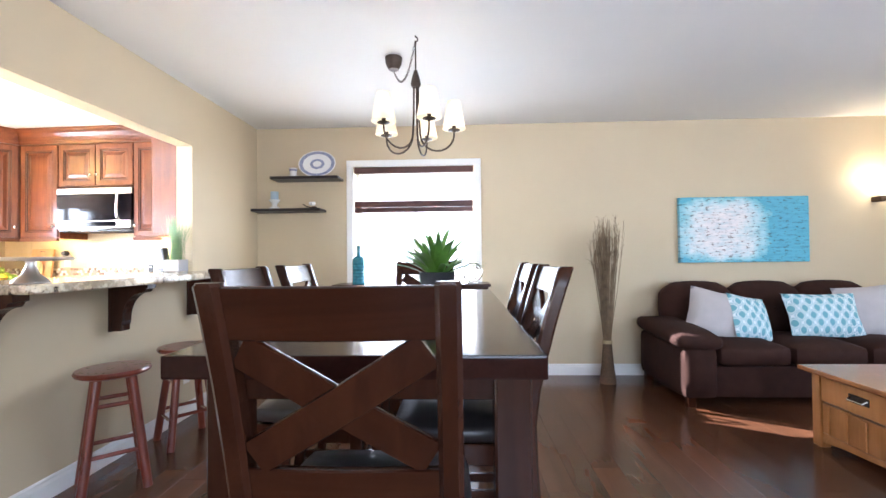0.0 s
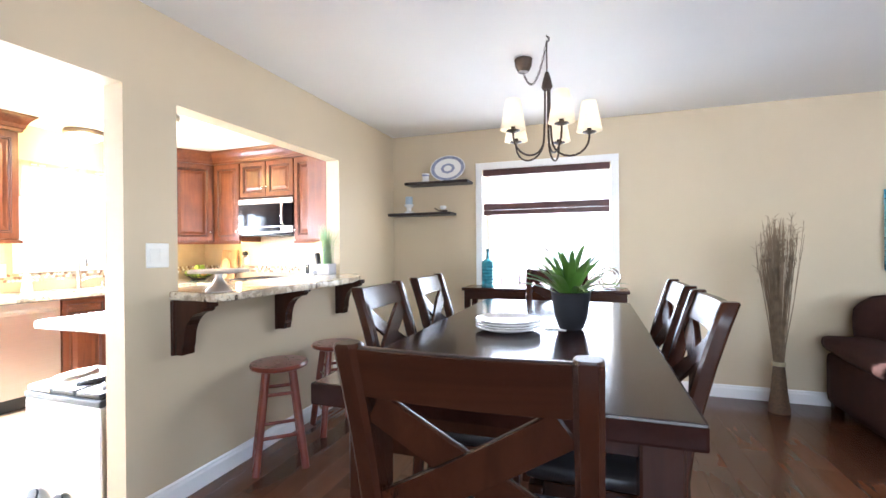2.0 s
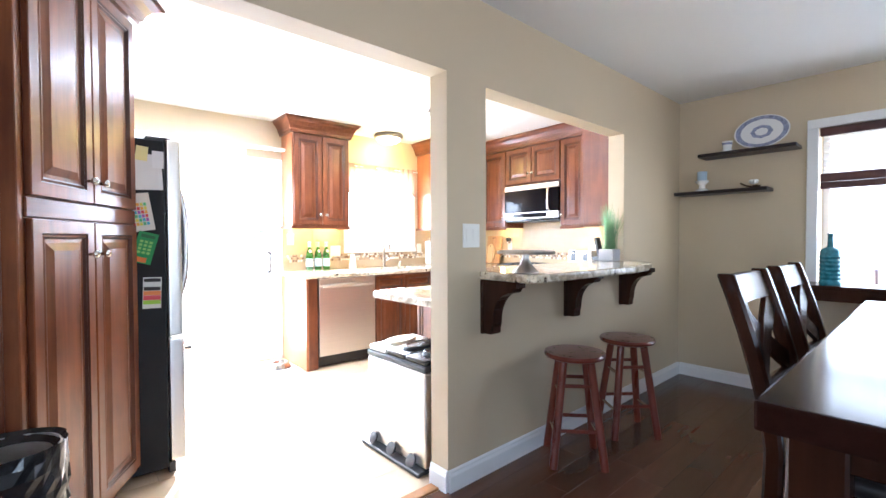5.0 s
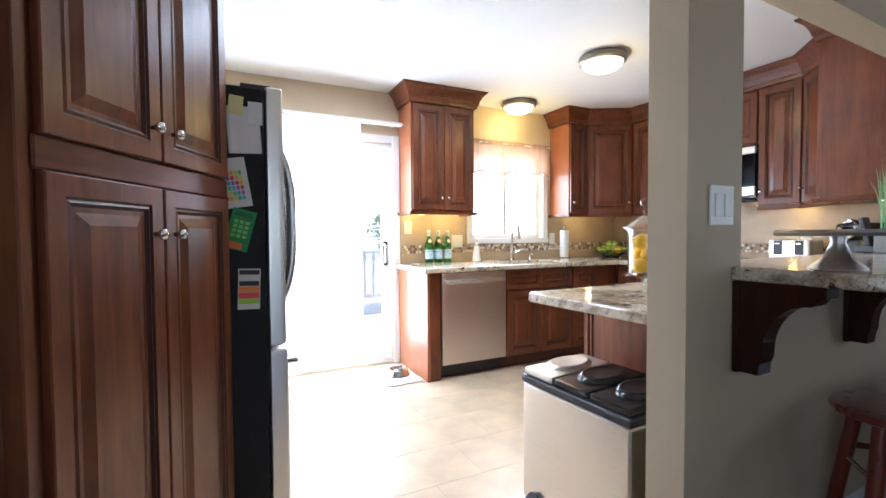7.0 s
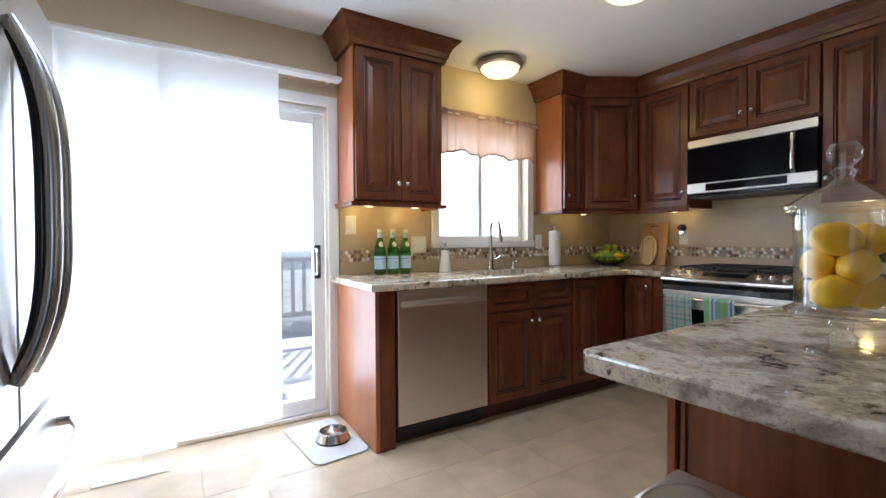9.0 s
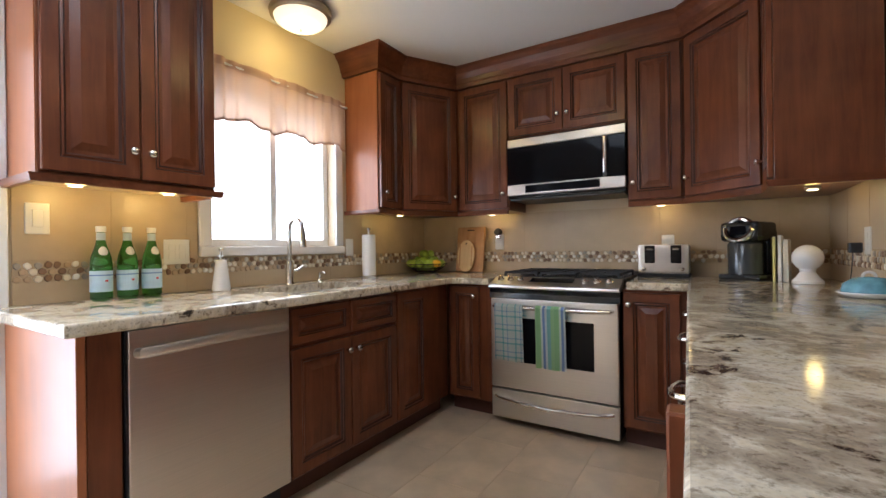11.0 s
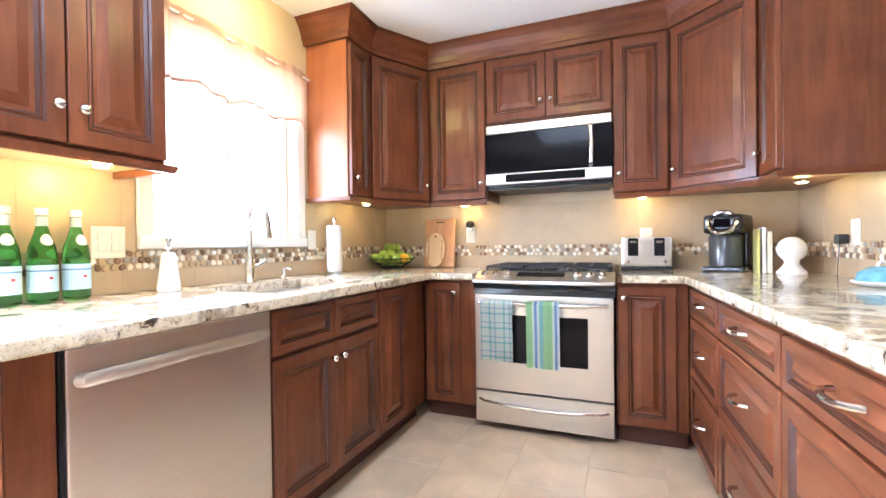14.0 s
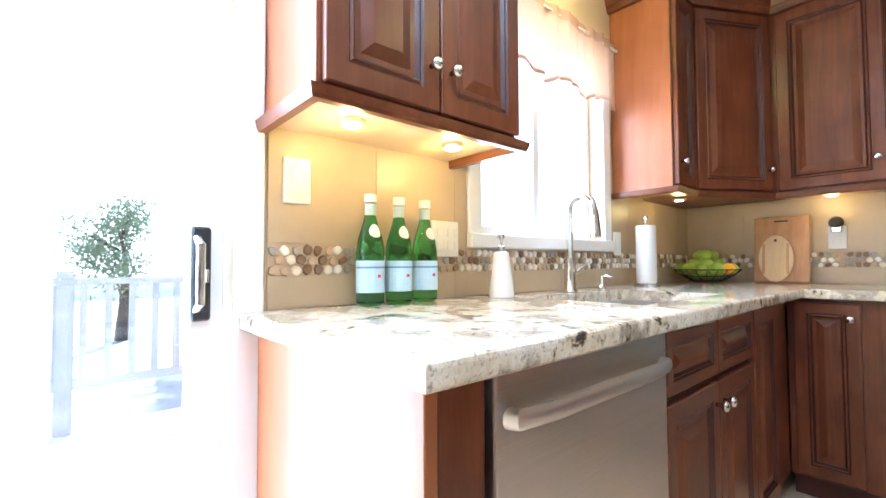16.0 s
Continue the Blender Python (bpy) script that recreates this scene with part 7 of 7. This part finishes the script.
# pet bowl and mat, floor vent
mt_ = part("pet_mat", prism([(-0.24, -0.15), (0.22, -0.15), (0.25, -0.12), (0.25, 0.12), (0.22, 0.15), (-0.24, 0.15), (-0.27, 0.12), (-0.27, -0.12)], 0.001, 0.008, 0.003), plain("grey_white_mat", (0.66, 0.65, 0.63), 0.7), None)
mt_.matrix_basis = pose(-3.88, 2.085, 0, 0, 0, 6)
tagged(mt_, "pale grey rubber pet mat on the tiles", "mat")
pb = thing("pet_bowl", "stainless steel pet bowl on its mat", "pet bowl", (-3.86, 2.12, 0.009))
part("bowl", lathe([(0.0, 0.004), (0.085, 0.0), (0.092, 0.004), (0.076, 0.045), (0.078, 0.05), (0.070, 0.05), (0.060, 0.014), (0.0, 0.010)], 32), M_CHROME, pb, "", True)
part("base_ring", lathe([(0.086, -0.0005), (0.094, -0.0005), (0.094, 0.006), (0.090, 0.007)], 32), M_RUBBER, pb)
vt = thing("floor_vent", "white metal floor register near the patio door", "floor vent", (-4.03, 1.20, 0))
part("frame", box(-0.07, 0.07, -0.15, 0.15, 0.0005, 0.004, 0.001), M_TRIM, vt)
for _i in range(11):
    part("slat", box(-0.055, 0.055, -0.132 + _i * 0.0255, -0.122 + _i * 0.0255, 0.0042, 0.0065), M_TRIM, vt)

# papers on the side of the refrigerator
FXS = -2.3495


def pinned(name, label, y, z, w, h, colour, category="paper", roll=0.0, parts=(), lift=0.0):
    p = thing(name, label, category, (FXS + 0.0006 + lift, y, z), 90)
    m = pose(0, 0, 0, 0, roll, 0)
    part("sheet", moved(box(-w / 2, w / 2, -0.0022, 0.0, -h / 2, h / 2), m), plain(name + "_colour", colour, 0.7, vary=0.03), p)
    for i, (x0, x1, z0, z1, c) in enumerate(parts):
        part("print", moved(box(x0, x1, -0.0034, -0.0024, z0, z1), m), plain(name + "_print", c, 0.6, vary=0.05), p)


pinned("notepaper", "white note sheets hanging on the fridge side", 0.965, 1.535, 0.115, 0.175, (0.66, 0.66, 0.68), "paper", -3)
pinned("sticky_note", "small yellow note on the fridge side", 0.938, 1.625, 0.05, 0.07, (0.66, 0.62, 0.30), "paper", 6, lift=0.003)
pinned("folded_note", "folded white note clipped on the fridge side", 1.005, 1.60, 0.05, 0.085, (0.70, 0.70, 0.73), "paper", 0, lift=0.004)
pinned("colour_chart", "rainbow colour chart card on the fridge side", 0.925, 1.335, 0.105, 0.185, (0.62, 0.60, 0.58), "card", -9,
       [(-0.036 + 0.0145 * i, -0.0245 + 0.0145 * i, -0.065 + 0.019 * k, -0.050 + 0.019 * k, ((0.60, 0.05, 0.06), (0.75, 0.36, 0.05), (0.66, 0.60, 0.08), (0.10, 0.45, 0.20), (0.08, 0.42, 0.58), (0.35, 0.10, 0.45))[(i + k) % 6]) for i in range(5) for k in range(6)])
pinned("phone_magnet", "green telephone-shaped magnet on the fridge side", 0.945, 1.160, 0.084, 0.155, (0.03, 0.25, 0.07), "magnet", 15,
       [(-0.028 + 0.02 * i, -0.014 + 0.02 * i, -0.03 + 0.018 * k, -0.018 + 0.018 * k, (0.25, 0.50, 0.12)) for i in range(3) for k in range(4)] + [(-0.032, 0.020, -0.072, -0.048, (0.62, 0.16, 0.03)), (-0.03, 0.03, 0.05, 0.066, (0.02, 0.12, 0.04))], lift=0.001)
pinned("striped_card", "black, orange, pink and green striped card on the fridge", 0.972, 0.935, 0.078, 0.155, (0.62, 0.64, 0.62), "card", 2,
       [(-0.035, 0.035, 0.055, 0.072, (0.02, 0.02, 0.02)), (-0.035, 0.035, 0.012, 0.030, (0.02, 0.02, 0.02)), (-0.037, 0.037, -0.012, 0.010, (0.68, 0.22, 0.06)), (-0.037, 0.037, -0.036, -0.013, (0.62, 0.08, 0.10)), (-0.037, 0.037, -0.056, -0.037, (0.32, 0.56, 0.05))])
tb = thing("storage_tub", "black basket on top of the refrigerator", "basket", (-2.50, 0.80, 1.713))
part("tub", box(-0.12, 0.12, -0.10, 0.10, 0.0, 0.05, 0.01), M_RUBBER, tb)
part("cloth", soft_box(-0.10, 0.09, -0.08, 0.08, 0.045, 0.10, 0.03), M_PAPER, tb, "white folded cloth", True)

# ---- outdoors ----
M_DECK = plain("pale_deck_board", (0.80, 0.78, 0.74), 0.7, vary=0.1, piece=0.08)
M_SOIL = plain("dry_garden_ground", (0.60, 0.56, 0.48), 0.95, vary=0.2, scale=1.5)
M_STONE = plain("pink_garden_stone", (0.66, 0.52, 0.49), 0.9, vary=0.15, scale=3, piece=0.14)
M_RAILING = plain("grey_stained_railing", (0.36, 0.36, 0.37), 0.7)
M_BARK = plain("bark", (0.12, 0.08, 0.055), 0.9, vary=0.3)
M_TREELEAF = sheer("tree_leaf", (0.30, 0.35, 0.22), 0.5)
tagged(setting(part("ground", box(-400, 400, -400, 400, -0.9, -0.35), M_SOIL, None, "dry pale garden ground")), category="ground")
dk = setting(thing("deck", "pale wooden deck outside the patio door", "deck"))
for _i in range(18):
    part("board", box(-6.9 + _i * 0.14, -6.9 + _i * 0.14 + 0.134, -0.9, 3.3, -0.09, -0.055, 0), M_DECK, dk)
part("joist", box(-6.9, -4.40, -0.9, 3.3, -0.349, -0.091), M_BARK, dk)
rl = thing("deck_railing", "grey wooden deck railing with upright balusters", "railing", (-6.8, 0, -0.055))
part("top_rail", box(-0.05, 0.05, -0.9, 3.3, 0.93, 0.97, 0.004), M_RAILING, rl)
part("bottom_rail", box(-0.025, 0.025, -0.9, 3.3, 0.27, 0.33, 0.003), M_RAILING, rl)
for _i in range(32):
    part("baluster", box(-0.018, 0.018, -0.84 + _i * 0.13, -0.804 + _i * 0.13, 0.33, 0.93), M_RAILING, rl)
for _y in (-0.9, 0.5, 1.9, 3.2):
    part("post", box(-0.045, 0.045, _y, _y + 0.09, 0.0, 1.02, 0.004), M_RAILING, rl)


def tree(at, height, seed, label):
    t = thing("tree", label, "tree", at)
    rng = random.Random(seed)
    trunk = tube([(0, 0, 0), (0.04, 0.03, height * 0.25), (-0.03, 0.05, height * 0.5), (0.02, 0.0, height * 0.8)], 0.11, 8, None, 0.03)
    tips = []
    for i in range(11):
        a, z = rng.random() * 6.28, height * (0.32 + 0.045 * i)
        r = height * (0.16 + 0.14 * rng.random())
        tip = Vector((r * math.cos(a), r * math.sin(a), z + height * 0.18))
        tube([(0, 0, z), tip * 0.5 + Vector((0, 0, z * 0.5)), tip], 0.035, 6, trunk, 0.01)
        tips.append(tip)
    part("trunk", trunk, M_BARK, t)
    crown = bmesh.new()
    for tip in tips + [Vector((0, 0, height * 0.85))]:
        for k in range(520):
            p = tip + Vector((rng.gauss(0, 1), rng.gauss(0, 1), rng.gauss(0, 0.8))) * height * 0.085
            a, b = Vector((rng.gauss(0, 1), rng.gauss(0, 1), rng.gauss(0, 1))).normalized(), Vector((rng.gauss(0, 1), rng.gauss(0, 1), rng.gauss(0, 1))).normalized()
            s = 0.025 + 0.03 * rng.random()
            crown.faces.new([crown.verts.new(p + a * s), crown.verts.new(p + b * s * 0.5), crown.verts.new(p - a * s), crown.verts.new(p - b * s * 0.5)])
    part("crown", crown, M_TREELEAF, t)


tree((-11.5, 5.0, -0.35), 2.6, 1, "leafy garden tree beyond the deck railing")
tree((-13.0, 2.8, -0.35), 2.5, 2, "leafy garden tree behind the house")
tree((2.6, 9.6, -0.35), 3.2, 4, "small garden tree outside the dining window")
# added white sheet; its emission stands in for the overbright distance
M_GLOW_WHITE = glowing("glowing_white_backdrop", (1.0, 1.0, 1.0), 4.0)
# flat sheet: a sunlit pink hillside imitated by emission
M_GLOW_PINK = glowing("glowing_pink_backdrop", (1.0, 0.80, 0.78), 0.22)
tagged(setting(part("backdrop", box(-75.2, -75, -90, 90, -0.35, 30), M_GLOW_WHITE, None, "plain white glowing backdrop added beyond the garden")), category="backdrop")
tagged(setting(part("backdrop", box(-60, 60, 75, 75.2, -0.35, 26), M_GLOW_PINK, None, "flat pinkish glowing backdrop standing in for a sunlit hillside")), category="backdrop")
gw = setting(thing("garden_wall", "low pinkish stone garden wall outside the dining window", "garden wall"))
_rng = random.Random(21)
for _r in range(4):
    _x = -5.0 - 0.2 * (_r % 2)
    while _x < 5:
        _l = _rng.uniform(0.35, 0.6)
        part("stone", box(_x + 0.008, _x + _l - 0.008, 9.2 + _rng.uniform(0, 0.03), 9.5, -0.35 + _r * 0.28, -0.35 + _r * 0.28 + 0.27, 0.02), M_STONE, gw)
        _x += _l
for _i, (_x, _y) in enumerate(((-4.75, 1.93), (-4.62, 2.02))):
    sh_ = thing("garden_shoe", "grey slip-on garden shoe on the deck", "shoe", (_x, _y, -0.054), 70 + 12 * _i, "pair of shoes")
    part("sole", prism([(-0.04, -0.13), (0.04, -0.13), (0.05, 0.05), (0.035, 0.13), (-0.035, 0.13), (-0.05, 0.05)], 0.0, 0.02, 0.004), M_RUBBER, sh_)
    part("upper", soft_box(-0.042, 0.042, -0.12, 0.12, 0.021, 0.085, 0.03), M_GREYBOX, sh_, "", True)

# ---- small pieces of walls and floors ----


def mesh_box(name, sx, sy, sz, material, bevel=0.002):
    bm = box(-sx / 2, sx / 2, -sy / 2, sy / 2, -sz, 0, 0)
    top = [e for e in bm.edges if e.verts[0].co.z > -1e-6 and e.verts[1].co.z > -1e-6]
    bmesh.ops.bevel(bm, geom=top, offset=bevel, segments=1, affect="EDGES")
    me = bpy.data.meshes.new(name)
    bm.to_mesh(me)
    bm.free()
    me.materials.append(material)
    return me


def lay(me, name, parent, at, turn=0):
    ob = new(name, me)
    ob.parent = parent
    ob.matrix_basis = pose(*at, 0, 0, turn)
    return ob


# tan wall tiles and the pebble band
rng = random.Random(33)
PEBBLE_MESHES = []
for _i in range(10):
    _n = 7 + _i % 3
    _bm = bmesh.new()
    _o = [(0.0150 * (0.78 + 0.32 * rng.random()) * math.cos(6.283 * k / _n), 0.0135 * (0.78 + 0.32 * rng.random()) * math.sin(6.283 * k / _n)) for k in range(_n)]
    _lo = [_bm.verts.new((x, 0.0, z)) for x, z in _o]
    _hi = [_bm.verts.new((x * 0.82, -0.006, z * 0.82)) for x, z in _o]
    for k in range(_n):
        _bm.faces.new((_lo[k], _lo[(k + 1) % _n], _hi[(k + 1) % _n], _hi[k]))
    _bm.faces.new(_hi)
    bmesh.ops.recalc_face_normals(_bm, faces=_bm.faces)
    _me = bpy.data.meshes.new("pebble")
    _bm.to_mesh(_me)
    _bm.free()
    _me.materials.append(M_PEBBLES[_i % 5])
    PEBBLE_MESHES.append(_me)


def backsplash(name, label, at, turn, length, gaps=()):
    """Tiles and a pebble band on a wall that runs along local x and faces -y. gaps: stretches (x0, x1) under a window."""
    w = setting(thing(name, label, "backsplash", at, turn))
    bm = box(0, length, -0.0066, -0.001, CT1 + 0.001, 1.045)
    for x0, x1 in zip([0] + [g[1] for g in gaps], [g[0] for g in gaps] + [length]):
        box(x0, x1, -0.0066, -0.001, 1.0451, 1.333, 0, bm)
    part("grout", bm, M_SPLASH_GROUT, w)
    n = math.ceil(length / 0.305)
    for i in range(n):
        x0, x1 = i * 0.305 + 0.0015, min((i + 1) * 0.305, length) - 0.0015
        if x1 - x0 < 0.03:
            continue
        part("tile", box(x0, x1, -0.008, -0.0068, CT1 + 0.0015, 0.967, 0.0005), M_SPLASH, w)
        spans = [(x0, x1)]
        for g in gaps:
            spans = [s for a, b in spans for s in ((a, min(b, g[0])), (max(a, g[1]), b)) if s[1] - s[0] > 0.02]
        for a, b in spans:
            part("tile", box(a, b, -0.008, -0.0068, 1.049, 1.332, 0.0005), M_SPLASH, w)
    x = 0.015
    while x < length - 0.012:
        for k in range(3):
            me = PEBBLE_MESHES[rng.randrange(10)]
            ob = new("pebble", me)
            ob.parent = w
            ob.matrix_basis = pose(min(length - 0.015, x + (0.013 if k % 2 else 0) + rng.uniform(-0.002, 0.002)), -0.0067, 0.981 + 0.025 * k + rng.uniform(-0.002, 0.002), 0, rng.uniform(0, 360), 0)
        x += 0.0285
    return w


backsplash("backsplash_west", "tan tile backsplash with a pebble mosaic band by the sink", (WX, 2.285, 0), 90, NKY - 2.285 - 0.001, [(0.665, 1.645)])
backsplash("backsplash_north", "tan tile backsplash with a pebble mosaic band behind the range", (WX + 0.01, NKY, 0), 0, DX0 - WX - 0.02, [])
HERE = ROOM
backsplash("backsplash_east", "tan tile backsplash with a pebble band beside the pass-through", (DX0, NKY - 0.08, 0), -90, 1.10, [])
HERE = Matrix()

# kitchen floor tiles, laid with staggered joints
_floor = bpy.data.objects["floor_kitchen"]
TW, TH = 0.50, 0.33
_tiles = {}
_row = 0
_x = WX - 0.06
while _x < -1.36:
    _y = KS - 0.10 - (TW / 2 if _row % 2 else 0)
    while _y < NKY:
        y0, y1 = max(_y, KS), min(_y + TW, NKY)
        x0, x1 = max(_x, WX - 0.12), min(_x + TH, -1.345)
        if y1 - y0 > 0.03 and x1 - x0 > 0.03:
            key = (round(x1 - x0, 3), round(y1 - y0, 3))
            if key not in _tiles:
                _tiles[key] = mesh_box("tile", key[0] - 0.0035, key[1] - 0.0035, 0.006, M_TILE, 0.001)
            lay(_tiles[key], "tile", _floor, ((x0 + x1) / 2, (y0 + y1) / 2, -0.0015))
        _y += TW
    _x += TH
    _row += 1

# hardwood planks
_floor = bpy.data.objects["floor_living"]
rng = random.Random(17)
PW = 0.142
_planks = {}
_far = bmesh.new()
_x = DX0 + 0.075
while _x < EX:
    _y = SY - rng.uniform(0, 1.2)
    while _y < NY:
        _l = rng.choice((0.75, 0.95, 1.2, 1.5))
        y0, y1 = max(_y, SY), min(_y + _l, NY)
        if y1 - y0 > 0.05:
            if y1 > 0.2 and _x < 4.4:
                key = round(y1 - y0, 2)
                if key not in _planks:
                    _planks[key] = mesh_box("plank", PW - 0.0012, key - 0.0012, 0.011, M_PLANK, 0.0004)
                lay(_planks[key], "plank", _floor, (_x + PW / 2, y0 + key / 2, 0.0))
            else:
                box(_x + 0.001, _x + PW - 0.001, y0 + 0.001, y1 - 0.001, -0.011, 0.0, 0, _far)
        _y += _l
    _x += PW
tagged(part("far_planks", _far, M_PLANK, _floor), kind="stuff")
